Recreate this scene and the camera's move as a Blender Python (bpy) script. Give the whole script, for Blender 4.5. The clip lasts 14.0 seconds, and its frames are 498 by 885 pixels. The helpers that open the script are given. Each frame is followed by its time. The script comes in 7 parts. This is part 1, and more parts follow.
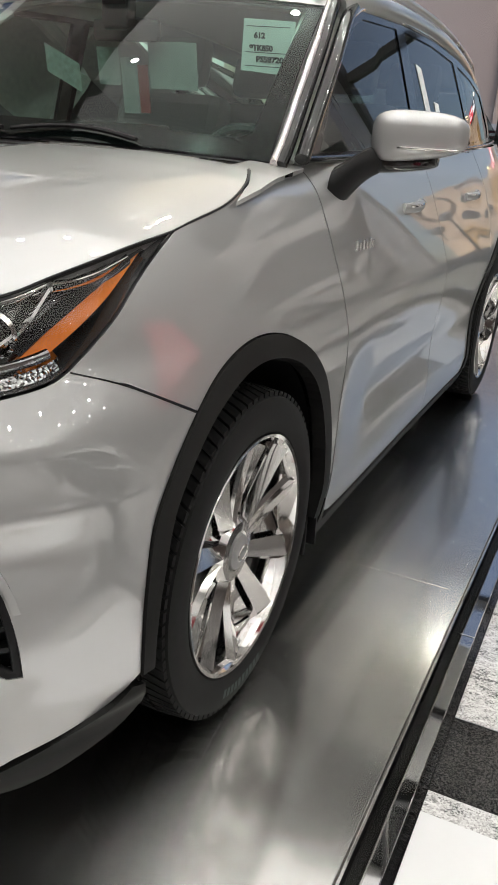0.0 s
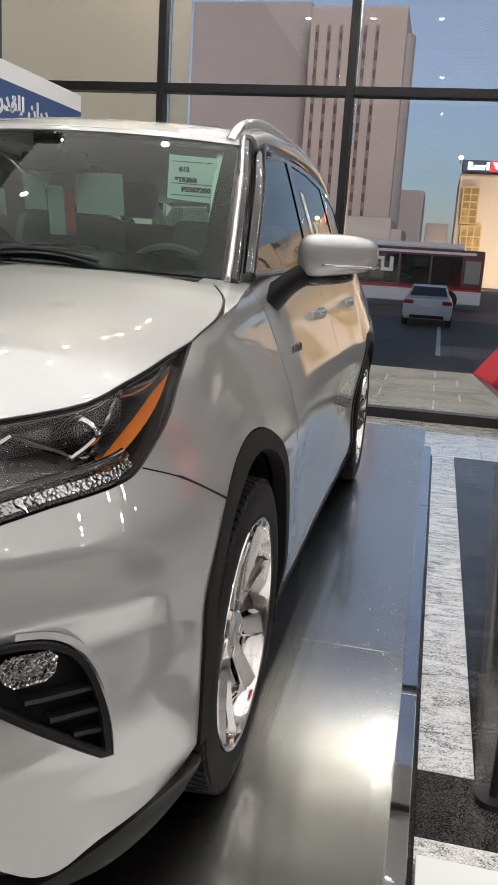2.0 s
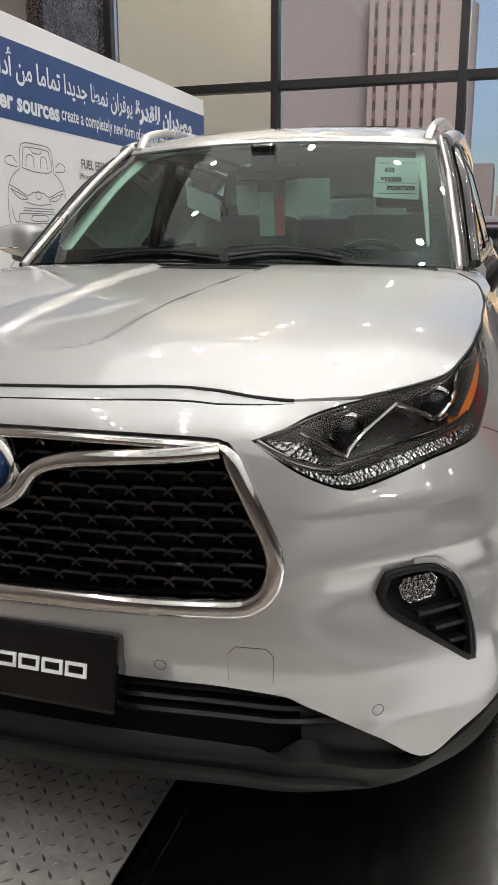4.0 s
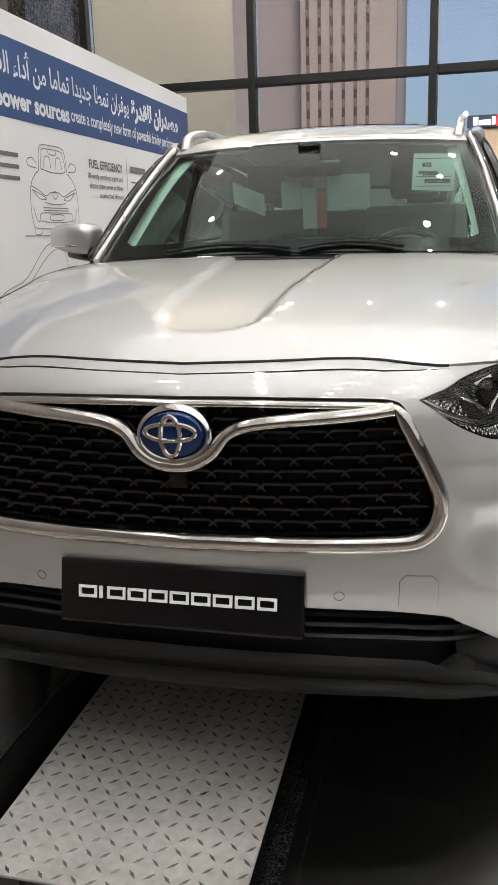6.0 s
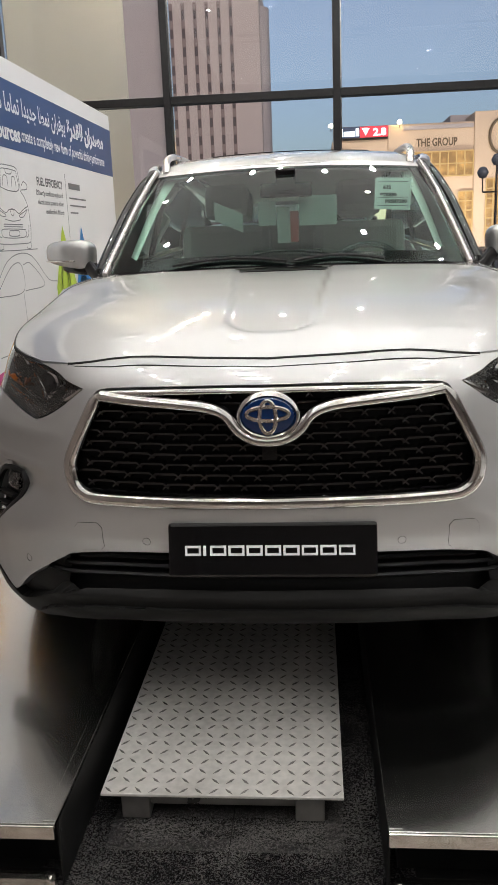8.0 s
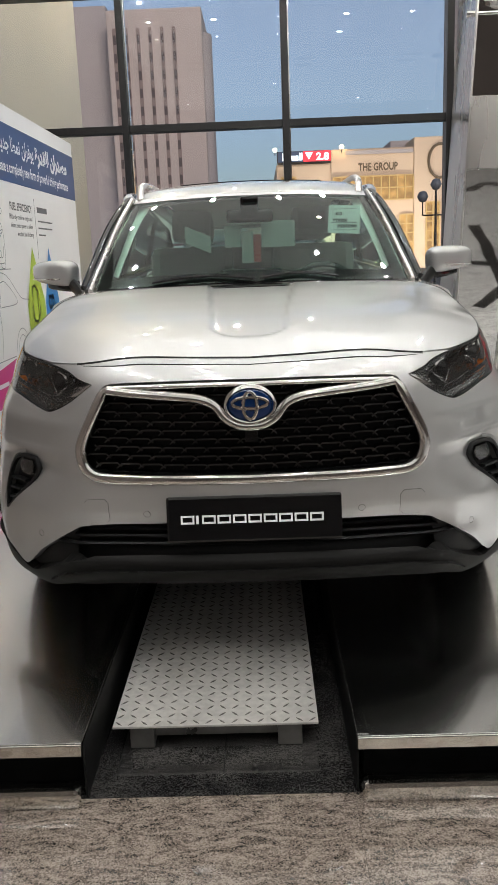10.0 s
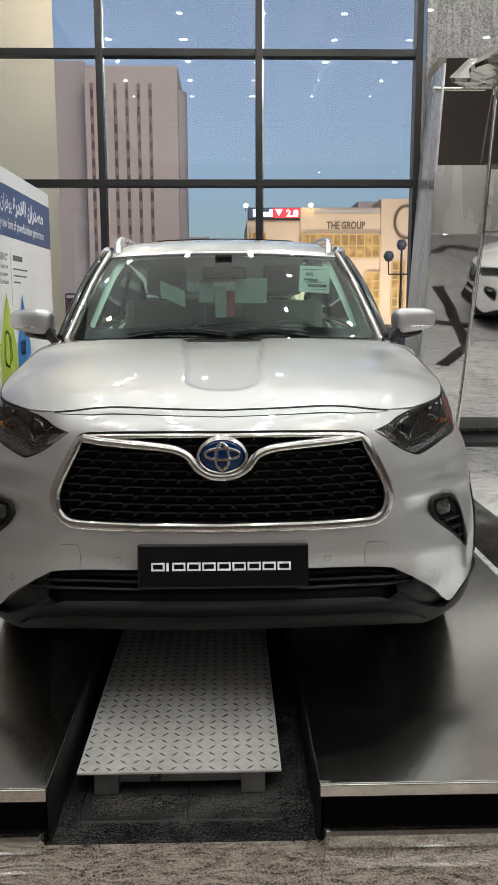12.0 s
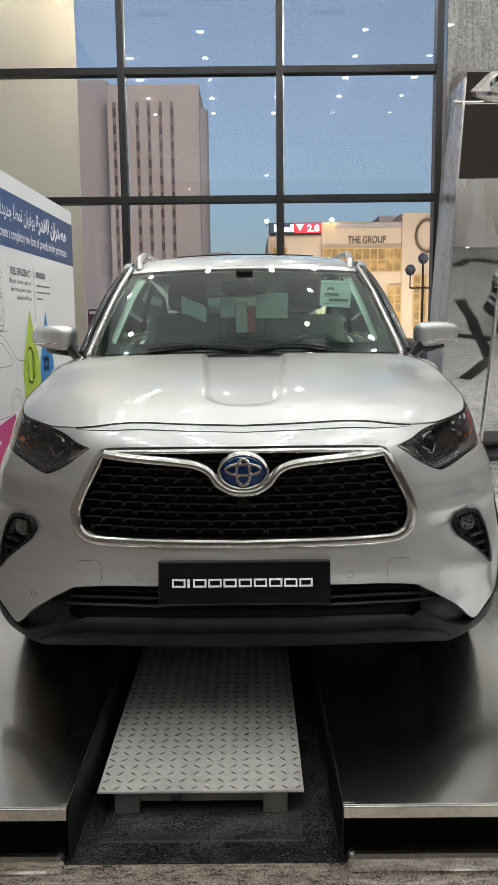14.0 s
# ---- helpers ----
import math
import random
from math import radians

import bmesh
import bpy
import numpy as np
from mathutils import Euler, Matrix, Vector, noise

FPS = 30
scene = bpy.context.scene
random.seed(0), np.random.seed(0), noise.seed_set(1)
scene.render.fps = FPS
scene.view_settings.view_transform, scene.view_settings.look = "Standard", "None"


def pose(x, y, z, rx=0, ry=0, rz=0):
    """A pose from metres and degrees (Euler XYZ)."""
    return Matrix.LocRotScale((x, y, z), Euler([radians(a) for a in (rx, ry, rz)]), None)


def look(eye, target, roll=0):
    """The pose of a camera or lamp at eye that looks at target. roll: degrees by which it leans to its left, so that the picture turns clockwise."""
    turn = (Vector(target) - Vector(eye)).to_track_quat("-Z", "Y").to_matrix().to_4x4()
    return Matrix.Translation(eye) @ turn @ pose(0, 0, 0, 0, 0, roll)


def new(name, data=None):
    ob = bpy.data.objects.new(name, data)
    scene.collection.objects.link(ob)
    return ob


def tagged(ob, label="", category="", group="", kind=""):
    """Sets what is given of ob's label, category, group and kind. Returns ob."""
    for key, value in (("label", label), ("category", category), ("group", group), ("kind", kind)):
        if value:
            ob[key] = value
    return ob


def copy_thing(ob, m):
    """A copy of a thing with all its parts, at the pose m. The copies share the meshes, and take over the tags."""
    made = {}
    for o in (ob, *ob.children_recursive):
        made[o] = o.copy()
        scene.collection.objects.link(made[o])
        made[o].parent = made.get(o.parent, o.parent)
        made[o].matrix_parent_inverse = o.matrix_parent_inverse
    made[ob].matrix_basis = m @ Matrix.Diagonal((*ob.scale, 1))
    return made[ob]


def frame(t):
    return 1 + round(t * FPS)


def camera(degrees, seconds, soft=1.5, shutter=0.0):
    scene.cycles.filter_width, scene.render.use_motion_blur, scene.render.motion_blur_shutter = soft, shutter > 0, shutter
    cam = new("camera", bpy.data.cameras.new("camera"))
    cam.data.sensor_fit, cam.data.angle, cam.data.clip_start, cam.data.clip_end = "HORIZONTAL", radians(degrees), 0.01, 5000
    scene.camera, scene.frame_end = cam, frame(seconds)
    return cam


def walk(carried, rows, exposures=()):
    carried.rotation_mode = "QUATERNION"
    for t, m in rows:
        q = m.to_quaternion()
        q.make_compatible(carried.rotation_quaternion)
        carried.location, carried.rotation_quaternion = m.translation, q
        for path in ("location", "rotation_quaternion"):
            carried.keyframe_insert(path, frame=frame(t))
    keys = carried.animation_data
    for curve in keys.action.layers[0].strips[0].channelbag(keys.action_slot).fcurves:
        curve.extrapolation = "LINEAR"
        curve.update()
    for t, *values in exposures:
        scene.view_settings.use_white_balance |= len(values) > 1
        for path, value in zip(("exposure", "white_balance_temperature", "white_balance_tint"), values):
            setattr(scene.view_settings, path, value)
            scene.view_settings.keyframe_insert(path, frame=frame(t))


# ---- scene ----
cam = camera(33.8, 14.0, soft=1.0)
PATH = [
    (0, (1.574, -0.516, 1.402), (0.816, 1.194, 0.692), 4.1),
    (0.5, (1.522, -0.619, 1.411), (0.8, 1.164, 0.865), 3.7),
    (1, (1.429, -0.646, 1.409), (0.898, 1.224, 0.941), 3.1),
    (1.5, (1.353, -0.687, 1.409), (0.889, 1.205, 0.957), 3.0),
    (2, (1.307, -0.808, 1.409), (0.897, 1.097, 0.959), 3.6),
    (2.5, (1.261, -1.03, 1.419), (0.844, 0.871, 0.959), 3.0),
    (3, (1.164, -1.147, 1.409), (0.607, 0.717, 0.946), 1.8),
    (3.5, (1.023, -1.192, 1.412), (0.424, 0.656, 0.936), 0.9),
    (3.7, (0.968, -1.208, 1.418), (0.369, 0.64, 0.939), 0.4),
    (6, (0.545, -1.609, 1.43), (0.09, 0.273, 0.929), -1.7),
    (6.5, (0.399, -1.671, 1.441), (-0.06, 0.212, 0.948), -2.7),
    (7, (0.315, -1.739, 1.456), (-0.048, 0.164, 0.96), -2.4),
    (7.5, (0.193, -1.908, 1.474), (-0.031, 0.017, 0.977), -1.9),
    (9.8, (0.056, -2.492, 1.467), (-0.036, -0.547, 1.012), -2.6),
    (10, (0.046, -2.519, 1.473), (0.004, -0.57, 1.026), -2.2),
    (10.5, (0.048, -2.563, 1.48), (0.083, -0.601, 1.088), -1.3),
    (11, (0.057, -2.563, 1.484), (0.107, -0.597, 1.117), -0.6),
    (11.5, (0.055, -2.576, 1.494), (0.107, -0.606, 1.151), -0.4),
    (12, (0.023, -2.604, 1.495), (0.071, -0.632, 1.165), -0.2),
    (12.5, (0.019, -2.608, 1.494), (0.046, -0.634, 1.176), -0.2),
    (13, (0.022, -2.599, 1.497), (0.027, -0.625, 1.179), -0.3),
    (13.5, (0.025, -2.592, 1.493), (0.027, -0.615, 1.193), -0.4),
    (14, (0.026, -2.589, 1.496), (0.021, -0.611, 1.201), -0.6),
]
walk(cam, [(t, look(eye, target, roll)) for t, eye, target, roll in PATH],
     [(0, 0.05, 6500, 9), (1, -0.02, 6500, 10), (2, -0.05, 6500, 10), (3.5, 0.04, 6500, 10), (6, 0.12, 6500, 10), (7.5, 0.12, 6500, 10), (10, 0.11, 6450, 8), (11, 0.06, 6400, 7), (14, 0.06, 6300, 5)])

# ---- world and light ----
world = bpy.data.worlds.new("dusk")
scene.world = world
world.use_nodes = True
wn, wl = world.node_tree.nodes, world.node_tree.links
sky = wn.new("ShaderNodeTexSky")
sky.sky_type, sky.sun_disc = "NISHITA", False
sky.sun_elevation, sky.sun_rotation = radians(4.0), radians(165)
sky.air_density, sky.dust_density, sky.ozone_density = 1.0, 0.3, 3.0
haze = wn.new("ShaderNodeHueSaturation")
haze.inputs["Saturation"].default_value, haze.inputs["Value"].default_value = 0.52, 1.0
wl.new(sky.outputs["Color"], haze.inputs["Color"])
dusk = wn.new("ShaderNodeMix")
dusk.data_type, dusk.blend_type = "RGBA", "MULTIPLY"
dusk.inputs["Factor"].default_value = 1.0
dusk.inputs["B"].default_value = (0.90, 0.92, 1.10, 1)
wl.new(haze.outputs["Color"], dusk.inputs["A"])
wl.new(dusk.outputs["Result"], wn["Background"].inputs["Color"])
wn["Background"].inputs["Strength"].default_value = 0.20
LAMP = 540.0     # radiance of the ceiling downlights
afterglow = new("sun", bpy.data.lights.new("sun", "SUN"))
afterglow.data.energy, afterglow.data.angle, afterglow.data.color = 1.3, radians(15), (1.0, 0.83, 0.74)
afterglow.matrix_world = look((4, -15, 4), (0, 0, 0))


flood = new("facade_flood", bpy.data.lights.new("facade_flood", "AREA"))
flood.data.shape, flood.data.size, flood.data.size_y = "RECTANGLE", 20.0, 1.0
flood.data.energy, flood.data.color = 2700, (1.0, 0.88, 0.75)
flood.matrix_world = look((12.0, 84.0, -0.4), (12.0, 95.0, 7.0))


# ---- small tools ----
def finish(name, bm, mat, parent=None, label="", smooth=False, angle=35):
    me = bpy.data.meshes.new(name)
    bm.normal_update()
    bm.to_mesh(me)
    bm.free()
    ob = new(name, me)
    for m in (mat if isinstance(mat, (list, tuple)) else [mat]):
        me.materials.append(m)
    if smooth:
        me.polygons.foreach_set("use_smooth", [True] * len(me.polygons))
        if angle:
            me.set_sharp_from_angle(angle=radians(angle))
    if parent:
        ob.parent = parent
    if label:
        ob["label"] = label
    return ob


def part(name, bm, mat, parent, label="", smooth=False, angle=35):
    return finish(name, bm, mat, parent, label, smooth, angle)


def thing(name, label, category, group="", kind="", at=(0, 0, 0)):
    ob = new(name)
    ob.location = at
    ob.empty_display_size = 0.1
    return tagged(ob, label, category, group, kind)


def add_box(bm, x0, x1, y0, y1, z0, z1, bevel=0.0, m=None, mat=0):
    r = bmesh.ops.create_cube(bm, size=1.0)
    vs = r["verts"]
    for v in vs:
        v.co = Vector(((x0 + x1) / 2 + v.co.x * (x1 - x0), (y0 + y1) / 2 + v.co.y * (y1 - y0), (z0 + z1) / 2 + v.co.z * (z1 - z0)))
    faces = list({f for v in vs for f in v.link_faces})
    if bevel > 0:
        es = list({e for v in vs for e in v.link_edges})
        out = bmesh.ops.bevel(bm, geom=es, offset=bevel, segments=2, profile=0.6, affect="EDGES")
        vs = list({v for f in out["faces"] for v in f.verts} | {v for v in vs if v.is_valid})
        faces = list({f for v in vs for f in v.link_faces})
    if m is not None:
        bmesh.ops.transform(bm, matrix=m, verts=vs)
    for f in faces:
        f.material_index = mat
    return vs


def box_bm(*a, **k):
    bm = bmesh.new()
    add_box(bm, *a, **k)
    return bm


def add_cyl(bm, p, q, r0, r1=None, n=24, caps=True):
    p, q = Vector(p), Vector(q)
    r1 = r0 if r1 is None else r1
    ax = (q - p).normalized()
    u = ax.orthogonal().normalized()
    w = ax.cross(u)
    a = [bm.verts.new(p + (u * math.cos(2 * math.pi * i / n) + w * math.sin(2 * math.pi * i / n)) * r0) for i in range(n)]
    b = [bm.verts.new(q + (u * math.cos(2 * math.pi * i / n) + w * math.sin(2 * math.pi * i / n)) * r1) for i in range(n)]
    for i in range(n):
        bm.faces.new((a[i], a[(i + 1) % n], b[(i + 1) % n], b[i]))
    if caps:
        bm.faces.new(a[::-1])
        bm.faces.new(b)


def add_revolve(bm, prof, origin, axis="x", n=48, close=False, mat=0):
    """prof: pairs (radius, place along the axis)."""
    rings = []
    for r, h in prof:
        ring = []
        for i in range(n):
            a = 2 * math.pi * i / n
            c, s = r * math.cos(a), r * math.sin(a)
            co = {"x": (h, c, s), "y": (c, h, s), "z": (c, s, h)}[axis]
            ring.append(bm.verts.new(Vector(origin) + Vector(co)))
        rings.append(ring)
    pairs = list(zip(rings, rings[1:]))
    if close:
        pairs.append((rings[-1], rings[0]))
    for a, b in pairs:
        for i in range(n):
            f = bm.faces.new((a[i], a[(i + 1) % n], b[(i + 1) % n], b[i]))
            f.material_index = mat


def add_sweep(bm, pts, prof, closed=False, up=Vector((0, 0, 1)), caps=True, flat=None):
    """Sweeps a closed profile of (side, up) pairs along the points."""
    pts = [Vector(p) for p in pts]
    n = len(pts)
    rings = []
    for i, p in enumerate(pts):
        a = pts[(i - 1) % n] if (closed or i > 0) else p
        b = pts[(i + 1) % n] if (closed or i < n - 1) else p
        t = (b - a).normalized()
        side = t.cross(up)
        side = side.normalized() if side.length > 1e-6 else Vector((1, 0, 0))
        u = side.cross(t).normalized()
        rings.append([bm.verts.new(p + side * s + u * h) for s, h in prof])
    k = len(prof)
    for i in range(n if closed else n - 1):
        a, b = rings[i], rings[(i + 1) % n]
        for j in range(k):
            bm.faces.new((a[j], a[(j + 1) % k], b[(j + 1) % k], b[j]))
    if caps and not closed:
        bm.faces.new(rings[0][::-1])
        bm.faces.new(rings[-1])


def round_prof(w, h, n=10):
    return [(w * math.cos(2 * math.pi * i / n), h * math.sin(2 * math.pi * i / n)) for i in range(n)]


def spline(knots, n):
    """Catmull-Rom through the knots, n points."""
    k = [np.array(p, float) for p in knots]
    k = [2 * k[0] - k[1]] + k + [2 * k[-1] - k[-2]]
    m = len(k) - 3
    out = []
    for i in range(n):
        t = i / (n - 1) * m
        j = min(int(t), m - 1)
        t -= j
        a, b, c, d = k[j:j + 4]
        out.append(0.5 * (2 * b + (c - a) * t + (2 * a - 5 * b + 4 * c - d) * t ** 2 + (3 * b - a - 3 * c + d) * t ** 3))
    return np.array(out)


# ---- materials ----
def material(name, color=(0.5, 0.5, 0.5), rough=0.5, metal=0.0, **k):
    m = bpy.data.materials.new(name)
    m.use_nodes = True
    b = m.node_tree.nodes["Principled BSDF"]
    b.inputs["Base Color"].default_value = (*color, 1)
    b.inputs["Roughness"].default_value = rough
    b.inputs["Metallic"].default_value = metal
    for key, v in k.items():
        b.inputs[key.replace("_", " ")].default_value = v
    return m


def nodes_of(m):
    return m.node_tree.nodes, m.node_tree.links, m.node_tree.nodes["Principled BSDF"]


def add_noise(m, scale=8.0, detail=4.0, low=0.85, high=1.15, stretch=(1, 1, 1), bump=0.0, rough=None, dist=0.002, second=None, target=True):
    """Varies colour (as a factor), roughness and relief of a material by noise at one or two scales."""
    n, l, b = nodes_of(m)
    co = n.new("ShaderNodeTexCoord")
    mp = n.new("ShaderNodeMapping")
    mp.inputs["Scale"].default_value = stretch
    l.new(co.outputs["Object"], mp.inputs["Vector"])
    t = n.new("ShaderNodeTexNoise")
    t.inputs["Scale"].default_value, t.inputs["Detail"].default_value = scale, detail
    l.new(mp.outputs["Vector"], t.inputs["Vector"])
    fac = t.outputs["Fac"]
    if second:
        t2 = n.new("ShaderNodeTexNoise")
        t2.inputs["Scale"].default_value, t2.inputs["Detail"].default_value = second, 3
        l.new(co.outputs["Object"], t2.inputs["Vector"])
        mx = n.new("ShaderNodeMath")
        mx.operation = "ADD"
        l.new(fac, mx.inputs[0])
        l.new(t2.outputs["Fac"], mx.inputs[1])
        hf = n.new("ShaderNodeMath")
        hf.operation = "MULTIPLY"
        hf.inputs[1].default_value = 0.5
        l.new(mx.outputs[0], hf.inputs[0])
        fac = hf.outputs[0]
    if target:
        ra = n.new("ShaderNodeMapRange")
        ra.inputs["From Min"].default_value, ra.inputs["From Max"].default_value = 0.3, 0.7
        ra.inputs["To Min"].default_value, ra.inputs["To Max"].default_value = low, high
        l.new(fac, ra.inputs["Value"])
        mul = n.new("ShaderNodeMix")
        mul.data_type, mul.blend_type = "RGBA", "MULTIPLY"
        mul.inputs["Factor"].default_value = 1.0
        mul.inputs["A"].default_value = b.inputs["Base Color"].default_value
        src = b.inputs["Base Color"].links
        if src:
            l.new(src[0].from_socket, mul.inputs["A"])
        l.new(ra.outputs[0], mul.inputs["B"])
        l.new(mul.outputs["Result"], b.inputs["Base Color"])
    if rough:
        rr = n.new("ShaderNodeMapRange")
        rr.inputs["From Min"].default_value, rr.inputs["From Max"].default_value = 0.3, 0.7
        rr.inputs["To Min"].default_value, rr.inputs["To Max"].default_value = rough
        l.new(fac, rr.inputs["Value"])
        l.new(rr.outputs[0], b.inputs["Roughness"])
    if bump:
        bu = n.new("ShaderNodeBump")
        bu.inputs["Strength"].default_value, bu.inputs["Distance"].default_value = bump, dist
        l.new(fac, bu.inputs["Height"])
        l.new(bu.outputs[0], b.inputs["Normal"])
    return m


def stone(name, dark, mid, light, vein=2.2, grain=160.0, rough=0.12, stretch=(1, 1, 1), warp=1.2):
    m = material(name, mid, rough)
    n, l, b = nodes_of(m)
    co = n.new("ShaderNodeNewGeometry")
    mp = n.new("ShaderNodeMapping")
    mp.inputs["Scale"].default_value = stretch
    l.new(co.outputs["Position"], mp.inputs["Vector"])
    big = n.new("ShaderNodeTexNoise")
    big.inputs["Scale"].default_value, big.inputs["Detail"].default_value = vein, 9
    big.inputs["Distortion"].default_value = warp
    l.new(mp.outputs["Vector"], big.inputs["Vector"])
    fine = n.new("ShaderNodeTexVoronoi")
    fine.inputs["Scale"].default_value = grain
    l.new(co.outputs["Position"], fine.inputs["Vector"])
    mix = n.new("ShaderNodeMath")
    mix.operation = "MULTIPLY_ADD"
    sep = n.new("ShaderNodeSeparateColor")
    l.new(fine.outputs["Color"], sep.inputs[0])
    l.new(sep.outputs[0], mix.inputs[0])
    mix.inputs[1].default_value = 0.45
    l.new(big.outputs["Fac"], mix.inputs[2])
    ra = n.new("ShaderNodeValToRGB")
    e = ra.color_ramp.elements
    e[0].position, e[0].color = 0.45, (*dark, 1)
    e[1].position, e[1].color = 0.98, (*light, 1)
    e.new(0.68).color = (*mid, 1)
    l.new(mix.outputs[0], ra.inputs["Fac"])
    l.new(ra.outputs["Color"], b.inputs["Base Color"])
    return m


GRANITE = stone("veined granite", (0.05, 0.043, 0.038), (0.17, 0.137, 0.115), (0.33, 0.28, 0.245), 5.0, 260, 0.05, (0.8, 2.4, 1), 4.5)
MARBLE = stone("pale granite", (0.12, 0.12, 0.12), (0.56, 0.55, 0.54), (0.82, 0.81, 0.80), 4.5, 260, 0.05, (1.0, 3.5, 1), 2.0)
BLACKSTONE = stone("black granite", (0.006, 0.006, 0.007), (0.016, 0.0155, 0.0155), (0.07, 0.066, 0.064), 3.0, 330, 0.06)
DARKSTONE = stone("dark wall stone", (0.01, 0.01, 0.01), (0.05, 0.045, 0.045), (0.15, 0.12, 0.11), 1.6, 90, 0.15)
STONEWALL = stone("ribbed grey stone", (0.08, 0.075, 0.07), (0.17, 0.16, 0.155), (0.28, 0.27, 0.26), 1.5, 60, 0.3, (6, 6, 0.7), 2.5)
WHITE = add_noise(material("white lacquer", (0.78, 0.78, 0.78), 0.2), 6, low=0.97, high=1.02)
FRAME = add_noise(material("dark window frame", (0.018, 0.017, 0.018), 0.38, 0.3), 40, low=0.8, high=1.2, bump=0.05)
CREAM = add_noise(material("cream cladding", (0.68, 0.60, 0.48), 0.42), 0.8, low=0.93, high=1.05, second=14, bump=0.03)
PLASTER = add_noise(material("brown grey wall panel", (0.15, 0.125, 0.115), 0.6), 2.0, low=0.92, high=1.06, second=30, bump=0.08)
CEILING = add_noise(material("pale ceiling panel", (0.64, 0.635, 0.62), 0.6), 1.5, low=0.9, high=1.1)
BOARD = add_noise(material("printed white board", (0.82, 0.81, 0.81), 0.4), 1.3, low=0.97, high=1.02)
BLUE = add_noise(material("printed blue", (0.035, 0.075, 0.21), 0.4), 3, low=0.95, high=1.05)
INKWHITE = material("white print", (0.78, 0.78, 0.8), 0.45)
INKGREY = material("grey print", (0.17, 0.17, 0.18), 0.5)
INKLINE = material("line drawing ink", (0.22, 0.22, 0.24), 0.5)
GREENP = material("green print", (0.42, 0.55, 0.05), 0.45)
BLUEP = material("bright blue print", (0.03, 0.2, 0.5), 0.45)
ORANGEP = material("orange print", (0.72, 0.34, 0.03), 0.45)
MAGENTAP = material("magenta print", (0.55, 0.03, 0.2), 0.45)
STEEL = material("scuffed stainless sheet", (0.70, 0.69, 0.665), 0.25, 1.0)
add_noise(STEEL, 1.3, 2, 0.95, 1.03, bump=0.35, dist=0.006)
POLISHED = add_noise(material("polished steel strip", (0.80, 0.78, 0.74), 0.12, 1.0), 9, low=0.9, high=1.05, rough=(0.07, 0.18), second=60)
MIRROR = add_noise(material("mirror-polished steel", (0.62, 0.61, 0.60), 0.03, 1.0), 1.1, 2, 0.95, 1.03, bump=0.5, dist=0.012)
SKIRT = add_noise(material("mirror steel skirt", (0.66, 0.66, 0.66), 0.035, 1.0), 1.7, 2, 0.95, 1.03, bump=0.6, dist=0.010)
DIAMOND = add_noise(material("worn tread plate", (0.66, 0.64, 0.61), 0.42, 0.4), 7, 5, 0.72, 1.15, rough=(0.30, 0.55), second=45, bump=0.08)
LUG = add_noise(material("dark grey lug steel", (0.20, 0.19, 0.18), 0.35, 0.7), 9, low=0.6, high=1.3, rough=(0.25, 0.45))
# near-black: paints the shade in ramp gaps and ceiling voids; also the floor screed
DARKGAP = add_noise(material("near-black gap shade and screed", (0.008, 0.008, 0.008), 0.6, Specular_IOR_Level=0.1), 12, low=0.7, high=1.3)
ASPHALT = add_noise(material("asphalt", (0.045, 0.048, 0.055), 0.75), 0.6, low=0.8, high=1.25, second=90, bump=0.1)
PAVER = stone("stone paver", (0.24, 0.23, 0.21), (0.42, 0.40, 0.36), (0.56, 0.53, 0.49), 1.4, 60, 0.55)
GROUT = add_noise(material("pale joint", (0.72, 0.71, 0.68), 0.8), 20)
LINEPAINT = add_noise(material("road paint", (0.55, 0.56, 0.58), 0.7), 4, low=0.7, high=1.1)
CONCRETE = add_noise(material("beige tower concrete", (0.58, 0.49, 0.45), 0.8), 0.06, low=0.9, high=1.08, second=1.2)
CONCRETE2 = add_noise(material("grey pink concrete", (0.48, 0.43, 0.42), 0.8), 0.06, low=0.9, high=1.08, second=1.0)
SLOT = material("dark window slot", (0.27, 0.195, 0.175), 0.3)
SLOTWIN = material("dark slot pane", (0.12, 0.09, 0.085), 0.15)
WARMWALL = add_noise(material("sandy facade", (0.72, 0.55, 0.40), 0.75), 0.3, low=0.92, high=1.05)
BRONZE = material("bronze sign metal", (0.12, 0.08, 0.04), 0.5)
GOLDBAR = material("gold glazing bar", (0.62, 0.42, 0.16), 0.5)
BLACKP = add_noise(material("black plastic", (0.009, 0.009, 0.0095), 0.40, Specular_IOR_Level=0.2), 120, low=0.85, high=1.15, bump=0.06, dist=0.0006)
RED = add_noise(material("red lacquer", (0.46, 0.012, 0.024), 0.3), 5, low=0.92, high=1.05)


def glowing(name, color, strength):
    m = bpy.data.materials.new(name)
    m.use_nodes = True
    n, l, b = nodes_of(m)
    b.inputs["Base Color"].default_value = (*color, 1)
    b.inputs["Emission Color"].default_value = (*color, 1)
    b.inputs["Emission Strength"].default_value = strength
    return m


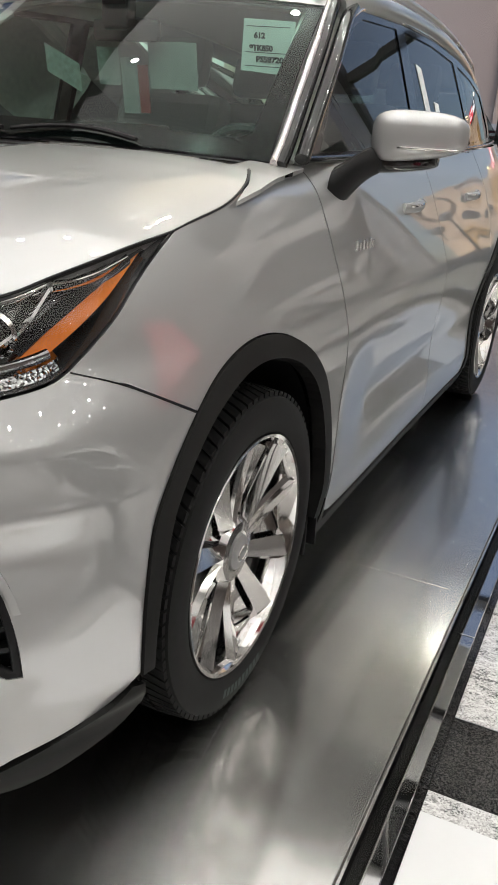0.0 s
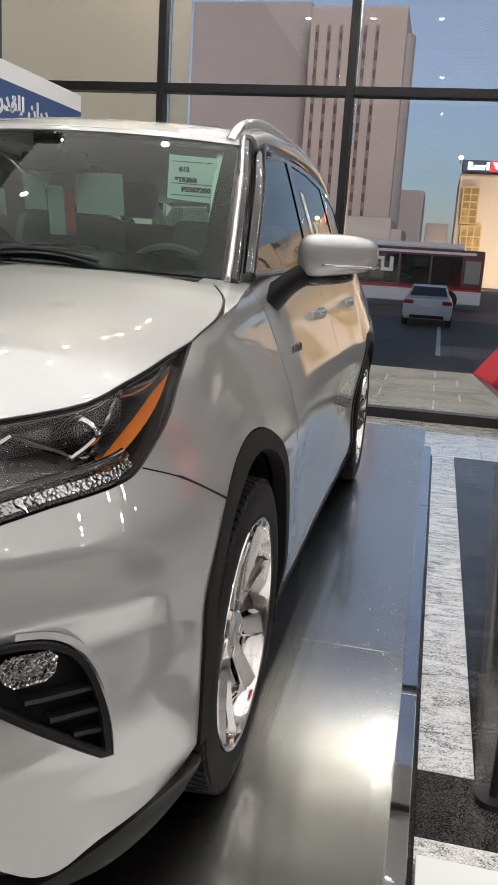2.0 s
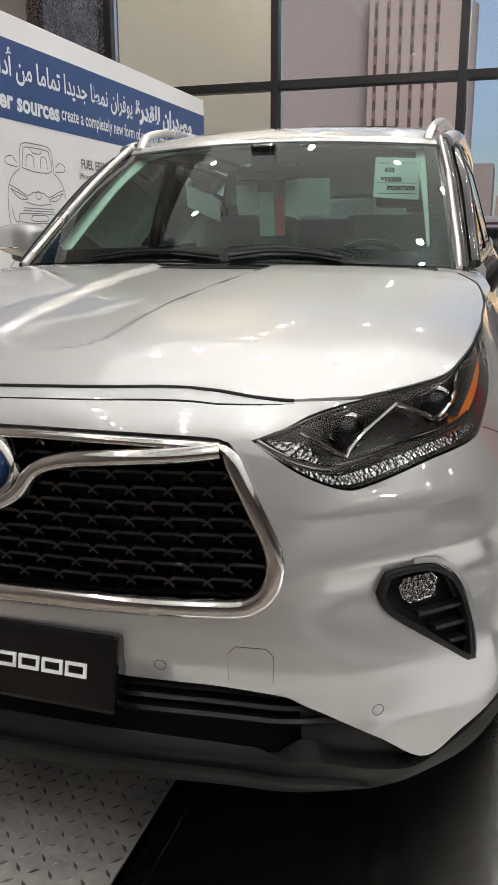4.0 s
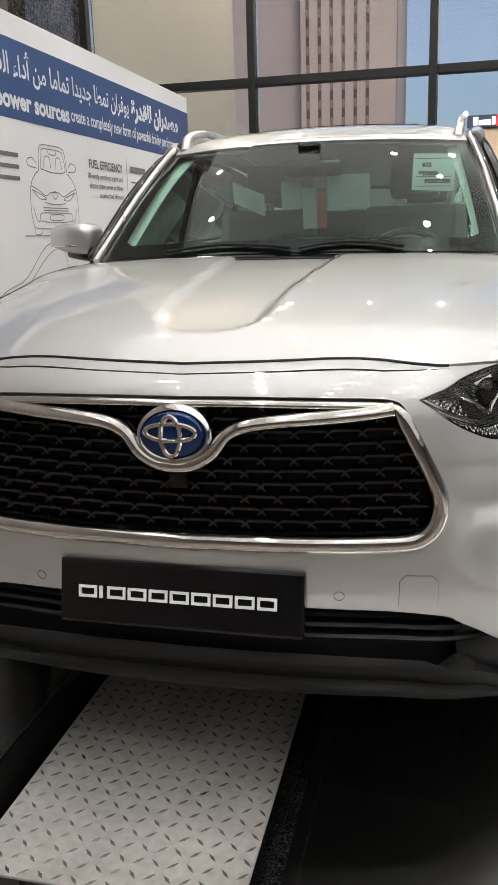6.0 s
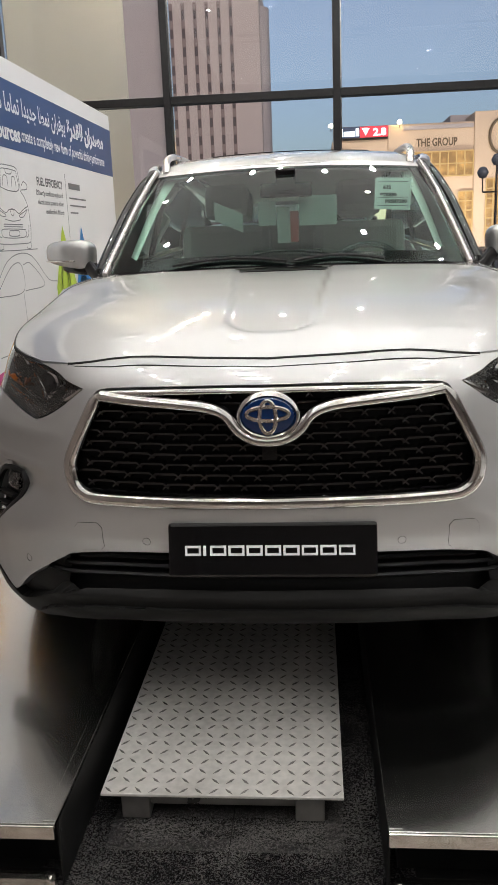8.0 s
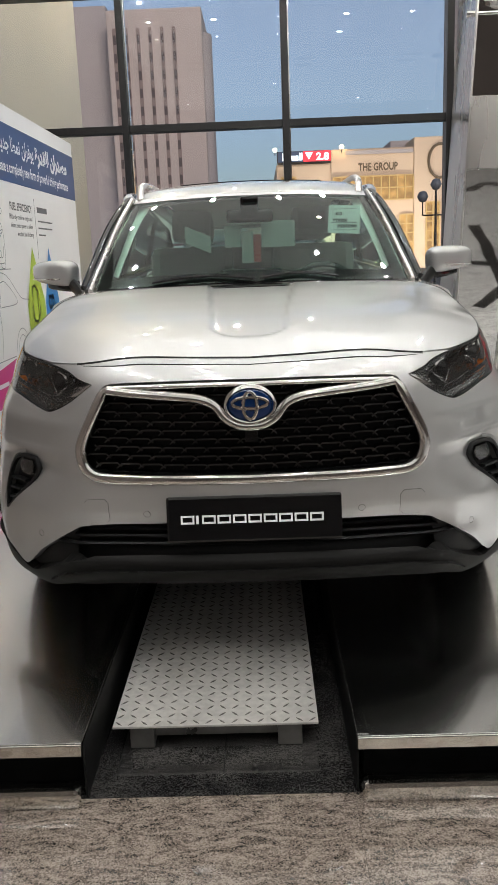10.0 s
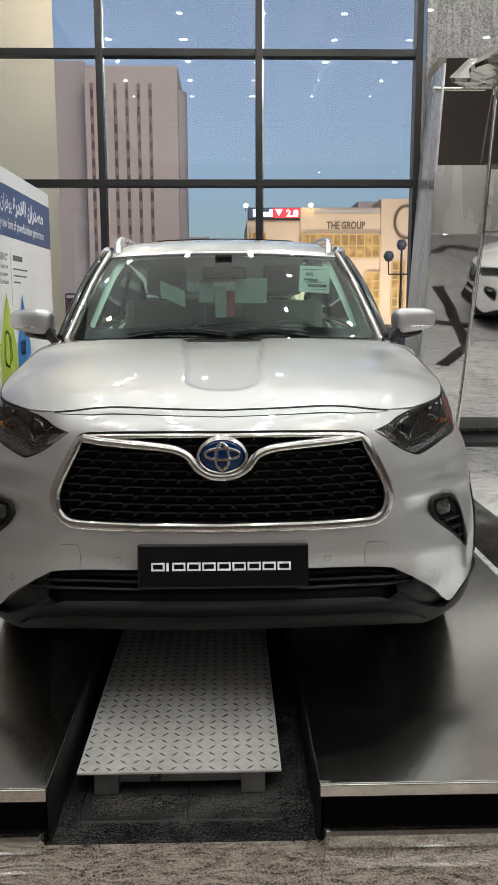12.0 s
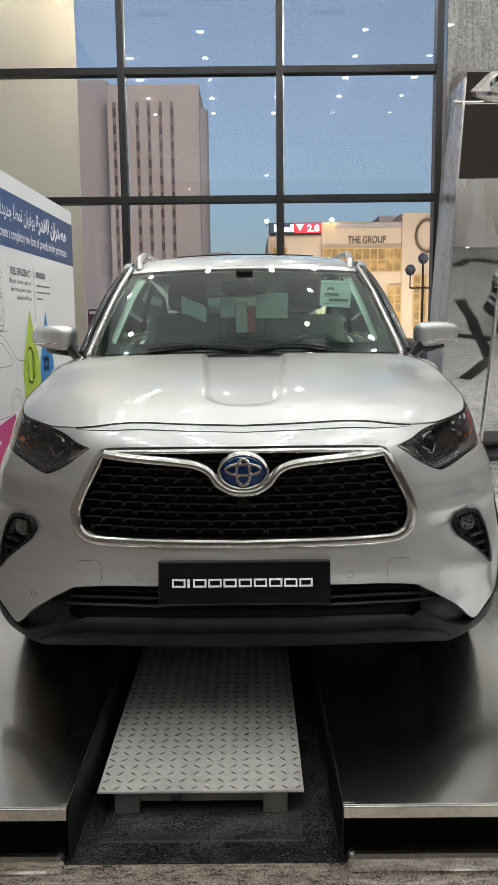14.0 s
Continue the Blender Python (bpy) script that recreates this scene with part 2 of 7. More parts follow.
def clear(name, tint=(1, 1, 1), ior=1.45, rough=0.0, gain=1.0):
    """Thin clear pane: lets light straight through, with a mirror gloss by Fresnel."""
    m = bpy.data.materials.new(name)
    m.use_nodes = True
    n, l = m.node_tree.nodes, m.node_tree.links
    n.remove(n["Principled BSDF"])
    tr = n.new("ShaderNodeBsdfTransparent")
    tr.inputs["Color"].default_value = (*tint, 1)
    gl = n.new("ShaderNodeBsdfGlossy")
    gl.inputs["Roughness"].default_value = rough
    gl.inputs["Color"].default_value = (gain, gain, gain, 1)
    fr = n.new("ShaderNodeFresnel")
    fr.inputs["IOR"].default_value = ior
    mx = n.new("ShaderNodeMixShader")
    l.new(fr.outputs[0], mx.inputs[0])
    l.new(tr.outputs[0], mx.inputs[1])
    l.new(gl.outputs[0], mx.inputs[2])
    l.new(mx.outputs[0], n["Material Output"].inputs["Surface"])
    return m


def add_gloss(m, rough, ior=None, share=0.3, tint=1.0):
    """Lays a sharper gloss over a material, by Fresnel or by a fixed share."""
    n, l, b = nodes_of(m)
    gl = n.new("ShaderNodeBsdfGlossy")
    gl.inputs["Roughness"].default_value = rough
    gl.inputs["Color"].default_value = (tint, tint, tint, 1)
    mx = n.new("ShaderNodeMixShader")
    mx.inputs[0].default_value = share
    if ior:
        fr = n.new("ShaderNodeFresnel")
        fr.inputs["IOR"].default_value = ior
        l.new(fr.outputs[0], mx.inputs[0])
    l.new(b.outputs[0], mx.inputs[1])
    l.new(gl.outputs[0], mx.inputs[2])
    l.new(mx.outputs[0], n["Material Output"].inputs["Surface"])
    return m


PANE = clear("window pane", (0.93, 0.95, 0.95), 1.5)
LAMPGLOW = glowing("downlight glow", (1.0, 0.985, 0.955), LAMP)
# glow added to the unseen ceiling, so that the car paint reflects it bright
PANELGLOW = glowing("added ceiling glow", (1.0, 0.985, 0.95), 0.32)
NEARPANEL = glowing("brighter added ceiling glow", (1.0, 0.985, 0.95), 0.7)
TERRACE = glowing("added warm terrace lamp glow", (1.0, 0.88, 0.70), LAMP * 1.7)
BRIGHTTERRACE = glowing("added ramp highlight lamp glow", (1.0, 0.93, 0.82), LAMP * 3.2)
FARGLOW = glowing("dimmed downlight glow", (1.0, 0.975, 0.94), LAMP * 0.34)
WARMWIN = glowing("lit window", (0.30, 0.17, 0.05), 0.22)
n_, l_, b_ = nodes_of(WARMWIN)
co_, vo_, ra_ = n_.new("ShaderNodeTexCoord"), n_.new("ShaderNodeTexNoise"), n_.new("ShaderNodeMapRange")
vo_.inputs["Scale"].default_value = 0.7
ra_.inputs["From Min"].default_value, ra_.inputs["From Max"].default_value = 0.45, 0.75
ra_.inputs["To Min"].default_value, ra_.inputs["To Max"].default_value = 0.05, 1.6
l_.new(co_.outputs["Object"], vo_.inputs["Vector"])
l_.new(vo_.outputs["Fac"], ra_.inputs["Value"])
l_.new(ra_.outputs[0], b_.inputs["Emission Strength"])
WARMLAMP = glowing("warm facade lamp", (1.0, 0.72, 0.35), 30)
REDSIGN = glowing("red ticker", (0.85, 0.03, 0.05), 0.9)
WHITESIGN = glowing("white ticker", (0.9, 0.95, 1.0), 1.6)
BLUESIGN = glowing("blue ticker", (0.03, 0.05, 0.10), 0.3)

# ---- large structure ----
n_, l_, b_ = nodes_of(STEEL)
tan_ = n_.new("ShaderNodeTangent")
tan_.direction_type, tan_.uv_map = "UV_MAP", "grain"
l_.new(tan_.outputs[0], b_.inputs["Tangent"])
b_.inputs["Anisotropic"].default_value = 0.85
add_gloss(STEEL, 0.09, share=0.30, tint=0.55)
add_gloss(STONEWALL, 0.01, ior=1.8)
add_gloss(GRANITE, 0.012, ior=1.75)
add_gloss(MARBLE, 0.012, ior=1.75)
GY, FZ = 6.83, 0.0          # glazing line, floor
MULL = (-3.05, -1.343, 0.372, 2.105)
TRANS = (2.825, 4.175, 5.52)
TOP = 6.9
XR, YB, XL = 18.0, -20.0, -3.25


def setting(name, bm, mat, label, category):
    return tagged(finish(name, bm, mat), label, category, kind="structure")


floor = setting("floor", box_bm(XL, 9.5, -11.0, 6.78, -0.3, -0.012), DARKGAP, "dark screed under polished granite slabs", "floor")
for k, (x0, x1, y0, y1) in enumerate(((9.5, XR, -11.0, 6.78), (XL, XR, YB, -11.0))):
    setting("floor_%d" % (k + 2), box_bm(x0, x1, y0, y1, -0.3, 0.0), GRANITE, "polished veined granite floor of the hall", "floor")
setting("wall_fascia", box_bm(XL, XR, 6.78, 6.95, TOP + 0.3, 9.0), CREAM, "cream wall above the glazing", "wall")
setting("ceiling", box_bm(XL, XR, YB, 6.95, TOP, TOP + 0.3), CEILING, "pale panelled ceiling with rows of small downlights", "ceiling")
setting("wall_back", box_bm(XL, XR, YB - 0.3, YB, -0.3, TOP), PLASTER, "plain grey plaster wall", "wall")
setting("wall_right", box_bm(XR, XR + 0.3, YB - 0.3, 6.95, -0.3, TOP), PLASTER, "plain grey plaster wall", "wall")
setting("wall_left", box_bm(XL - 0.3, XL, YB - 0.3, 6.95, -0.3, TOP), PLASTER, "plain grey plaster wall behind the display board", "wall")
setting("wall_pier", box_bm(-3.25, -3.085, 5.6, 6.9, 0.0, TOP), DARKSTONE, "dark polished stone pier beside the glazing", "wall")
setting("wall_stone", box_bm(2.175, XR, 6.72, 6.95, 0.0, TOP), STONEWALL, "grey ribbed stone wall beside the glazing", "wall")

# glazing with its bars and panes
window = tagged(new("window_1"), "tall showroom glazing with dark metal bars at dusk", "window", kind="structure")
for x in MULL:
    part("mullion", box_bm(x - 0.036, x + 0.036, GY - 0.09, GY + 0.09, 0.0, TOP, bevel=0.004), FRAME, window)
for a, b in zip(MULL, MULL[1:]):
    for z in (0.045, *TRANS):
        h = 0.045 if z < 0.1 else 0.038
        part("transom", box_bm(a + 0.037, b - 0.037, GY - 0.07, GY + 0.07, z - h, z + h, bevel=0.004), FRAME, window)
    part("bead", box_bm(a + 0.038, a + 0.05, GY - 0.03, GY + 0.03, 0.1, TOP), POLISHED, window, "grey metal glazing bead")
    zs = (0.09, *TRANS, TOP)
    for z0, z1 in zip(zs, zs[1:]):
        p = part("pane", box_bm(a + 0.05, b - 0.038, GY - 0.004, GY + 0.004, z0, z1), PANE, window)
        p.visible_shadow = False

# outside: paving, parking ground to the horizon, neighbouring wall
ground = setting("ground", box_bm(-900, 900, 11.4, 1800, -1.2, -0.78), ASPHALT, "grey asphalt car park running to the horizon", "ground")
bm = box_bm(-14, 14, 6.95, 11.5, -1.2, -0.135)
pavement = setting("pavement", bm, GROUT, "pale jointed flagstone terrace outside the glazing", "pavement")
setting("kerb", box_bm(-14, 14, 11.5, 11.65, -1.2, -0.12, bevel=0.02), PAVER, "stone edge of the terrace", "kerb")
setting("wall_cream", box_bm(-3.35, -3.05, 6.96, 13.0, -0.8, 9.0), CREAM, "cream wall panels outside the glazing", "wall")

# ---- steel ramps, tread plate ----
PT = 0.19                   # top of the ramps


def ramp(name_label, x0, x1, skirt_side):
    r = thing("display_ramp", name_label, "ramp", "ramps under the car")
    seams = (-0.53, 1.655, 3.83, 5.45)
    for y0, y1 in zip(seams, seams[1:]):
        part("sheet", box_bm(x0, x1, y0 + 0.0015, y1 - 0.0015, PT - 0.012, PT, bevel=0.0015), STEEL, r)
    part("front_edge", box_bm(x0, x1, -0.537, -0.5305, PT - 0.036, PT - 0.001, bevel=0.003), POLISHED, r, "polished steel nosing")
    part("base_edge", box_bm(x0 + 0.012, x1 - 0.012, -0.552, -0.51, 0.0, 0.06, bevel=0.016), POLISHED, r, "polished steel base strip")
    # core and inner side carry the gap's shade in their near-black colour
    part("core", box_bm(x0 + 0.03, x1 - 0.03, -0.42, 5.42, 0.0, PT - 0.013), DARKGAP, r, "core coloured near-black for the shade in the recess")
    e = x1 if skirt_side > 0 else x0
    inner = x0 if skirt_side > 0 else x1
    s = skirt_side
    for y0, y1 in ((-0.52, 1.65), (1.654, 3.83), (3.834, 5.45)):
        part("ledge", box_bm(min(e - s * 0.06, e + s * 0.055), max(e - s * 0.06, e + s * 0.055), y0, y1, 0.002, 0.058, bevel=0.002), SKIRT, r, "mirror-polished steel ledge")
    part("side_lip", box_bm(min(e - s * 0.003, e + s * 0.003), max(e - s * 0.003, e + s * 0.003), -0.53, 5.45, PT - 0.038, PT - 0.013, bevel=0.001), POLISHED, r)
    part("edge_strip", box_bm(min(e, e - s * 0.045), max(e, e - s * 0.045), -0.52, 5.44, PT + 0.0002, PT + 0.0022, bevel=0.0008), STEEL, r)
    part("inner_strip", box_bm(min(inner, inner + s * 0.03), max(inner, inner + s * 0.03), -0.52, 5.44, PT + 0.0002, PT + 0.0018, bevel=0.0007), STEEL, r)
    part("inner_side", box_bm(min(inner, inner + s * 0.006), max(inner, inner + s * 0.006), -0.5, 5.4, 0.002, PT - 0.013), DARKGAP, r)
    for y in seams[1:3]:
        for k in range(7):
            bm = bmesh.new()
            xx = x0 + (x1 - x0) * (0.06 + 0.88 * k / 6)
            add_revolve(bm, [(0.0001, 0.0016), (0.0035, 0.0012), (0.0045, 0.0)], (xx, y - 0.02, PT), "z", 8)
            part("screw", bm, POLISHED, r)
    for piece in r.children:                 # the sheets' grain runs along the ramp
        if piece.data.materials[0] == STEEL:
            uv = piece.data.uv_layers.new(name="grain")
            for loop in piece.data.loops:
                co = piece.data.vertices[loop.vertex_index].co
                uv.data[loop.index].uv = (co.x, co.y)
    return r


ramp("scuffed stainless steel display ramp under the car", 0.267, 1.325, 1)
ramp("scuffed stainless steel display ramp under the car", -1.55, -0.487, -1)

plate = thing("tread_plate", "worn steel tread plate on short feet between the ramps", "plate", at=(-0.138, 0, 0))
bm = box_bm(-0.314, 0.314, -0.285, 1.6, 0.077, 0.085, bevel=0.002)
part("sheet", bm, DIAMOND, plate)
bm = bmesh.new()
bmd = bm
for iy in range(46):
    for ix in range(16):
        x, y = -0.297 + 0.594 * ix / 15, -0.268 + iy * 0.0405
        a = radians(45 if (ix + iy) % 2 else -45) + random.uniform(-0.05, 0.05)
        c, s = math.cos(a), math.sin(a)
        pts = ((-0.0165, 0, 0), (0, -0.0042, 0), (0.0165, 0, 0), (0, 0.0042, 0), (-0.007, 0, 0.0026), (0.007, 0, 0.0026))
        v = [bmd.verts.new((x + p[0] * c - p[1] * s, y + p[0] * s + p[1] * c, 0.0851 + p[2])) for p in pts]
        for f in ((0, 1, 4), (1, 5, 4), (1, 2, 5), (2, 3, 5), (3, 4, 5), (3, 0, 4)):
            bmd.faces.new([v[i] for i in f])
tagged(part("tread_relief", bm, LUG, plate), kind="stuff")
for x in (-0.265, 0.19):
    part("foot", box_bm(x, x + 0.075, -0.27, -0.19, 0.001, 0.076, bevel=0.004), LUG, plate, "dark grey steel foot")
part("rail", box_bm(-0.19, 0.19, -0.25, -0.22, 0.03, 0.076, bevel=0.003), LUG, plate, "dark grey steel cross rail")

# ---- printed display board ----
def text_bm(body, size, width=None, bold=0.0, shear=0.0):
    """Letters as a flat mesh in x and y, its lower left at the origin, stretched to a width."""
    c = bpy.data.curves.new("letters", "FONT")
    c.body, c.size, c.offset, c.shear, c.resolution_u = body, size, bold, shear, 3
    o = bpy.data.objects.new("letters", c)
    scene.collection.objects.link(o)
    bpy.context.view_layer.update()
    me = bpy.data.meshes.new_from_object(o.evaluated_get(bpy.context.evaluated_depsgraph_get()))
    bpy.data.objects.remove(o)
    bm = bmesh.new()
    bm.from_mesh(me)
    bpy.data.meshes.remove(me)
    xs = [v.co.x for v in bm.verts]
    k = (width / (max(xs) - min(xs))) if width else 1.0
    for v in bm.verts:
        v.co.x = (v.co.x - min(xs)) * k
        v.co.z = 0
    return bm


BX, BY0, BY1, BT = -1.79, 1.2, 6.03, 2.605
board = thing("display_board", "tall white printed board with a blue heading band", "display board", at=(BX, 0, 0))
part("panel", box_bm(-0.055, 0, BY0, BY1, 0.0, BT, bevel=0.004), BOARD, board)
part("band", box_bm(0.0005, 0.002, BY0, BY1 - 0.002, 2.06, 2.475), BLUE, board, "printed blue heading band")


def on_board(name, bm, mat, y, z, label=""):
    """Lays a flat print on the board's face; its x runs along y, away from the viewer to the far end."""
    bmesh.ops.transform(bm, matrix=Matrix(((0, 0, 1, 0.0035), (1, 0, 0, y), (0, 1, 0, z), (0, 0, 0, 1))), verts=bm.verts)
    return part(name, bm, mat, board, label)


AR = {"title": "\u0645\u0635\u062f\u0631\u0627\u0646 \u0644\u0644\u0642\u062f\u0631\u0629", "rest": "\u064a\u0648\u0641\u0631\u0627\u0646 \u0646\u0645\u0637\u0627\u064b \u062c\u062f\u064a\u062f\u0627\u064b \u062a\u0645\u0627\u0645\u0627\u064b \u0645\u0646 \u0623\u062f\u0627\u0621 \u0627\u0644\u0642\u064a\u0627\u062f\u0629 \u0627\u0644\u0642\u0648\u064a"}
# joined forms of the letters: isolated, final, initial, medial
FORMS = {"\u0627": "\ufe8d\ufe8e", "\u0623": "\ufe83\ufe84", "\u0629": "\ufe93\ufe94", "\u062a": "\ufe95\ufe96\ufe97\ufe98", "\u062c": "\ufe9d\ufe9e\ufe9f\ufea0",
         "\u062f": "\ufea9\ufeaa", "\u0631": "\ufead\ufeae", "\u0635": "\ufeb9\ufeba\ufebb\ufebc", "\u0637": "\ufec1\ufec2\ufec3\ufec4", "\u0641": "\ufed1\ufed2\ufed3\ufed4",
         "\u0642": "\ufed5\ufed6\ufed7\ufed8", "\u0644": "\ufedd\ufede\ufedf\ufee0", "\u0645": "\ufee1\ufee2\ufee3\ufee4", "\u0646": "\ufee5\ufee6\ufee7\ufee8",
         "\u0648": "\ufeed\ufeee", "\u064a": "\ufef1\ufef2\ufef3\ufef4", "\u0621": "\ufe80", "\u0643": "\ufed9\ufeda\ufedb\ufedc", "\u0621 ": ""}


def joined(s):
    """Right-to-left letters in their joined forms, in the order in which they stand on the line from the left."""
    s = s.replace("\u064b", "")
    out = []
    for i, c in enumerate(s):
        f = FORMS.get(c)
        if not f:
            out.append(c)
            continue
        before = i > 0 and len(FORMS.get(s[i - 1], "")) == 4
        after = i + 1 < len(s) and s[i + 1] in FORMS and len(f) == 4 and s[i + 1] != "\u0621"
        out.append(f[3] if before and after else f[2] if after else f[1] if before and len(f) > 1 else f[0])
    return "".join(reversed(out))


on_board("heading", text_bm(joined(AR["title"]), 0.165, 1.13, 0.009), INKWHITE, 4.59, 2.285, "white heading letters")
on_board("heading", text_bm(joined(AR["rest"]), 0.15, 2.46, 0.003), INKWHITE, 2.08, 2.29, "white heading letters")
on_board("heading", text_bm("Two power sources", 0.135, 1.22, 0.005), INKWHITE, 2.275, 2.118, "white heading letters")
on_board("heading", text_bm("create a completely new form of powerful driving performance", 0.112, 2.20, 0.002), INKWHITE, 3.52, 2.132, "white heading letters")
on_board("caption", text_bm("FUEL EFFICIENCY", 0.078, 0.60, 0.002), INKGREY, 3.74, 1.865, "grey caption letters")
for k, line in enumerate(("Efficiently combines engine and", "electric motor power to deliver", "excellent fuel efficiency")):
    on_board("caption", text_bm(line, 0.048, (0.62, 0.60, 0.44)[k], 0.0008), INKGREY, 4.33 - (0.62, 0.60, 0.44)[k], 1.80 - 0.062 * k, "grey caption letters")
on_board("caption_bar", box_bm(0, 0.32, 0, 0.045, 0, 0.0004), INKGREY, 4.50, 1.875)
for k in range(3):
    on_board("caption_bar", box_bm(0, (0.48, 0.46, 0.22)[k], 0, 0.012, 0, 0.0004), INKGREY, 4.50, 1.80 - 0.055 * k)
on_board("rule", box_bm(0, 0.006, 0, 0.48, 0, 0.0004), INKGREY, 4.42, 1.50)
for k in range(3):
    on_board("caption_bar", box_bm(0, (0.62, 0.62, 0.3)[k], 0, 0.022, 0, 0.0004), INKGREY, 2.16 + (0, 0, 0.32)[k], 1.86 - 0.062 * k)


def stroke(pts, w, n=40):
    """A printed line through the knots, as a thin ribbon in x and y."""
    bm = bmesh.new()
    p = spline(pts, n)
    prev = None
    for i in range(n):
        t = p[min(i + 1, n - 1)] - p[max(i - 1, 0)]
        t = t / max(np.linalg.norm(t), 1e-9)
        s = np.array((-t[1], t[0])) * w / 2
        a, b = bm.verts.new((*(p[i] + s), 0)), bm.verts.new((*(p[i] - s), 0))
        if prev:
            bm.faces.new((prev[0], prev[1], b, a))
        prev = (a, b)
    return bm


def ring(cx, cy, rx, ry):
    return [(cx + rx * math.cos(a * math.pi / 8), cy + ry * math.sin(a * math.pi / 8)) for a in range(17)]


# outline drawing of a car from behind and of one from the side
LW = 0.0055
rear = [[(-0.19, 0.31), (-0.17, 0.42), (-0.13, 0.455), (0.0, 0.46), (0.13, 0.455), (0.17, 0.42), (0.19, 0.31)], [(-0.16, 0.32), (-0.14, 0.41), (-0.11, 0.435), (0.11, 0.435), (0.14, 0.41), (0.16, 0.32), (0.0, 0.305), (-0.16, 0.32)],
        [(-0.06, 0.432), (-0.04, 0.41), (0.04, 0.41), (0.06, 0.432)], [(-0.12, 0.33), (-0.10, 0.39), (-0.04, 0.39), (-0.03, 0.33)], [(0.04, 0.33), (0.05, 0.39), (0.10, 0.39), (0.12, 0.33)],
        [(-0.19, 0.31), (-0.26, 0.27), (-0.31, 0.20), (-0.32, 0.08), (-0.30, 0.0), (-0.22, -0.02), (0.22, -0.02), (0.30, 0.0), (0.32, 0.08), (0.31, 0.20), (0.26, 0.27), (0.19, 0.31)],
        [(-0.30, 0.22), (-0.22, 0.20), (-0.12, 0.17), (-0.05, 0.19), (0.05, 0.19), (0.12, 0.17), (0.22, 0.20), (0.30, 0.22)], [(-0.29, 0.20), (-0.20, 0.15), (-0.12, 0.155), (-0.29, 0.20)], [(0.29, 0.20), (0.20, 0.15), (0.12, 0.155), (0.29, 0.20)],
        ring(0, 0.175, 0.03, 0.022), [(-0.14, 0.13), (0.0, 0.12), (0.14, 0.13)], [(-0.17, 0.10), (0.17, 0.10)], [(-0.17, 0.085), (0.17, 0.085)], [(-0.22, 0.06), (-0.18, 0.02), (0.18, 0.02), (0.22, 0.06), (0.16, 0.07), (-0.16, 0.07), (-0.22, 0.06)],
        [(-0.08, 0.06), (-0.08, 0.03), (0.08, 0.03), (0.08, 0.06), (-0.08, 0.06)], [(-0.29, 0.10), (-0.26, 0.03), (-0.22, 0.02)], [(0.29, 0.10), (0.26, 0.03), (0.22, 0.02)],
        [(-0.21, 0.32), (-0.31, 0.33), (-0.32, 0.36), (-0.26, 0.375), (-0.21, 0.345)], [(0.21, 0.32), (0.31, 0.33), (0.32, 0.36), (0.26, 0.375), (0.21, 0.345)], [(-0.30, 0.0), (-0.29, -0.05), (-0.22, -0.05), (-0.21, -0.02)], [(0.30, 0.0), (0.29, -0.05), (0.22, -0.05), (0.21, -0.02)],
        [(-0.42, -0.06), (0.0, -0.062), (0.42, -0.06)]]
for k in rear:
    on_board("line_drawing", stroke(k, LW), INKLINE, 3.20, 1.495)
side = [[(-0.95, 0.12), (-0.98, 0.3), (-0.7, 0.42), (-0.45, 0.48), (-0.15, 0.66), (0.25, 0.68), (0.6, 0.5), (0.85, 0.46), (0.9, 0.3), (0.88, 0.12)],
        [(-0.4, 0.46), (-0.13, 0.61), (0.06, 0.62), (0.06, 0.45), (-0.4, 0.44)], [(0.1, 0.62), (0.25, 0.62), (0.5, 0.47), (0.1, 0.45)],
        [(-0.95, 0.12), (-0.85, 0.08)], [(-0.45, 0.08), (0.35, 0.08)], [(0.75, 0.1), (0.88, 0.12)], ring(-0.65, 0.1, 0.17, 0.17), ring(-0.65, 0.1, 0.12, 0.12), ring(0.55, 0.1, 0.17, 0.17), ring(0.55, 0.1, 0.12, 0.12),
        [(-0.92, 0.33), (-0.8, 0.37), (-0.75, 0.32)], [(0.06, 0.44), (0.07, 0.25), (0.02, 0.1)]]
for k in side:
    on_board("line_drawing", stroke(k, LW), INKLINE, 3.20, 0.72)


def poly_bm(pts):
    bm = bmesh.new()
    bm.faces.new([bm.verts.new((x, y, 0)) for x, y in pts])
    return bm


for c, y, w, t in ((GREENP, 3.98, 0.52, 1.60), (BLUEP, 4.53, 0.46, 1.60)):
    on_board("arrow_print", poly_bm([(0, 0.35), (w, 0.35), (w, t - 0.45), (w / 2, t), (0, t - 0.45)]), c, y, 0.0, "printed upright arrow")
on_board("arrow_print", text_bm("CO", 0.16, 0.2, 0.01), INKWHITE, 4.62, 1.08, "white letters")
on_board("arrow_print", stroke([(0, 0), (0, 0.24), (0.13, 0.24), (0.13, 0), (0.0, 0.0)], 0.02, 20), INKWHITE, 4.13, 1.02, "white fuel pump sign")
on_board("arrow_print", stroke([(0.15, 0.02), (0.2, 0.06), (0.19, 0.18), (0.15, 0.24)], 0.02, 12), INKWHITE, 4.13, 1.02, "white fuel pump sign")
on_board("arrow_print", poly_bm([(0, 0), (0.38, 0), (0.38, 0.95), (0.19, 1.15), (0, 0.95)]), ORANGEP, 1.96, 0.25, "printed orange arrow")
on_board("magenta_print", poly_bm([(0, 0), (1.1, 0), (1.1, 0.32), (0, 0.22)]), MAGENTAP, 2.6, 0.48, "printed magenta block")
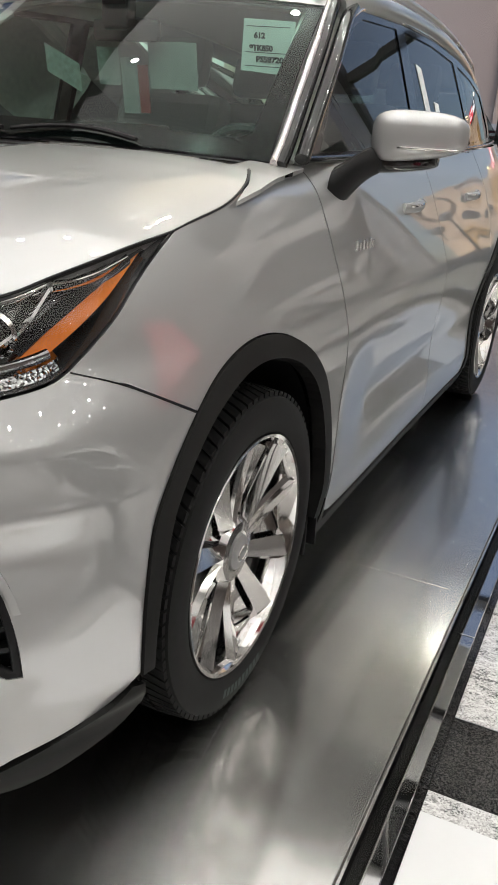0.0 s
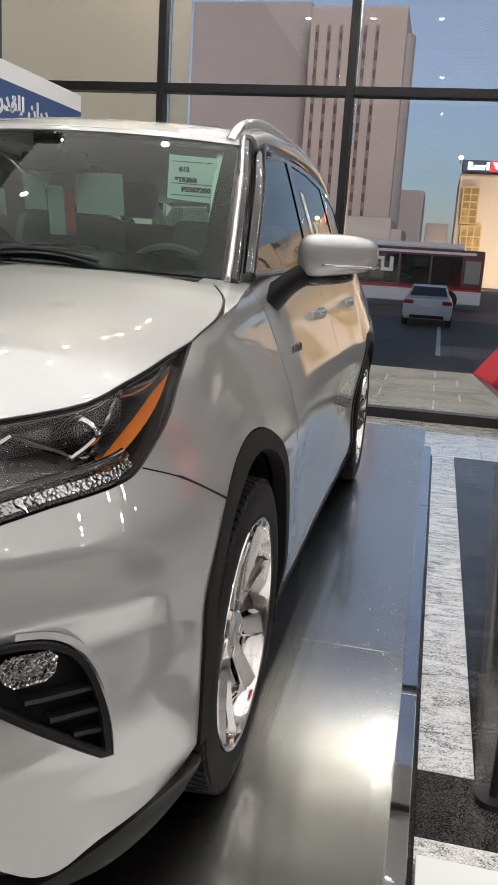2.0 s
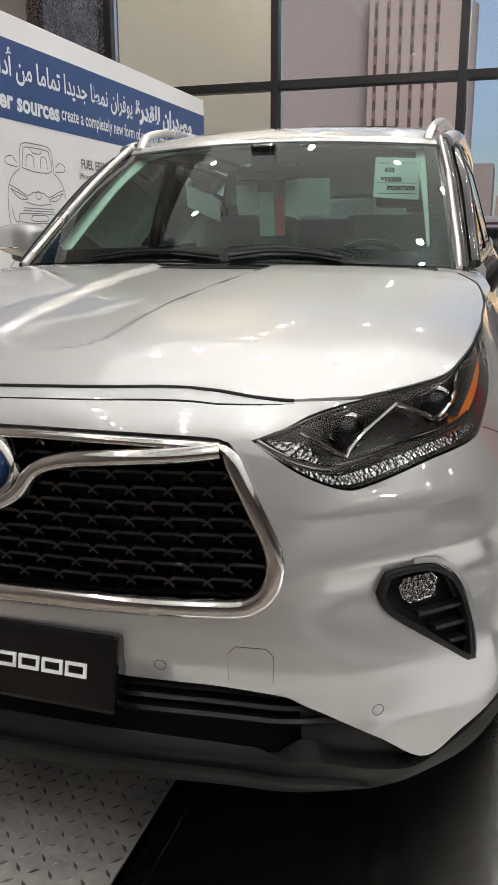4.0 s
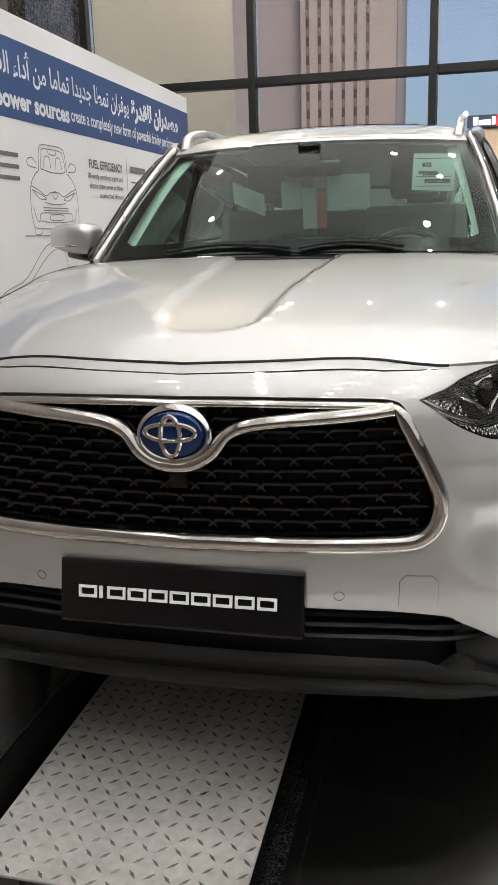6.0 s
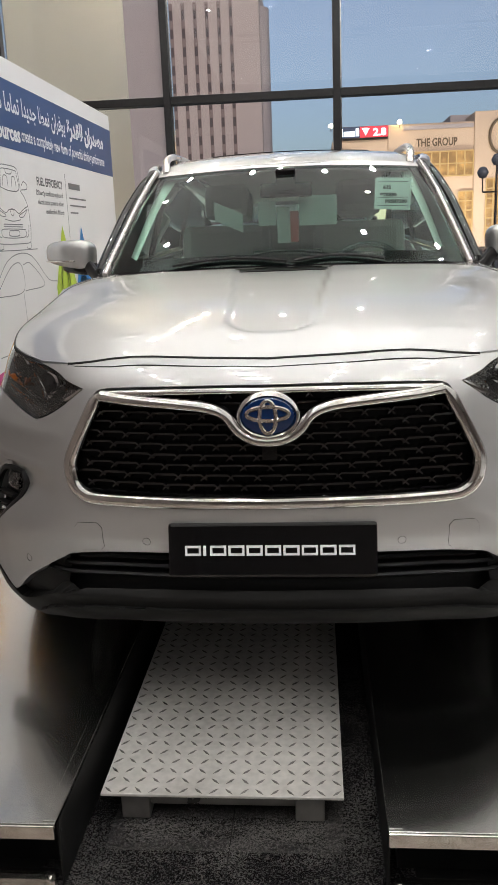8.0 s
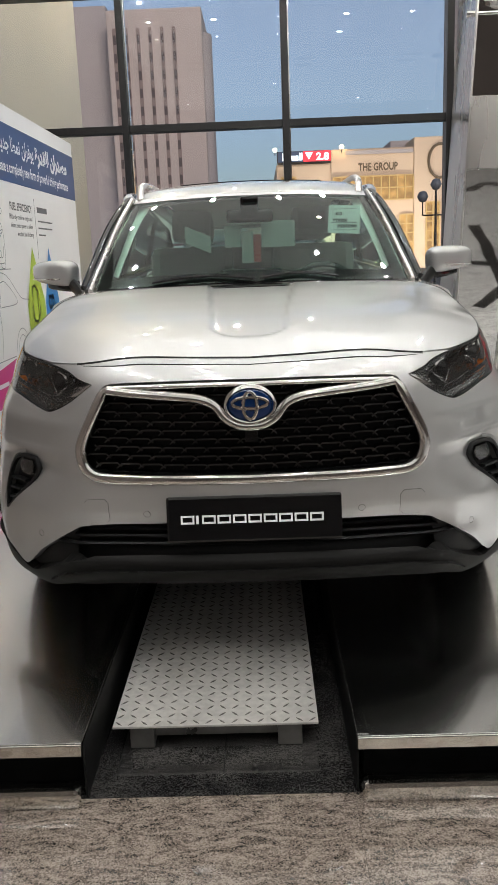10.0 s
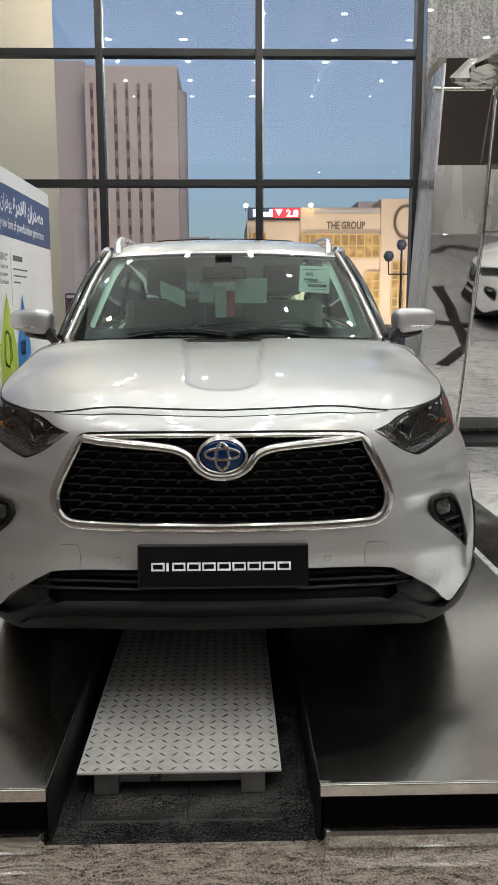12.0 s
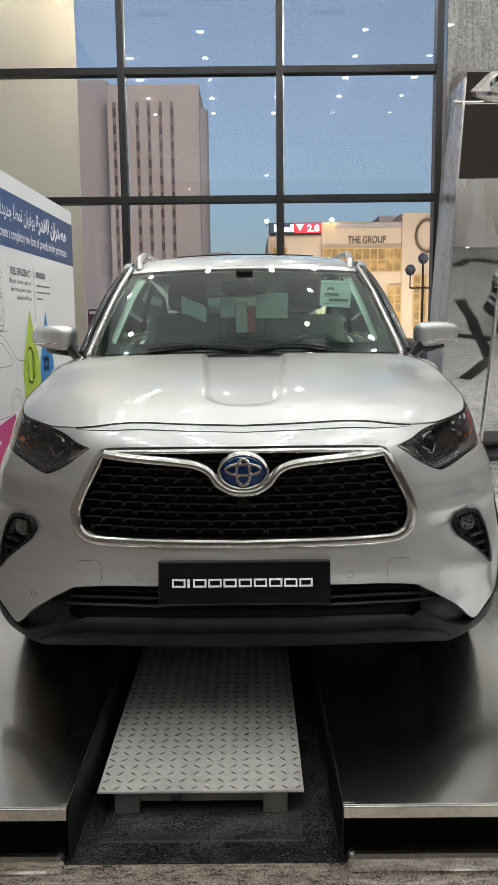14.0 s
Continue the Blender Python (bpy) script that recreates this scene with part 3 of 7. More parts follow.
on_board("magenta_print", box_bm(0.3, 0.7, 0.14, 0.17, 0.0005, 0.001), INKWHITE, 2.6, 0.48)

# ---- mirror-clad column, low white plinth, red box ----
column = thing("mirror_column", "mirror-polished steel column with a wide conical lamp head", "column", at=(2.14, 5.95, 0))
SATIN = add_noise(material("brushed satin steel", (0.66, 0.63, 0.61), 0.3, 0.9), 3, low=0.92, high=1.05, stretch=(1, 1, 0.2), rough=(0.22, 0.36))
lean = Matrix.Translation((0, 0.0, 2.21)) @ Matrix.Rotation(radians(7), 4, "X") @ Matrix.Translation((0, 0, -2.21))
part("panel", box_bm(0, 0.50, 0.0, 0.02, 0.10, 2.205, bevel=0.002, m=lean), MIRROR, column, "leaning mirror panel that shows the floor")
part("panel", box_bm(0, 0.50, 0.0, 0.02, 2.21, 2.88, bevel=0.002), SATIN, column, "satin steel panel")
lean_up = Matrix.Translation((0, 0.0, 3.9)) @ Matrix.Rotation(radians(7), 4, "X") @ Matrix.Translation((0, 0, -3.9))
part("panel", box_bm(0, 0.50, 0.0, 0.02, 2.886, 3.9, bevel=0.002, m=lean_up), MIRROR, column, "leaning mirror panel that shows the dark hall")
part("panel", box_bm(-0.021, -0.001, 0.0, 0.76, 0.05, 3.85, bevel=0.002), SATIN, column, "satin side panel")
part("panel", box_bm(0.54, 1.4, 0.25, 0.27, 0.05, 2.205, bevel=0.002, m=Matrix.Translation((0, -0.25, 0)) @ lean @ Matrix.Translation((0, 0.25, 0))), MIRROR, column)
part("panel", box_bm(0.54, 1.4, 0.25, 0.27, 2.21, 2.88, bevel=0.002), SATIN, column)
part("panel", box_bm(0.54, 1.4, 0.25, 0.27, 2.886, 3.9, bevel=0.002, m=Matrix.Translation((0, -0.25, 0)) @ lean_up @ Matrix.Translation((0, 0.25, 0))), MIRROR, column)
bm = bmesh.new()
add_cyl(bm, (0.52, 0.25, 0.03), (0.52, -0.012, 2.21), 0.020, n=16)
add_cyl(bm, (0.52, -0.012, 2.21), (0.52, -0.012, 4.0), 0.020, n=16)
part("corner_pole", bm, POLISHED, column, "bright steel corner pole")
part("plinth", box_bm(-0.02, 1.4, -0.01, 0.76, 0.0, 0.05, bevel=0.004), FRAME, column, "black plinth")
part("core", box_bm(0.002, 0.40, 0.32, 0.75, 0.05, 4.0), PLASTER, column)
bm = bmesh.new()
add_revolve(bm, [(0.0001, 3.62), (0.30, 3.62), (0.46, 3.68), (0.47, 3.72), (0.34, 3.86), (0.2, 3.98), (0.0001, 4.0)], (0.62, -0.35, 0), "z", 40)
part("lamp_head", bm, POLISHED, column, "wide brushed steel cone", smooth=True)
bm = bmesh.new()
add_cyl(bm, (-0.1, 0.06, 3.62), (0.42, 0.06, 3.62), 0.03, n=16)
part("bracket", bm, POLISHED, column, "steel bracket tube")

for piece in column.children:                # the whole column leans a little
    for v in piece.data.vertices:
        v.co.x += 0.055 * v.co.z - 0.155

low_plinth = thing("plinth", "low glossy white display plinth on the floor", "plinth")
part("base", box_bm(1.408, 2.392, -0.342, 0.937, 0.0005, 0.012), WHITE, low_plinth)
part("seam", box_bm(1.414, 2.386, -0.336, 0.931, 0.012, 0.016), INKGREY, low_plinth, "grey joint line")
part("top", box_bm(1.40, 2.4, -0.35, 0.945, 0.016, 0.036, bevel=0.004), WHITE, low_plinth, "glossy white top sheet")
bm = bmesh.new()
add_box(bm, -0.09, 0.09, -0.09, 0.09, -0.09, 0.09, bevel=0.006, m=pose(1.552, 1.24, 1.165, 0, 38, 12))
red = tagged(finish("red_box", bm, RED), "tilted red box on a thin dark stand", "box")
bm = bmesh.new()
add_cyl(bm, (1.6, 1.26, 0.02), (1.6, 1.26, 1.07), 0.012, n=16)
add_cyl(bm, (1.6, 1.26, 0.001), (1.6, 1.26, 0.02), 0.05, n=24)
tagged(finish("stand", bm, FRAME), "thin dark metal stand on the floor", "stand")

# ---- ceiling downlights ----
def downlight(x, y, glow=LAMPGLOW):
    d = thing("downlight", "small round recessed ceiling downlight, lit", "lamp", "ceiling downlights", at=(x, y, TOP))
    bm = bmesh.new()
    add_revolve(bm, [(0.092, -0.001), (0.092, -0.012), (0.074, -0.018), (0.063, -0.004)], (0, 0, 0), "z", 24)
    part("trim", bm, WHITE, d, "white trim ring", smooth=True)
    bm = bmesh.new()
    add_revolve(bm, [(0.060, -0.008), (0.035, -0.010), (0.0005, -0.011)], (0, 0, 0), "z", 16)
    part("lens", bm, glow, d, "bright lens")
    return d


first = downlight(-2.4, -3.3)
dimmed = downlight(-2.4, -18.8, FARGLOW)
for i in range(13):
    for j in range(17):
        if (i, j) not in ((0, 0), (0, 10)):
            if (j > 12 and i < 4) or (j < 8 and (j % 2 or i % 2)):
                continue
            near = j > 8 and i < 4
            copy_thing(first if near else dimmed, pose(-2.4 + 1.55 * i, -18.8 + 1.55 * j, TOP))

for x, y in ((-2.3, 5.95), (-0.9, 5.25), (0.62, 5.18), (1.63, 5.7), (-2.8, 5.3), (-2.7, 3.35), (1.5, 4.6), (1.41, 3.0), (2.92, 3.35), (-0.85, 1.75), (0.7, 1.75), (3.4, 5.2)):
    copy_thing(first, pose(x, y, TOP))

# lattice strips between the ceiling panels: glow added to bars, void's shade painted near-black
def ceiling_grille(x0, x1, y0, y1, mat=WHITE):
    g = thing("ceiling_grille", "glowing square lattice strip over a near-black sheet", "grille", "ceiling lattice strips", at=((x0 + x1) / 2, (y0 + y1) / 2, TOP))
    w, d = (x1 - x0) / 2, (y1 - y0) / 2
    part("void", box_bm(-w, w, -d, d, -0.006, -0.002), DARKGAP, g, "near-black sheet for the shaded void")
    bm = bmesh.new()
    nx, ny = max(1, round(2 * w / 0.05)), max(1, round(2 * d / 0.05))
    for i in range(nx + 1):
        x = -w + 2 * w * i / nx
        add_box(bm, x - 0.009, x + 0.009, -d, d, -0.03, -0.008)
    for j in range(ny + 1):
        y = -d + 2 * d * j / ny
        add_box(bm, -w, w, y - 0.009, y + 0.009, -0.028, -0.008)
    part("lattice", bm, mat, g, "white lattice with added glow")


for x in (-1.62, 1.50, 4.6, 7.7, 10.8, 13.9):
    for y0, y1 in ((-17.0, -10.2), (-9.0, -4.1), (-3.4, 0.6), (1.6, 4.9)):
        if y0 > 1 and x < 2:
            continue
        ceiling_grille(x - 0.26, x + 0.26, y0, y1, NEARPANEL if y0 > 1 and x < 2 else PANELGLOW)
for y in (-9.6, -3.75, 1.1, 5.2):
    ceiling_grille(-3.0 if y < 5 else 4.4, 14.4, y - 0.2, y + 0.2, PANELGLOW)
for x0, x1, y0, y1 in ((1.83, 2.45, 2.9, 6.65), (-3.2, 4.3, 2.2, 2.52), (-3.22, -2.98, 2.9, 6.65)):
    ceiling_grille(x0, x1, y0, y1, NEARPANEL)
cells = [(x0, x1, y0, y1) for x0, x1 in ((-3.2, -1.9), (-1.34, 1.22), (1.78, 4.32), (4.88, 7.42), (7.98, 10.52), (11.08, 13.62)) for y0, y1 in ((-16.9, -9.82), (-9.38, -3.97), (-3.53, 0.88))]
cells += [(x0, x1, y0, y1) for x0, x1 in ((4.88, 7.42), (7.98, 10.52), (11.08, 13.62)) for y0, y1 in ((1.33, 4.97), (5.43, 6.7))]
near_cells = [(-2.96, 1.81, 2.55, 6.7), (2.48, 4.3, 2.55, 6.7), (-3.2, 4.3, 1.33, 2.17)]
# unseen glowing sheets, added to brighten the ceiling and its reflections
for x0, x1, y0, y1 in cells + near_cells:
    g = thing("light_panel", "softly glowing white sheet added to brighten the ceiling", "lamp", "backlit ceiling panels", at=((x0 + x1) / 2, (y0 + y1) / 2, TOP))
    w, d = (x1 - x0) / 2, (y1 - y0) / 2
    part("diffuser", box_bm(-w, w, -d, d, -0.005, -0.001), NEARPANEL if (x0, x1, y0, y1) in near_cells else PANELGLOW, g)

# unseen soffit and warm lamps, added to light the cream wall and paving
soffit = setting("soffit", box_bm(-3.0, 9.5, 6.96, 13.0, 7.5, 7.6), WHITE, "unseen plain soffit added over the terrace to carry lamps", "soffit")
terrace = downlight(-2.2, 7.6, TERRACE)
terrace.matrix_basis = pose(-2.2, 7.6, 7.5)
for y in (8.6, 9.6, 10.6, 11.6, 12.6):
    copy_thing(terrace, pose(-2.2, y, 7.5))
# stronger lamps added for the highlights on the steel ramps
bright = downlight(-0.5, 12.5, BRIGHTTERRACE)
bright.matrix_basis = pose(-0.5, 12.5, 7.5)
for x in (1.2, 4.7):
    copy_thing(bright, pose(x, 12.5, 7.5))

PALEHALL = add_noise(material("pale plastered wall", (0.55, 0.50, 0.47), 0.8), 0.1, low=0.9, high=1.05, second=1.5)
# ---- outside: tower, office block, bus, parked car ----
def far_block(name, label, x0, x1, y0, y1, z0, z1, mat):
    t = thing(name, label, "building", at=(0, 0, 0))
    part("wall", box_bm(x0, x1, y0, y1, z0, z1, bevel=0.3), mat, t)
    return t


tower = far_block("tower", "tall beige concrete tower with upright window slots", -25.0, -8.6, 150, 175, -1.0, 43, CONCRETE)
for k in range(6):
    x = -24.0 + k * 2.05
    part("slot", box_bm(x, x + 0.62, 149.85, 150.02, 2.0, 40), SLOT, tower, "brown upright window slot")
    for j in range(12):
        part("window", box_bm(x + 0.06, x + 0.56, 149.78, 149.9, 5.5 + j * 2.9, 7.0 + j * 2.9), SLOTWIN, tower)
bm = bmesh.new()
add_cyl(bm, (-10.4, 155, -1), (-10.4, 155, 39.5), 3.2, n=28)
part("stair_drum", bm, CONCRETE2, tower, smooth=True)
far_block("slab_building", "grey pink concrete slab building", -48.5, -26.2, 158, 180, -1, 46, CONCRETE2)
far_block("office_block", "grey low office block far off", -10.2, -4.1, 190, 205, -1, 17, CONCRETE2)
hall_b = far_block("market_hall", "low pale hall with a stepped roof far off", -16.0, -5.6, 110, 125, -1, 6.95, PALEHALL)
part("step", box_bm(-5.65, -4.2, 110.5, 124, -1, 5.6, bevel=0.2), PALEHALL, hall_b)
part("step", box_bm(-4.25, -3.2, 111, 123, -1, 4.1, bevel=0.2), PALEHALL, hall_b)
part("gate", box_bm(-15.0, -11.0, 109.8, 110.02, -0.8, 3.2), SLOT, hall_b, "dark opening")
low = far_block("low_building", "distant low buildings with warm lamps", -4.2, 2.0, 240, 250, -1, 12.5, CONCRETE)
for k in range(5):
    bm = bmesh.new()
    add_revolve(bm, [(0.001, -0.4), (0.35, -0.25), (0.4, 0), (0.35, 0.25), (0.001, 0.4)], (-1.2 + 0.7 * k, 239, 3.0 + 1.4 * (k % 3)), "z", 10)
    part("lamp", bm, WARMLAMP, low)

office = far_block("office_building", "warmly lit sandy office building with square windows", 2.2, 8.5, 95, 110, -1, 11.25, WARMWALL)
part("main_block", box_bm(8.4, 17.75, 94.8, 110, -1, 12.6, bevel=0.1), WARMWALL, office)
part("end_block", box_bm(17.7, 22.5, 94.5, 110, -1, 13.55, bevel=0.1), WARMWALL, office)
part("ledge", box_bm(10.0, 17.6, 94.5, 94.85, 11.95, 12.35), CONCRETE2, office, "grey roof ledge")
part("plant_room", box_bm(15.9, 18.2, 100, 106, 12.6, 13.9), CONCRETE2, office)


def grid_window(x0, x1, z0, z1, nx, nz):
    w = part("window", box_bm(x0, x1, 94.42, 94.50, z0, z1), WARMWIN, office, "warmly lit window with gold bars")
    for i in range(nx + 1):
        x = x0 + (x1 - x0) * i / nx
        part("bar", box_bm(x - 0.07, x + 0.07, 94.3, 94.41, z0, z1), GOLDBAR, w)
    for i in range(nz + 1):
        z = z0 + (z1 - z0) * i / nz
        part("bar", box_bm(x0, x1, 94.26, 94.3, z - 0.07, z + 0.07), GOLDBAR, w)


grid_window(8.6, 17.6, 6.95, 9.55, 10, 2)
grid_window(16.1, 17.65, 0.2, 5.25, 2, 5)
grid_window(2.75, 4.4, 5.95, 9.75, 2, 5)
grid_window(2.95, 5.05, 0.2, 5.7, 3, 5)
grid_window(12.3, 13.9, 0.2, 5.25, 2, 5)
grid_window(19.1, 20.6, 0.2, 6.5, 2, 6)
bm = text_bm("THE GROUP", 1.15, 4.45, 0.03)
bmesh.ops.transform(bm, matrix=Matrix(((1, 0, 0, 11.46), (0, 0, 1, 94.7), (0, 1, 0, 10.2), (0, 0, 0, 1))), verts=bm.verts)
part("sign_letters", bm, BRONZE, office, "bronze sign letters")
bm = bmesh.new()
add_sweep(bm, [(20.6 + 1.3 * math.cos(a * math.pi / 16), 94.3, 10.92 + 1.8 * math.sin(a * math.pi / 16)) for a in range(32)], round_prof(0.15, 0.15, 6), closed=True, up=Vector((0, 1, 0)))
part("ring_sign", bm, BRONZE, office, "bronze ring sign")
sign = part("ticker_sign", box_bm(2.4, 8.3, 94.4, 95.2, 11.23, 11.3), FRAME, office, "lit ticker sign with red and dark fields")
part("frame", box_bm(2.3, 8.35, 94.0, 94.4, 11.29, 12.5), FRAME, sign)
part("field", box_bm(2.4, 5.2, 93.9, 93.98, 11.35, 12.45), BLUESIGN, sign)
part("field", box_bm(5.25, 8.3, 93.9, 93.98, 11.35, 12.45), REDSIGN, sign)
for x, w in ((2.9, 0.5), (3.5, 1.2), (4.8, 0.35)):
    part("mark", box_bm(x, x + w, 93.82, 93.89, 11.5, 12.0 + 0.3 * (w < 1)), WHITESIGN, sign)
bm = bmesh.new()
bm.faces.new([bm.verts.new(p) for p in ((5.45, 93.85, 12.3), (6.3, 93.85, 12.3), (5.88, 93.85, 11.55))])
part("arrow", bm, WHITESIGN, sign, "white down arrow")
bm = text_bm("2.8", 1.05, 1.4, 0.03)
bmesh.ops.transform(bm, matrix=Matrix(((1, 0, 0, 6.7), (0, 0, 1, 93.85), (0, 1, 0, 11.5), (0, 0, 0, 1))), verts=bm.verts)
part("figures", bm, WHITESIGN, sign, "white lit figures")
for x, y, z in ((9.55, 94.0, 12.75), (2.1, 94.0, 12.7)):
    lampt = thing("roof_lamp", "small warm flood lamp on a roof edge", "lamp", "roof lamps", at=(x, y, z))
    bm = bmesh.new()
    add_revolve(bm, [(0.001, -0.25), (0.2, -0.15), (0.25, 0), (0.2, 0.15), (0.001, 0.25)], (0, 0, 0), "z", 10)
    part("bulb", bm, WARMLAMP, lampt)
    part("stem", box_bm(-0.05, 0.05, -0.05, 0.05, -0.6, -0.2), FRAME, lampt)

# globe lamp post on the terrace side
post = thing("street_lamp", "dark lamp post with three unlit globes", "lamp", at=(8.46, 38, -0.78))
bm = bmesh.new()
add_cyl(bm, (0, 0, 0), (0, 0, 4.9), 0.07, 0.05, n=12)
for s in (-1, 1):
    add_cyl(bm, (0, 0, 3.75), (s * 0.62, 0, 3.75), 0.035, n=8)
    add_cyl(bm, (s * 0.62, 0, 3.75), (s * 0.62, 0, 4.4), 0.03, n=8)
part("pole", bm, FRAME, post)
GLOBE = add_noise(material("smoked globe", (0.16, 0.17, 0.19), 0.25), 3)
for x, z in ((-0.62, 4.61), (0.62, 4.61), (0, 5.15)):
    bm = bmesh.new()
    add_revolve(bm, [(0.001, -0.27), (0.16, -0.22), (0.27, 0), (0.16, 0.22), (0.001, 0.27)], (x, 0, z), "z", 16)
    part("globe", bm, GLOBE, post, smooth=True, angle=0)

CARWHITE = add_noise(material("white car paint", (0.62, 0.64, 0.67), 0.25), 2, low=0.97, high=1.02)
CARGLASS = material("dark car glass", (0.01, 0.012, 0.014), 0.05)
TAIL = material("red tail lamp", (0.35, 0.01, 0.015), 0.2)


def saloon(x, y, z):
    c = thing("parked_car", "white saloon car parked with its tail to the building", "car", at=(x, y, z))
    bm = bmesh.new()
    rows = [(-2.25, 0.35, 0.78, 0.80), (-2.2, 0.28, 0.98, 0.86), (-1.7, 0.25, 1.04, 0.88), (-0.9, 0.22, 1.0, 0.89), (1.0, 0.22, 0.98, 0.89), (1.9, 0.25, 0.85, 0.86), (2.25, 0.32, 0.65, 0.74)]
    loops = []
    for yy, zl, zh, w in rows:
        loops.append([bm.verts.new(p) for p in ((-w * 0.94, yy, zl), (-w, yy, zl + 0.2), (-w, yy, zh - 0.18), (-w * 0.9, yy, zh), (w * 0.9, yy, zh), (w, yy, zh - 0.18), (w, yy, zl + 0.2), (w * 0.94, yy, zl))])
    for a, b in zip(loops, loops[1:]):
        for i in range(8):
            bm.faces.new((a[i], a[(i + 1) % 8], b[(i + 1) % 8], b[i]))
    bm.faces.new(loops[0][::-1])
    bm.faces.new(loops[-1])
    part("body", bm, CARWHITE, c, smooth=True)
    bm = bmesh.new()
    loops = []
    for yy, zh, w in ((-1.75, 1.03, 0.72), (-1.0, 1.40, 0.60), (-0.3, 1.45, 0.60), (0.4, 1.40, 0.60), (1.15, 0.98, 0.74)):
        loops.append([bm.verts.new(p) for p in ((-0.80, yy, 0.97), (-w, yy, zh), (w, yy, zh), (0.80, yy, 0.97))])
    for a, b in zip(loops, loops[1:]):
        for i in range(4):
            bm.faces.new((a[i], a[(i + 1) % 4], b[(i + 1) % 4], b[i]))
    part("cabin", bm, CARWHITE, c, smooth=True)
    bm = bmesh.new()
    bm.faces.new([bm.verts.new(p) for p in ((-0.66, -1.69, 1.09), (0.66, -1.69, 1.09), (0.56, -1.08, 1.38), (-0.56, -1.08, 1.38))])
    part("rear_window", bm, CARGLASS, c)
    for s in (-1, 1):
        part("tail_lamp", box_bm(min(s * 0.5, s * 0.84), max(s * 0.5, s * 0.84), -2.26, -2.15, 0.80, 0.93, bevel=0.02), TAIL, c)
        for yy in (-1.4, 1.35):
            bm = bmesh.new()
            add_revolve(bm, [(0.2, 0.0), (0.31, 0.0), (0.32, 0.03), (0.32, 0.19), (0.31, 0.2), (0.2, 0.2)], (s * 0.78 - 0.1, yy, 0.32), "x", 20, close=True)
            part("wheel", bm, BLACKP, c, smooth=True)
    part("bumper_trim", box_bm(-0.6, 0.6, -2.27, -2.2, 0.3, 0.42, bevel=0.02), BLACKP, c)
    part("number_plate", box_bm(-0.25, 0.25, -2.275, -2.22, 0.72, 0.8, bevel=0.01), WHITE, c)
    return c


saloon(0.98, 31.5, -0.78)

bus = thing("bus", "dark city bus with a white roof, pale skirt and maroon stripe", "bus", at=(-2.65, 43, -0.78))
MAROON = material("maroon bus paint", (0.10, 0.015, 0.025), 0.3)
part("body", box_bm(-6, 6, -1.25, 1.25, 1.0, 2.95, bevel=0.12), MAROON, bus)
part("skirt", box_bm(-6, 6, -1.24, 1.24, 0.32, 1.0, bevel=0.08), CARWHITE, bus, "pale skirt panel")
part("roof", box_bm(-5.2, 5.0, -1.1, 1.1, 2.95, 3.25, bevel=0.1), CARWHITE, bus, "white roof box")
part("roof_edge", box_bm(-5.9, 5.6, -1.27, 1.27, 2.70, 2.84, bevel=0.03), CARWHITE, bus, "white roof edge")
part("stripe", box_bm(-6.01, 6.01, -1.27, 1.27, 0.98, 1.08), RED, bus, "red stripe")
for k in range(7):
    part("window", box_bm(-5.8 + k * 1.55, -4.32 + k * 1.55, -1.29, -1.2, 1.2, 2.62, bevel=0.03), CARGLASS, bus)
part("windscreen", box_bm(5.1, 5.85, -1.29, -1.2, 1.35, 2.45, bevel=0.03), material("pale bus screen", (0.25, 0.27, 0.25), 0.1), bus, "pale cab window")
for x0_, x1_, z0_, z1_ in ((0.55, 0.72, 1.75, 2.45), (0.72, 1.0, 2.3, 2.45), (1.0, 1.15, 1.75, 2.45), (1.15, 1.42, 1.75, 1.9), (1.42, 1.6, 1.75, 2.45)):
    part("mark", box_bm(x0_, x1_, -1.31, -1.295, z0_, z1_), CARWHITE, bus, "plain white mark")
part("lamp", box_bm(4.2, 4.35, -1.3, -1.24, 0.5, 0.62), WARMLAMP, bus, "small lit side lamp")
for x in (-4, 4.4):
    bm = bmesh.new()
    add_revolve(bm, [(0.25, 0), (0.48, 0.0), (0.5, 0.05), (0.5, 0.3), (0.25, 0.3)], (x, -1.27, 0.5), "y", 24, close=True)
    part("wheel", bm, BLACKP, bus, smooth=True)
for k in range(9):
    lane = tagged(finish("bay_line", box_bm(-11 + 3.1 * k, -10.88 + 3.1 * k, 20, 30, -0.7795, -0.775), LINEPAINT), "worn white parking bay line on the asphalt", "road marking", "bay lines", "structure")
# its reddish colour paints the red reflected in the glazing
setting("road", box_bm(-60, 60, 34, 41.8, -0.79, -0.774), add_noise(material("reddish reflection band", (0.075, 0.035, 0.038), 0.6), 0.5, low=0.8, high=1.2, second=60), "strip beside the car park, coloured for a red reflection", "road")

# terrace flagstones
for i in range(14):
    for j in range(7):
        w = 0.95
        x, y = -6.2 + w * i + (0.3 if j % 2 else 0), 7.0 + 0.64 * j
        bm = box_bm(0, w - 0.025, 0, 0.615, -0.03, 0.012, bevel=0.006)
        s = finish("flagstone", bm, PAVER, pavement)
        s.location = (x, y, -0.135)

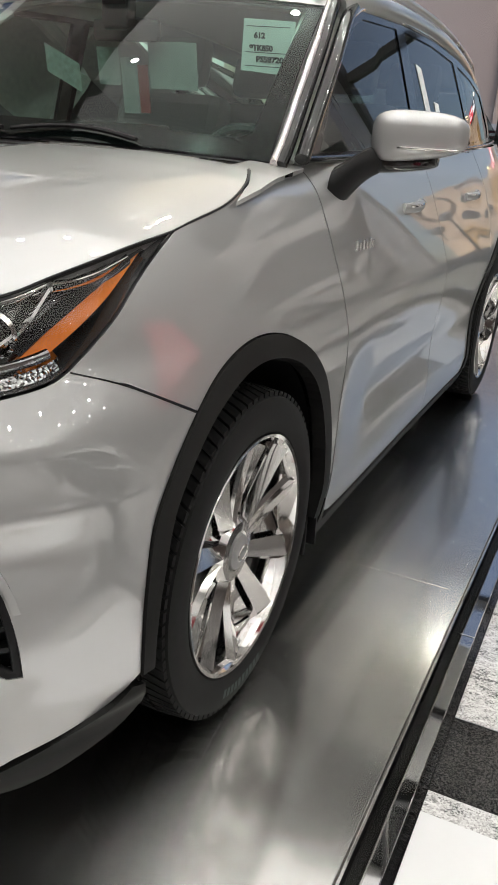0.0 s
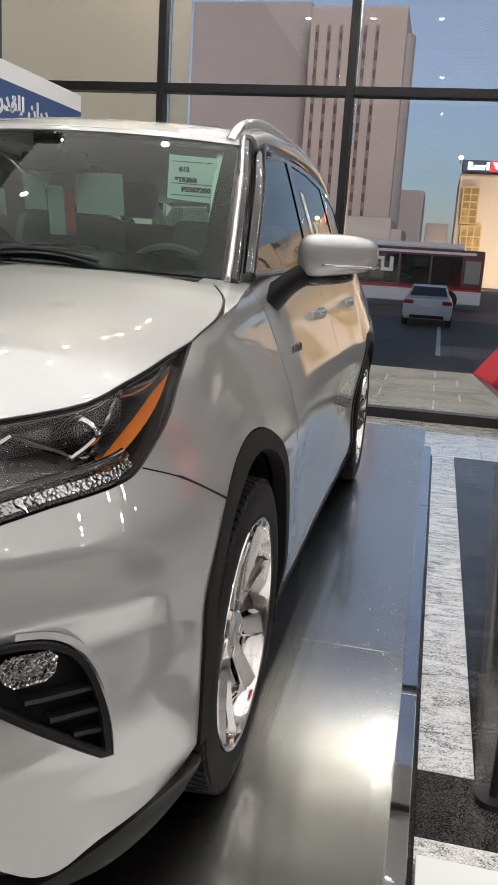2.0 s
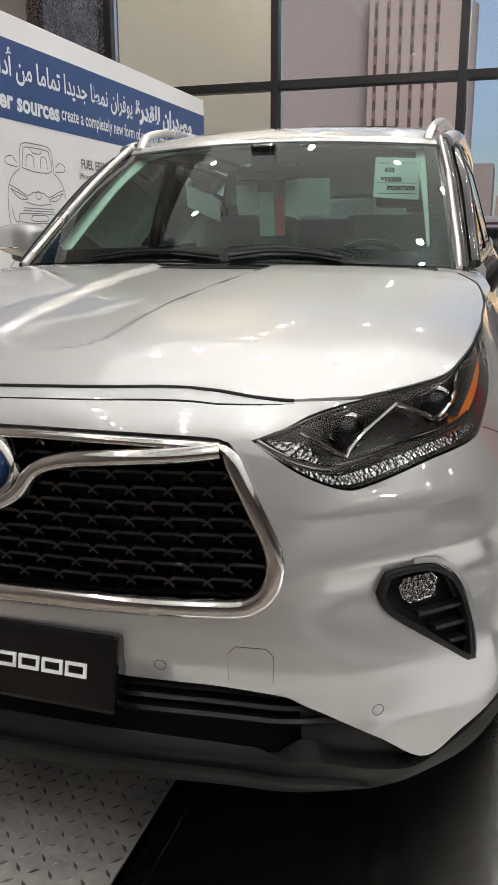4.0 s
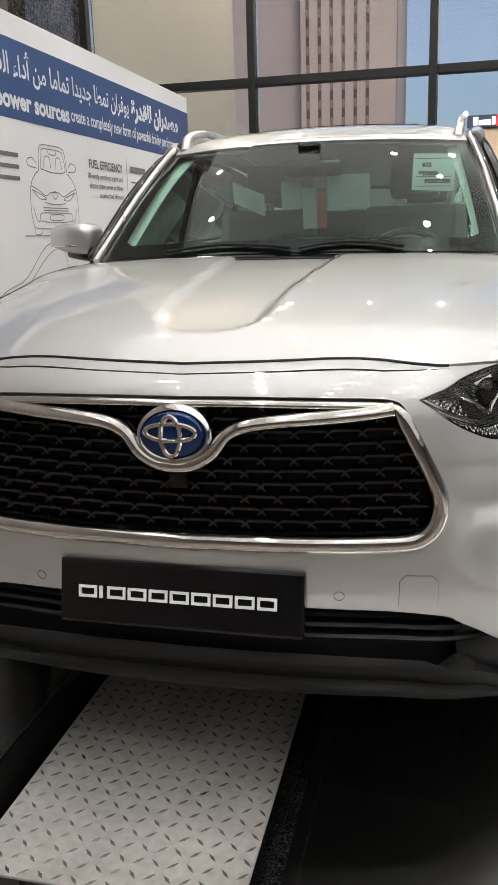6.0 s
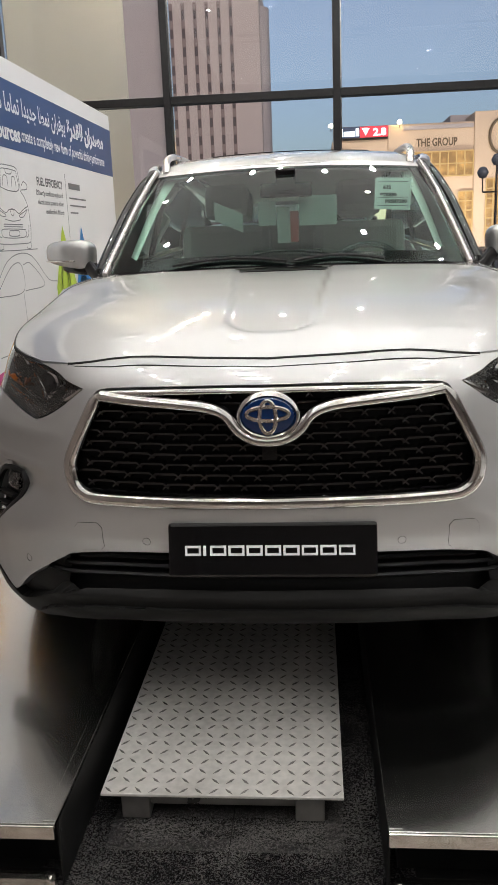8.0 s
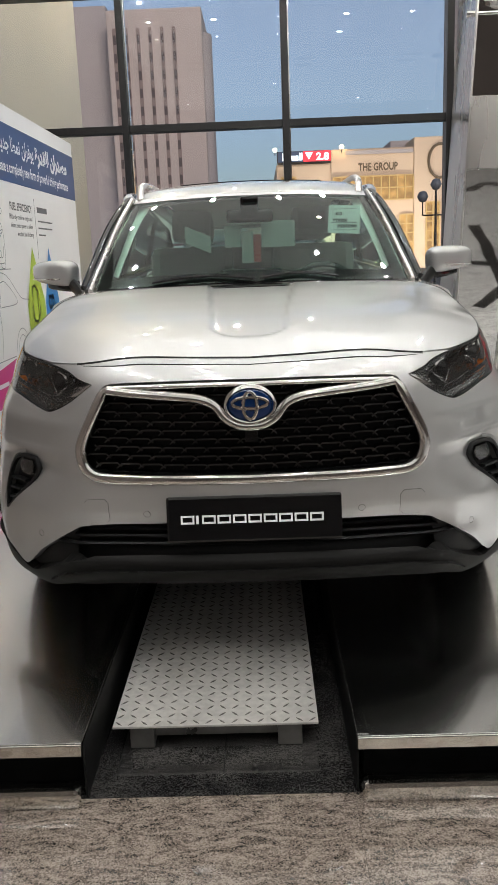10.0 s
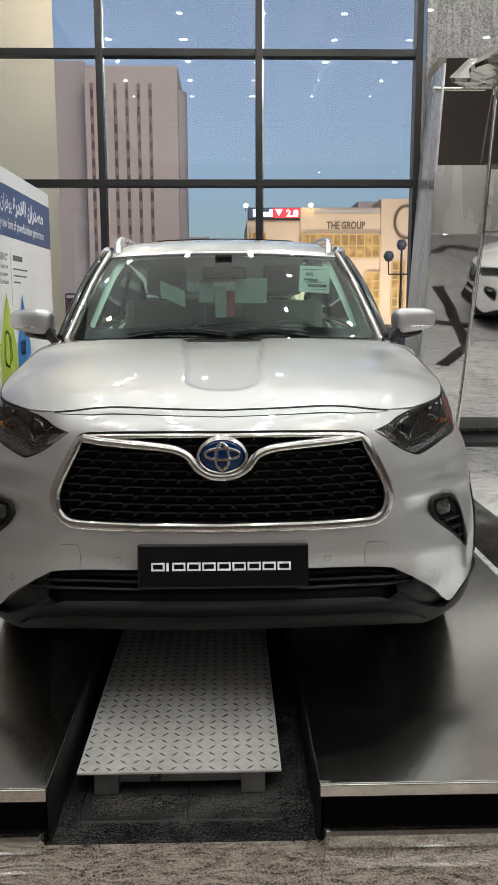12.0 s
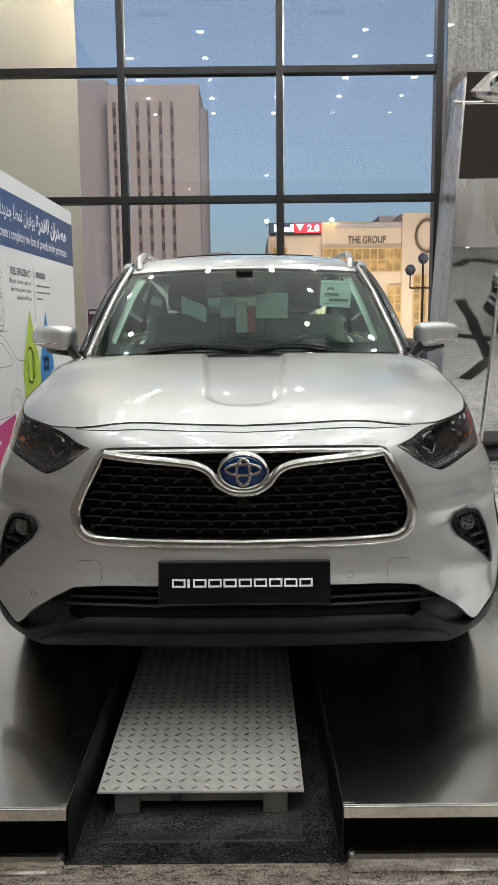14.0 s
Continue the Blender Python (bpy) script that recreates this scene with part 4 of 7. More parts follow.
# floor slabs
def slabs(x0, x1, y0, y1, mat, sx=0.8, sy=0.8, gap=0.0015):
    nx, ny = max(1, round((x1 - x0) / sx)), max(1, round((y1 - y0) / sy))
    dx, dy = (x1 - x0) / nx, (y1 - y0) / ny
    me = None
    for i in range(nx):
        for j in range(ny):
            if me is None:
                o = finish("slab", box_bm(gap, dx - gap, gap, dy - gap, -0.012, 0.0), mat, floor)
                me = o.data
            else:
                o = new("slab", me)
                o.parent = floor
            o.location = (x0 + i * dx, y0 + j * dy, 0)


slabs(-3.25, 2.6, -11.0, -3.0, GRANITE, 1.2, 1.2)
slabs(2.6, 9.5, -11.0, -3.0, MARBLE, 1.2, 1.2)
slabs(-3.25, 2.6, -3.0, -0.505, GRANITE, 1.2, 1.25, 0.0004)
slabs(2.6, 9.5, -3.0, -0.505, MARBLE)
slabs(-0.56, 0.34, -0.505, 1.5, BLACKSTONE, 0.45, 0.5)
slabs(-3.25, -1.5, -0.505, 6.78, GRANITE)
slabs(1.3, 1.395, -0.505, 5.43, BLACKSTONE, 0.1, 0.8)
slabs(1.395, 2.6, -0.505, 0.955, GRANITE)
slabs(2.6, 9.5, -0.505, 0.955, MARBLE)
slabs(1.395, 9.5, 0.955, 1.055, MARBLE, 0.8, 0.1)
slabs(1.395, 9.5, 1.055, 1.345, BLACKSTONE, 0.8, 0.29)
slabs(1.395, 1.557, 1.345, 5.43, MARBLE, 0.17, 1.36)
slabs(1.557, 1.93, 1.345, 5.43, BLACKSTONE, 0.4, 0.68)
slabs(1.93, 9.5, 1.345, 5.43, MARBLE, 0.8, 0.8)
slabs(-0.56, 9.5, 5.43, 6.78, MARBLE, 0.8, 0.68)

for k, ((xa, ya), (xb, yb), wd) in enumerate((((4.15, -1.5), (3.62, 2.6), 0.10), ((4.8, -4.9), (5.5, -5.9), 0.17), ((5.5, -5.9), (6.2, -4.9), 0.17), ((3.0, 3.5), (3.62, 2.6), 0.09))):
    bm = bmesh.new()
    dv = Vector((xb - xa, yb - ya, 0)).normalized()
    nv = Vector((-dv.y, dv.x, 0)) * wd
    pa, pb = Vector((xa, ya, 0.0)), Vector((xb, yb, 0.0))
    lo = [bm.verts.new(p) for p in (pa - nv, pb - nv, pb + nv, pa + nv)]
    hi = [bm.verts.new(v.co + Vector((0, 0, 0.004 + 0.0004 * k))) for v in lo]
    bm.faces.new(hi)
    for i in range(4):
        bm.faces.new((lo[i], lo[(i + 1) % 4], hi[(i + 1) % 4], hi[i]))
    setting("trim_%d" % (k + 1), bm, BLACKSTONE, "black granite inlay band in the pale floor", "floor")

# ---- the car ----
from mathutils.geometry import delaunay_2d_cdt

PAINT = material("silver metallic paint", (0.45, 0.452, 0.45), 0.50, 0.78)
add_noise(PAINT, 2.0, 2, 0.985, 1.015, second=900)
add_gloss(PAINT, 0.012, ior=2.55)
GLOSSBLACK = material("gloss black trim", (0.004, 0.004, 0.0045), 0.10, Coat_Weight=0.3, Coat_Roughness=0.03)
CLADDING = add_noise(material("dark grey plastic cladding", (0.010, 0.0098, 0.0095), 0.55, Specular_IOR_Level=0.15), 200, low=0.85, high=1.15, bump=0.08, dist=0.0005, second=3)
CHROME = material("chrome", (0.78, 0.77, 0.76), 0.06, 1.0)
ALLOY = add_noise(material("bright machined alloy", (0.80, 0.79, 0.78), 0.08, 1.0), 30, low=0.94, high=1.03, rough=(0.06, 0.12))
ALLOYGREY = material("grey painted alloy", (0.48, 0.48, 0.48), 0.3, 0.8)
RUBBER = add_noise(material("tyre rubber", (0.009, 0.0088, 0.0088), 0.6, Specular_IOR_Level=0.14), 60, low=0.8, high=1.25, bump=0.08, second=5)
RUBBERMARK = material("tyre lettering", (0.03, 0.043, 0.042), 0.7)
CARPANE = clear("windscreen glass", (0.56, 0.90, 0.76), 1.45)
TINTPANE = clear("tinted side glass", (0.30, 0.36, 0.36), 1.55)
LENS = clear("lamp lens", (0.94, 0.95, 0.96), 1.52)
AMBER = material("amber reflector", (0.75, 0.20, 0.02), 0.25, Coat_Weight=1.0)
n_, l_, b_ = nodes_of(AMBER)
wv = n_.new("ShaderNodeTexVoronoi")
wv.inputs["Scale"].default_value = 130
tc = n_.new("ShaderNodeTexCoord")
l_.new(tc.outputs["Object"], wv.inputs["Vector"])
bp = n_.new("ShaderNodeBump")
bp.inputs["Strength"].default_value, bp.inputs["Distance"].default_value = 0.5, 0.003
l_.new(wv.outputs["Distance"], bp.inputs["Height"])
l_.new(bp.outputs[0], b_.inputs["Normal"])
REFLECT = add_noise(material("faceted lamp reflector", (0.62, 0.62, 0.62), 0.10, 1.0), 140, low=0.9, high=1.05, bump=0.8, dist=0.003)
LAMPDARK = material("smoked lamp housing", (0.10, 0.097, 0.095), 0.12, 0.75)
FACET = material("faceted bright reflector", (0.75, 0.75, 0.75), 0.06, 1.0)
n_, l_, b_ = nodes_of(FACET)
wv = n_.new("ShaderNodeTexVoronoi")
wv.inputs["Scale"].default_value = 130
tc = n_.new("ShaderNodeTexCoord")
l_.new(tc.outputs["Object"], wv.inputs["Vector"])
bp = n_.new("ShaderNodeBump")
bp.inputs["Strength"].default_value, bp.inputs["Distance"].default_value = 0.7, 0.003
l_.new(wv.outputs["Distance"], bp.inputs["Height"])
l_.new(bp.outputs[0], b_.inputs["Normal"])
EMBLEMBLUE = material("deep blue emblem", (0.003, 0.02, 0.085), 0.12, Coat_Weight=0.2)
CABIN = add_noise(material("dark cabin plastic", (0.07, 0.072, 0.072), 0.55), 80, low=0.85, high=1.15, bump=0.05)
SEATCLOTH = add_noise(material("grey seat leather", (0.42, 0.41, 0.38), 0.5), 50, low=0.9, high=1.1, bump=0.1)
HEADLINER = add_noise(material("pale headliner", (0.55, 0.56, 0.52), 0.8), 90, low=0.96, high=1.04)
PAPER = material("white paper", (0.75, 0.78, 0.76), 0.6)
INK = material("black ink", (0.02, 0.02, 0.02), 0.6)

FA, RA, HZ = 0.915, 3.75, 0.554       # axles and hub height
car = thing("parked_suv", "silver sport utility car standing on steel display ramps", "car")


def curve(knots, width=0.012):
    """A smooth function through (place, value) knots, softened over a width."""
    k = np.array(sorted(knots), float)
    a, b = k[0, 0] - 0.3, k[-1, 0] + 0.3
    xs = np.linspace(a, b, 1600)
    v = np.interp(xs, k[:, 0], k[:, 1])
    h = max(1, int(3 * width / (xs[1] - xs[0])))
    g = np.exp(-0.5 * (np.arange(-h, h + 1) * (xs[1] - xs[0]) / width) ** 2)
    v = np.convolve(np.pad(v, h, mode="edge"), g / g.sum(), mode="valid")
    return lambda x: np.interp(x, xs, v)


# plan outline of the body, centre front to centre rear
PLAN = spline([(0, -0.03), (0.25, -0.020), (0.45, 0.004), (0.56, 0.030), (0.64, 0.080), (0.72, 0.155), (0.80, 0.238), (0.88, 0.345), (0.932, 0.485), (0.955, 0.64), (0.965, 0.93), (0.962, 1.4),
               (0.957, 2.4), (0.962, 3.4), (0.968, 3.78), (0.952, 4.3), (0.90, 4.65), (0.75, 4.86), (0.45, 4.93), (0, 4.95)], 1200)
PLAN[0, 0] = 0.0
SEG = np.hypot(*np.diff(PLAN, axis=0).T)
ARC = np.concatenate(([0], np.cumsum(SEG)))
TAN = np.gradient(PLAN, ARC, axis=0)
HALF = 700
YMONO = np.maximum.accumulate(PLAN[:, 1] + np.arange(len(PLAN)) * 1e-9)


def s_y(y):
    return float(np.interp(y, YMONO, ARC))


def s_x(x):
    """Arc length of the front's point at a half-width."""
    i = int(np.argmax(PLAN[:, 1] > 0.6))
    return math.copysign(float(np.interp(abs(x), PLAN[:i, 0], ARC[:i])), x)


D_FRONT = curve([(0.34, 0.14), (0.40, 0.08), (0.435, 0.015), (0.46, -0.010), (0.50, -0.012), (0.535, -0.006), (0.56, 0.016), (0.63, 0.014), (0.68, 0.0), (0.74, 0.0), (0.80, 0.003), (0.90, 0.004), (1.0, 0.014),
                 (1.06, 0.026), (1.09, 0.036), (1.115, 0.050), (1.14, 0.074), (1.165, 0.108), (1.20, 0.17), (1.26, 0.3)], 0.010)
D_CORNER = curve([(0.28, 0.10), (0.36, 0.012), (0.40, -0.020), (0.45, -0.036), (0.55, -0.045), (0.63, -0.045), (0.72, -0.038), (0.80, -0.022), (0.86, -0.018), (0.92, -0.010), (0.98, 0.006), (1.06, 0.045),
                  (1.12, 0.062), (1.185, 0.092), (1.23, 0.125), (1.30, 0.2)], 0.014)
D_FENDER = curve([(0.28, 0.06), (0.36, 0.04), (0.45, 0.015), (0.55, 0.0), (0.75, 0.0), (0.88, -0.004), (0.95, 0.0), (1.02, 0.020), (1.06, 0.034), (1.12, 0.060), (1.18, 0.086), (1.23, 0.112),
                  (1.262, 0.130), (1.29, 0.155), (1.315, 0.19), (1.335, 0.225), (1.36, 0.28)], 0.012)
D_DOOR = curve([(0.28, 0.07), (0.36, 0.045), (0.42, 0.018), (0.50, 0.006), (0.60, 0.015), (0.70, 0.022), (0.80, 0.013), (0.90, 0.002), (0.98, 0.002), (1.04, 0.022), (1.12, 0.052), (1.22, 0.092),
                (1.30, 0.128), (1.345, 0.155), (1.38, 0.175), (1.45, 0.21)], 0.018)


def smooth(a, b, x):
    t = min(max((x - a) / (b - a), 0.0), 1.0)
    return t * t * (3 - 2 * t)


def body(s, z, deep=0.0):
    """The body's side and front: arc length along the plan from the centre front (negative: right-hand half), and height."""
    q = abs(s)
    x, y = float(np.interp(q, ARC, PLAN[:, 0])), float(np.interp(q, ARC, PLAN[:, 1]))
    tx, ty = float(np.interp(q, ARC, TAN[:, 0])), float(np.interp(q, ARC, TAN[:, 1]))
    n = math.hypot(tx, ty)
    nx, ny = ty / n, -tx / n
    c = smooth(0.42, 0.86, q)
    f = smooth(0.50, 0.80, y) if x > 0.5 else 0.0
    g = smooth(1.42, 1.75, y)
    d = float(D_FRONT(z)) * (1 - c) + c * ((1 - f) * float(D_CORNER(z)) + f * ((1 - g) * float(D_FENDER(z)) + g * float(D_DOOR(z))))
    if y > 3.2 and x > 0.5:                      # haunch over the rear wheel
        d -= 0.012 * math.exp(-((y - RA) / 0.5) ** 2 - ((z - 0.85) / 0.2) ** 2)
    d += deep
    return Vector((math.copysign(x - nx * d, s) if s else 0.0, y - ny * d, z))


def inside(px, py, loops):
    r = np.zeros(px.shape, bool)
    for L in loops:
        x, y = L[:, 0], L[:, 1]
        x2, y2 = np.roll(x, -1), np.roll(y, -1)
        for a, b, c, d in zip(x, y, x2, y2):
            if b != d:
                hit = ((b > py) != (d > py)) & (px < (c - a) * (py - b) / (d - b) + a)
                r ^= hit
    return r


def resample(loop, step):
    out = []
    n = len(loop)
    for i in range(n):
        a, b = np.array(loop[i], float), np.array(loop[(i + 1) % n], float)
        k = max(1, int(round(np.linalg.norm(b - a) / step)))
        out += [a + (b - a) * j / k for j in range(k)]
    return np.array(out)


def panel(name, fn, outer, mat, parent, holes=(), step=0.02, thick=0.012, label="", flip=False, centre=(0, 2.4, 0.8), mirror=False, back=False):
    """A sheet cut out of a surface fn(u, v) along loops in u and v, with its edges turned inwards."""
    loops = [resample(L, step) for L in (outer, *holes)]
    lo, hi = loops[0].min(0), loops[0].max(0)
    gx, gy = np.meshgrid(np.arange(lo[0] + step / 2, hi[0], step), np.arange(lo[1] + step / 2, hi[1], step))
    gx, gy = gx.ravel(), gy.ravel()
    keep = inside(gx, gy, loops)
    allb = np.vstack(loops)
    gx, gy = gx[keep], gy[keep]
    if len(gx):
        near = np.array([((allb - (a, b)) ** 2).sum(1).min() for a, b in zip(gx, gy)])
        gx, gy = gx[near > (0.45 * step) ** 2], gy[near > (0.45 * step) ** 2]
    co = [Vector(p) for p in allb] + [Vector(p) for p in zip(gx, gy)]
    edges, base = [], 0
    for L in loops:
        edges += [(base + i, base + (i + 1) % len(L)) for i in range(len(L))]
        base += len(L)
    V, E, F, *_ = delaunay_2d_cdt(co, edges, [], 0, 1e-6)
    cen = np.array([sum((V[i] for i in f), Vector((0, 0))) / len(f) for f in F])
    ok = inside(cen[:, 0], cen[:, 1], loops)
    F = [f for f, o in zip(F, ok) if o]
    e = 1e-3
    P, N = [], []
    for v in V:
        p = fn(v.x, v.y)
        a = fn(v.x + e, v.y) - fn(v.x - e, v.y)
        b = fn(v.x, v.y + e) - fn(v.x, v.y - e)
        nn = a.cross(b)
        N.append(nn.normalized() if nn.length > 0 else Vector((0, 0, 1)))
        P.append(p)
    sg = sum(n.dot(p - Vector(centre)) for n, p in zip(N, P))
    if sg < 0:
        N = [-n for n in N]
    if flip:
        N = [-n for n in N]
    mx = Vector((-1, 1, 1)) if mirror else Vector((1, 1, 1))
    P = [p * mx for p in P]
    N = [n * mx for n in N]
    faces, normals = [], []
    for f in F:
        f = list(f)
        nn = (P[f[1]] - P[f[0]]).cross(P[f[2]] - P[f[0]])
        if nn.dot(N[f[0]]) < 0:
            f = f[::-1]
        faces.append(f)
        normals += [N[i] for i in f]
    if thick:
        count = {}
        for f in faces:
            for i in range(len(f)):
                count.setdefault(frozenset((f[i], f[(i + 1) % len(f)])), []).append((f[i], f[(i + 1) % len(f)]))
        low = {}
        r = 0.0015
        for pair in count.values():
            if len(pair) != 1:
                continue
            a, b = pair[0]
            for i in (a, b):
                if i not in low:
                    P.append(P[i] - N[i] * thick)
                    low[i] = len(P) - 1
            q = [b, a, low[a], low[b]]
            nn = (P[a] - P[b]).cross(P[low[a]] - P[b])
            nn = nn.normalized() if nn.length > 0 else Vector((0, 0, 1))
            faces.append(q)
            normals += [nn] * 4
    me = bpy.data.meshes.new(name)
    me.from_pydata(P, [], faces)
    me.polygons.foreach_set("use_smooth", [True] * len(me.polygons))
    me.normals_split_custom_set(normals)
    me.materials.append(mat)
    ob = new(name, me)
    ob.parent = parent
    if label:
        ob["label"] = label
    return ob


def both(name, fn, outer, mat, parent, **k):
    a = panel(name, fn, outer, mat, parent, **k)
    b = panel(name, fn, outer, mat, parent, mirror=True, **k)
    return a, b


def sides(pts, fine=0):
    """Points given as y and z on the flank, in arc length and height."""
    return [(s_y(y), z) for y, z in pts]


def fronts(pts):
    return [(s_x(x), z) for x, z in pts]


def mirrored(pts):
    return [(-a, b) for a, b in reversed(pts)]


def arc(cy, r, a0, a1, n=30, taper=0.0):
    """Part of a wheel arch; taper draws its front end in."""
    out = []
    for i in range(n):
        a = a0 + (a1 - a0) * i / (n - 1)
        k = r - taper * smooth(135, 181, a)
        out.append((cy + k * math.cos(radians(a)), HZ + k * math.sin(radians(a))))
    return out


def curved(pts, n):
    return [tuple(p) for p in spline(pts, n)]


# edge lines
A_TIP, C_LOW, D_TIP = (s_x(0.507), 1.088), (s_y(0.405), 1.058), (s_y(0.738), 1.231)
LAMP_TOP = curved([A_TIP, (s_x(0.575), 1.108), (s_x(0.665), 1.134), (s_y(0.30), 1.160), (s_y(0.42), 1.187), (s_y(0.57), 1.211), D_TIP], 30)
LAMP_LOW = curved([A_TIP, (s_x(0.585), 1.035), (s_x(0.655), 0.998), (s_x(0.70), 0.997), (s_x(0.80), 1.022), (s_y(0.36), 1.042), C_LOW], 26)
LAMP_REAR = curved([C_LOW, (s_y(0.47), 1.096), (s_y(0.60), 1.172), D_TIP], 12)
CLR, CLI = 0.476, 0.428
FS_ANG = math.degrees(math.atan2(0.962 - HZ, 0.643 - FA))
FS = (FA + CLR * math.cos(radians(FS_ANG)), HZ + CLR * math.sin(radians(FS_ANG)))
SEAM = curved([C_LOW, (s_y(0.50), 1.024), (s_y(FS[0]), FS[1])], 10)
ARCH_FRONT = sides(arc(FA, CLR, FS_ANG, 181, 26, 0.036))
# hood
ZC = curve([(0.03, 1.140), (0.07, 1.155), (0.11, 1.174), (0.16, 1.196), (0.21, 1.214), (0.30, 1.241), (0.42, 1.264), (0.58, 1.286), (0.74, 1.304), (0.95, 1.323), (1.2, 1.342), (1.4, 1.353), (1.6, 1.36)], 0.03)
EDGE = [body(s_x(0.50), 1.1525), body(s_x(0.58), 1.147)] + [body(*p) for p in LAMP_TOP[11:]] + [Vector(p) for p in ((0.846, 0.95, 1.266), (0.83, 1.08, 1.300), (0.80, 1.2, 1.318), (0.775, 1.5, 1.335))]
XE = curve([(p.y, p.x) for p in EDGE], 0.016)
ZE = curve([(p.y, p.z) for p in EDGE], 0.016)


def hood_fn(x, y):
    t = min(abs(x) / float(XE(y)), 1.15)
    zc, ze = float(ZC(y)), float(ZE(y))
    z = zc - (zc - ze) * (0.38 * t ** 2 + 0.62 * t ** 6)
    w = 0.132 + 0.058 * smooth(0.2, 1.35, y)                  # sunk middle field with round front corners
    d = math.hypot(max(abs(x) - w + 0.11, 0.0), max(0.31 - y, 0.0)) - 0.11
    z -= 0.013 * (1 - smooth(-0.022, 0.014, d)) * smooth(0.08, 0.34, y)
    return Vector((x, y, z))


def gap_z(x):
    """Height at which the front skin meets the hood's surface."""
    lo_, hi_ = 1.09, 1.20
    for _ in range(40):
        m = (lo_ + hi_) / 2
        if hood_fn(x, body(s_x(x), m).y).z > m:
            lo_ = m
        else:
            hi_ = m
    return lo_


GAP_X = (0.0, 0.08, 0.16, 0.24, 0.32, 0.38, 0.44)
GAP_TOP = [(s_x(x), gap_z(x)) for x in GAP_X] + [(s_x(0.50), 1.1525), (s_x(0.58), 1.147), LAMP_TOP[11]]
BOTTOM = curved([ARCH_FRONT[-1], (s_y(0.42), 0.518), (s_x(0.845), 0.478), (s_x(0.785), 0.444), (s_x(0.70), 0.525), (s_x(0.60), 0.605), (s_x(0.53), 0.630), (s_x(0.25), 0.639), (0.0, 0.641)], 44)
G_TOP, G_LOW = 1.092, 0.772
GRILLE = curved([(0.0, G_TOP + 0.004), (s_x(0.2), G_TOP + 0.004), (s_x(0.42), G_TOP), (s_x(0.468), G_TOP - 0.008)], 14) + curved([(s_x(0.485), 1.066), (s_x(0.525), 0.985), (s_x(0.556), 0.915), (s_x(0.563), 0.87), (s_x(0.552), 0.822), (s_x(0.522), 0.790), (s_x(0.47), 0.776),
                                                                                                   (s_x(0.3), 0.771), (0.0, 0.769)], 36)
FOG = curved([(s_x(0.716), 0.838), (s_x(0.755), 0.842), (s_x(0.792), 0.834), (s_x(0.820), 0.808), (s_x(0.837), 0.765), (s_x(0.847), 0.70), (s_x(0.851), 0.628)], 18) + curved([(s_x(0.838), 0.630), (s_x(0.775), 0.70), (s_x(0.718), 0.760), (s_x(0.704), 0.80)], 10)


def eased(fn, amount=0.0):
    return lambda u, v: fn(u, v, amount)


def bumper_fn(s, z):
    """Front skin with the sculpted shelf that runs from the grille to the fog lamps."""
    p = body(s, z)
    q = abs(s)
    a = smooth(0.58, 0.70, q) * (1 - smooth(0.98, 1.12, q))
    a2 = smooth(0.50, 0.66, q) * (1 - smooth(0.98, 1.16, q))
    hollow = a * (0.014 * math.exp(-((z - 0.805) / 0.045) ** 2) - 0.005 * math.exp(-((z - 0.866) / 0.010) ** 2) - 0.006 * math.exp(-((z - 0.665) / 0.045) ** 2))
    hollow += a2 * (0.003 * math.exp(-((z - 0.905) / 0.03) ** 2) - 0.004 * math.exp(-((z - 0.958) / 0.022) ** 2))
    n = (body(s, z, 0.01) - p)
    return p + n * (hollow / 0.01)


half = GAP_TOP + LAMP_TOP[10::-1] + LAMP_LOW[1:] + SEAM[1:] + ARCH_FRONT[1:] + BOTTOM[1:]
outer = half[:-1] + [half[-1]] + mirrored(half[1:-1])
grille_loop = GRILLE + mirrored(GRILLE[1:-1])
fascia = panel("front_bumper", bumper_fn, outer, PAINT, car, holes=(grille_loop, FOG, mirrored(FOG)), step=0.013, thick=0.03, label="silver painted front bumper")

# dark inner shell right behind the outer skin
panel("inner_shell", lambda s, z: body(s, z, 0.075), [(-s_y(0.42), 0.54), (-s_x(0.72), 0.46), (s_x(0.72), 0.46), (s_y(0.42), 0.54), (s_y(0.60), 0.97), (s_y(0.62), 1.12), (s_x(0.5), 1.10), (-s_x(0.5), 1.10), (-s_y(0.62), 1.12), (-s_y(0.60), 0.97)], BLACKP, car, step=0.05, thick=0, label="black inner panel")

# lower bumper trim, intake and its slats
low_half = [(0.0, 0.538), (s_x(0.3), 0.537), (s_x(0.52), 0.532)] + curved([(s_x(0.62), 0.498), (s_x(0.70), 0.452), (s_x(0.77), 0.425), (s_x(0.83), 0.454), (s_y(0.36), 0.492), (s_y(0.455), 0.530)], 16) + [(s_y(0.480), 0.526), (s_y(0.484), 0.482), (s_y(0.45), 0.458)] + [(s_x(0.85), 0.392), (s_x(0.72), 0.372), (s_x(0.6), 0.412), (s_x(0.3), 0.432), (0.0, 0.436)]
panel("lower_trim", lambda s, z: body(s, z, -0.012 * math.exp(-((z - 0.515) / 0.02) ** 2)), low_half + mirrored(low_half[1:-1]), CLADDING, car, step=0.02, thick=0.05, label="dark grey plastic lower bumper trim")
lip = [(0.0, 0.487), (s_x(0.5), 0.482), (s_x(0.62), 0.455), (s_x(0.70), 0.405), (s_x(0.6), 0.415), (s_x(0.4), 0.430), (0.0, 0.438)]
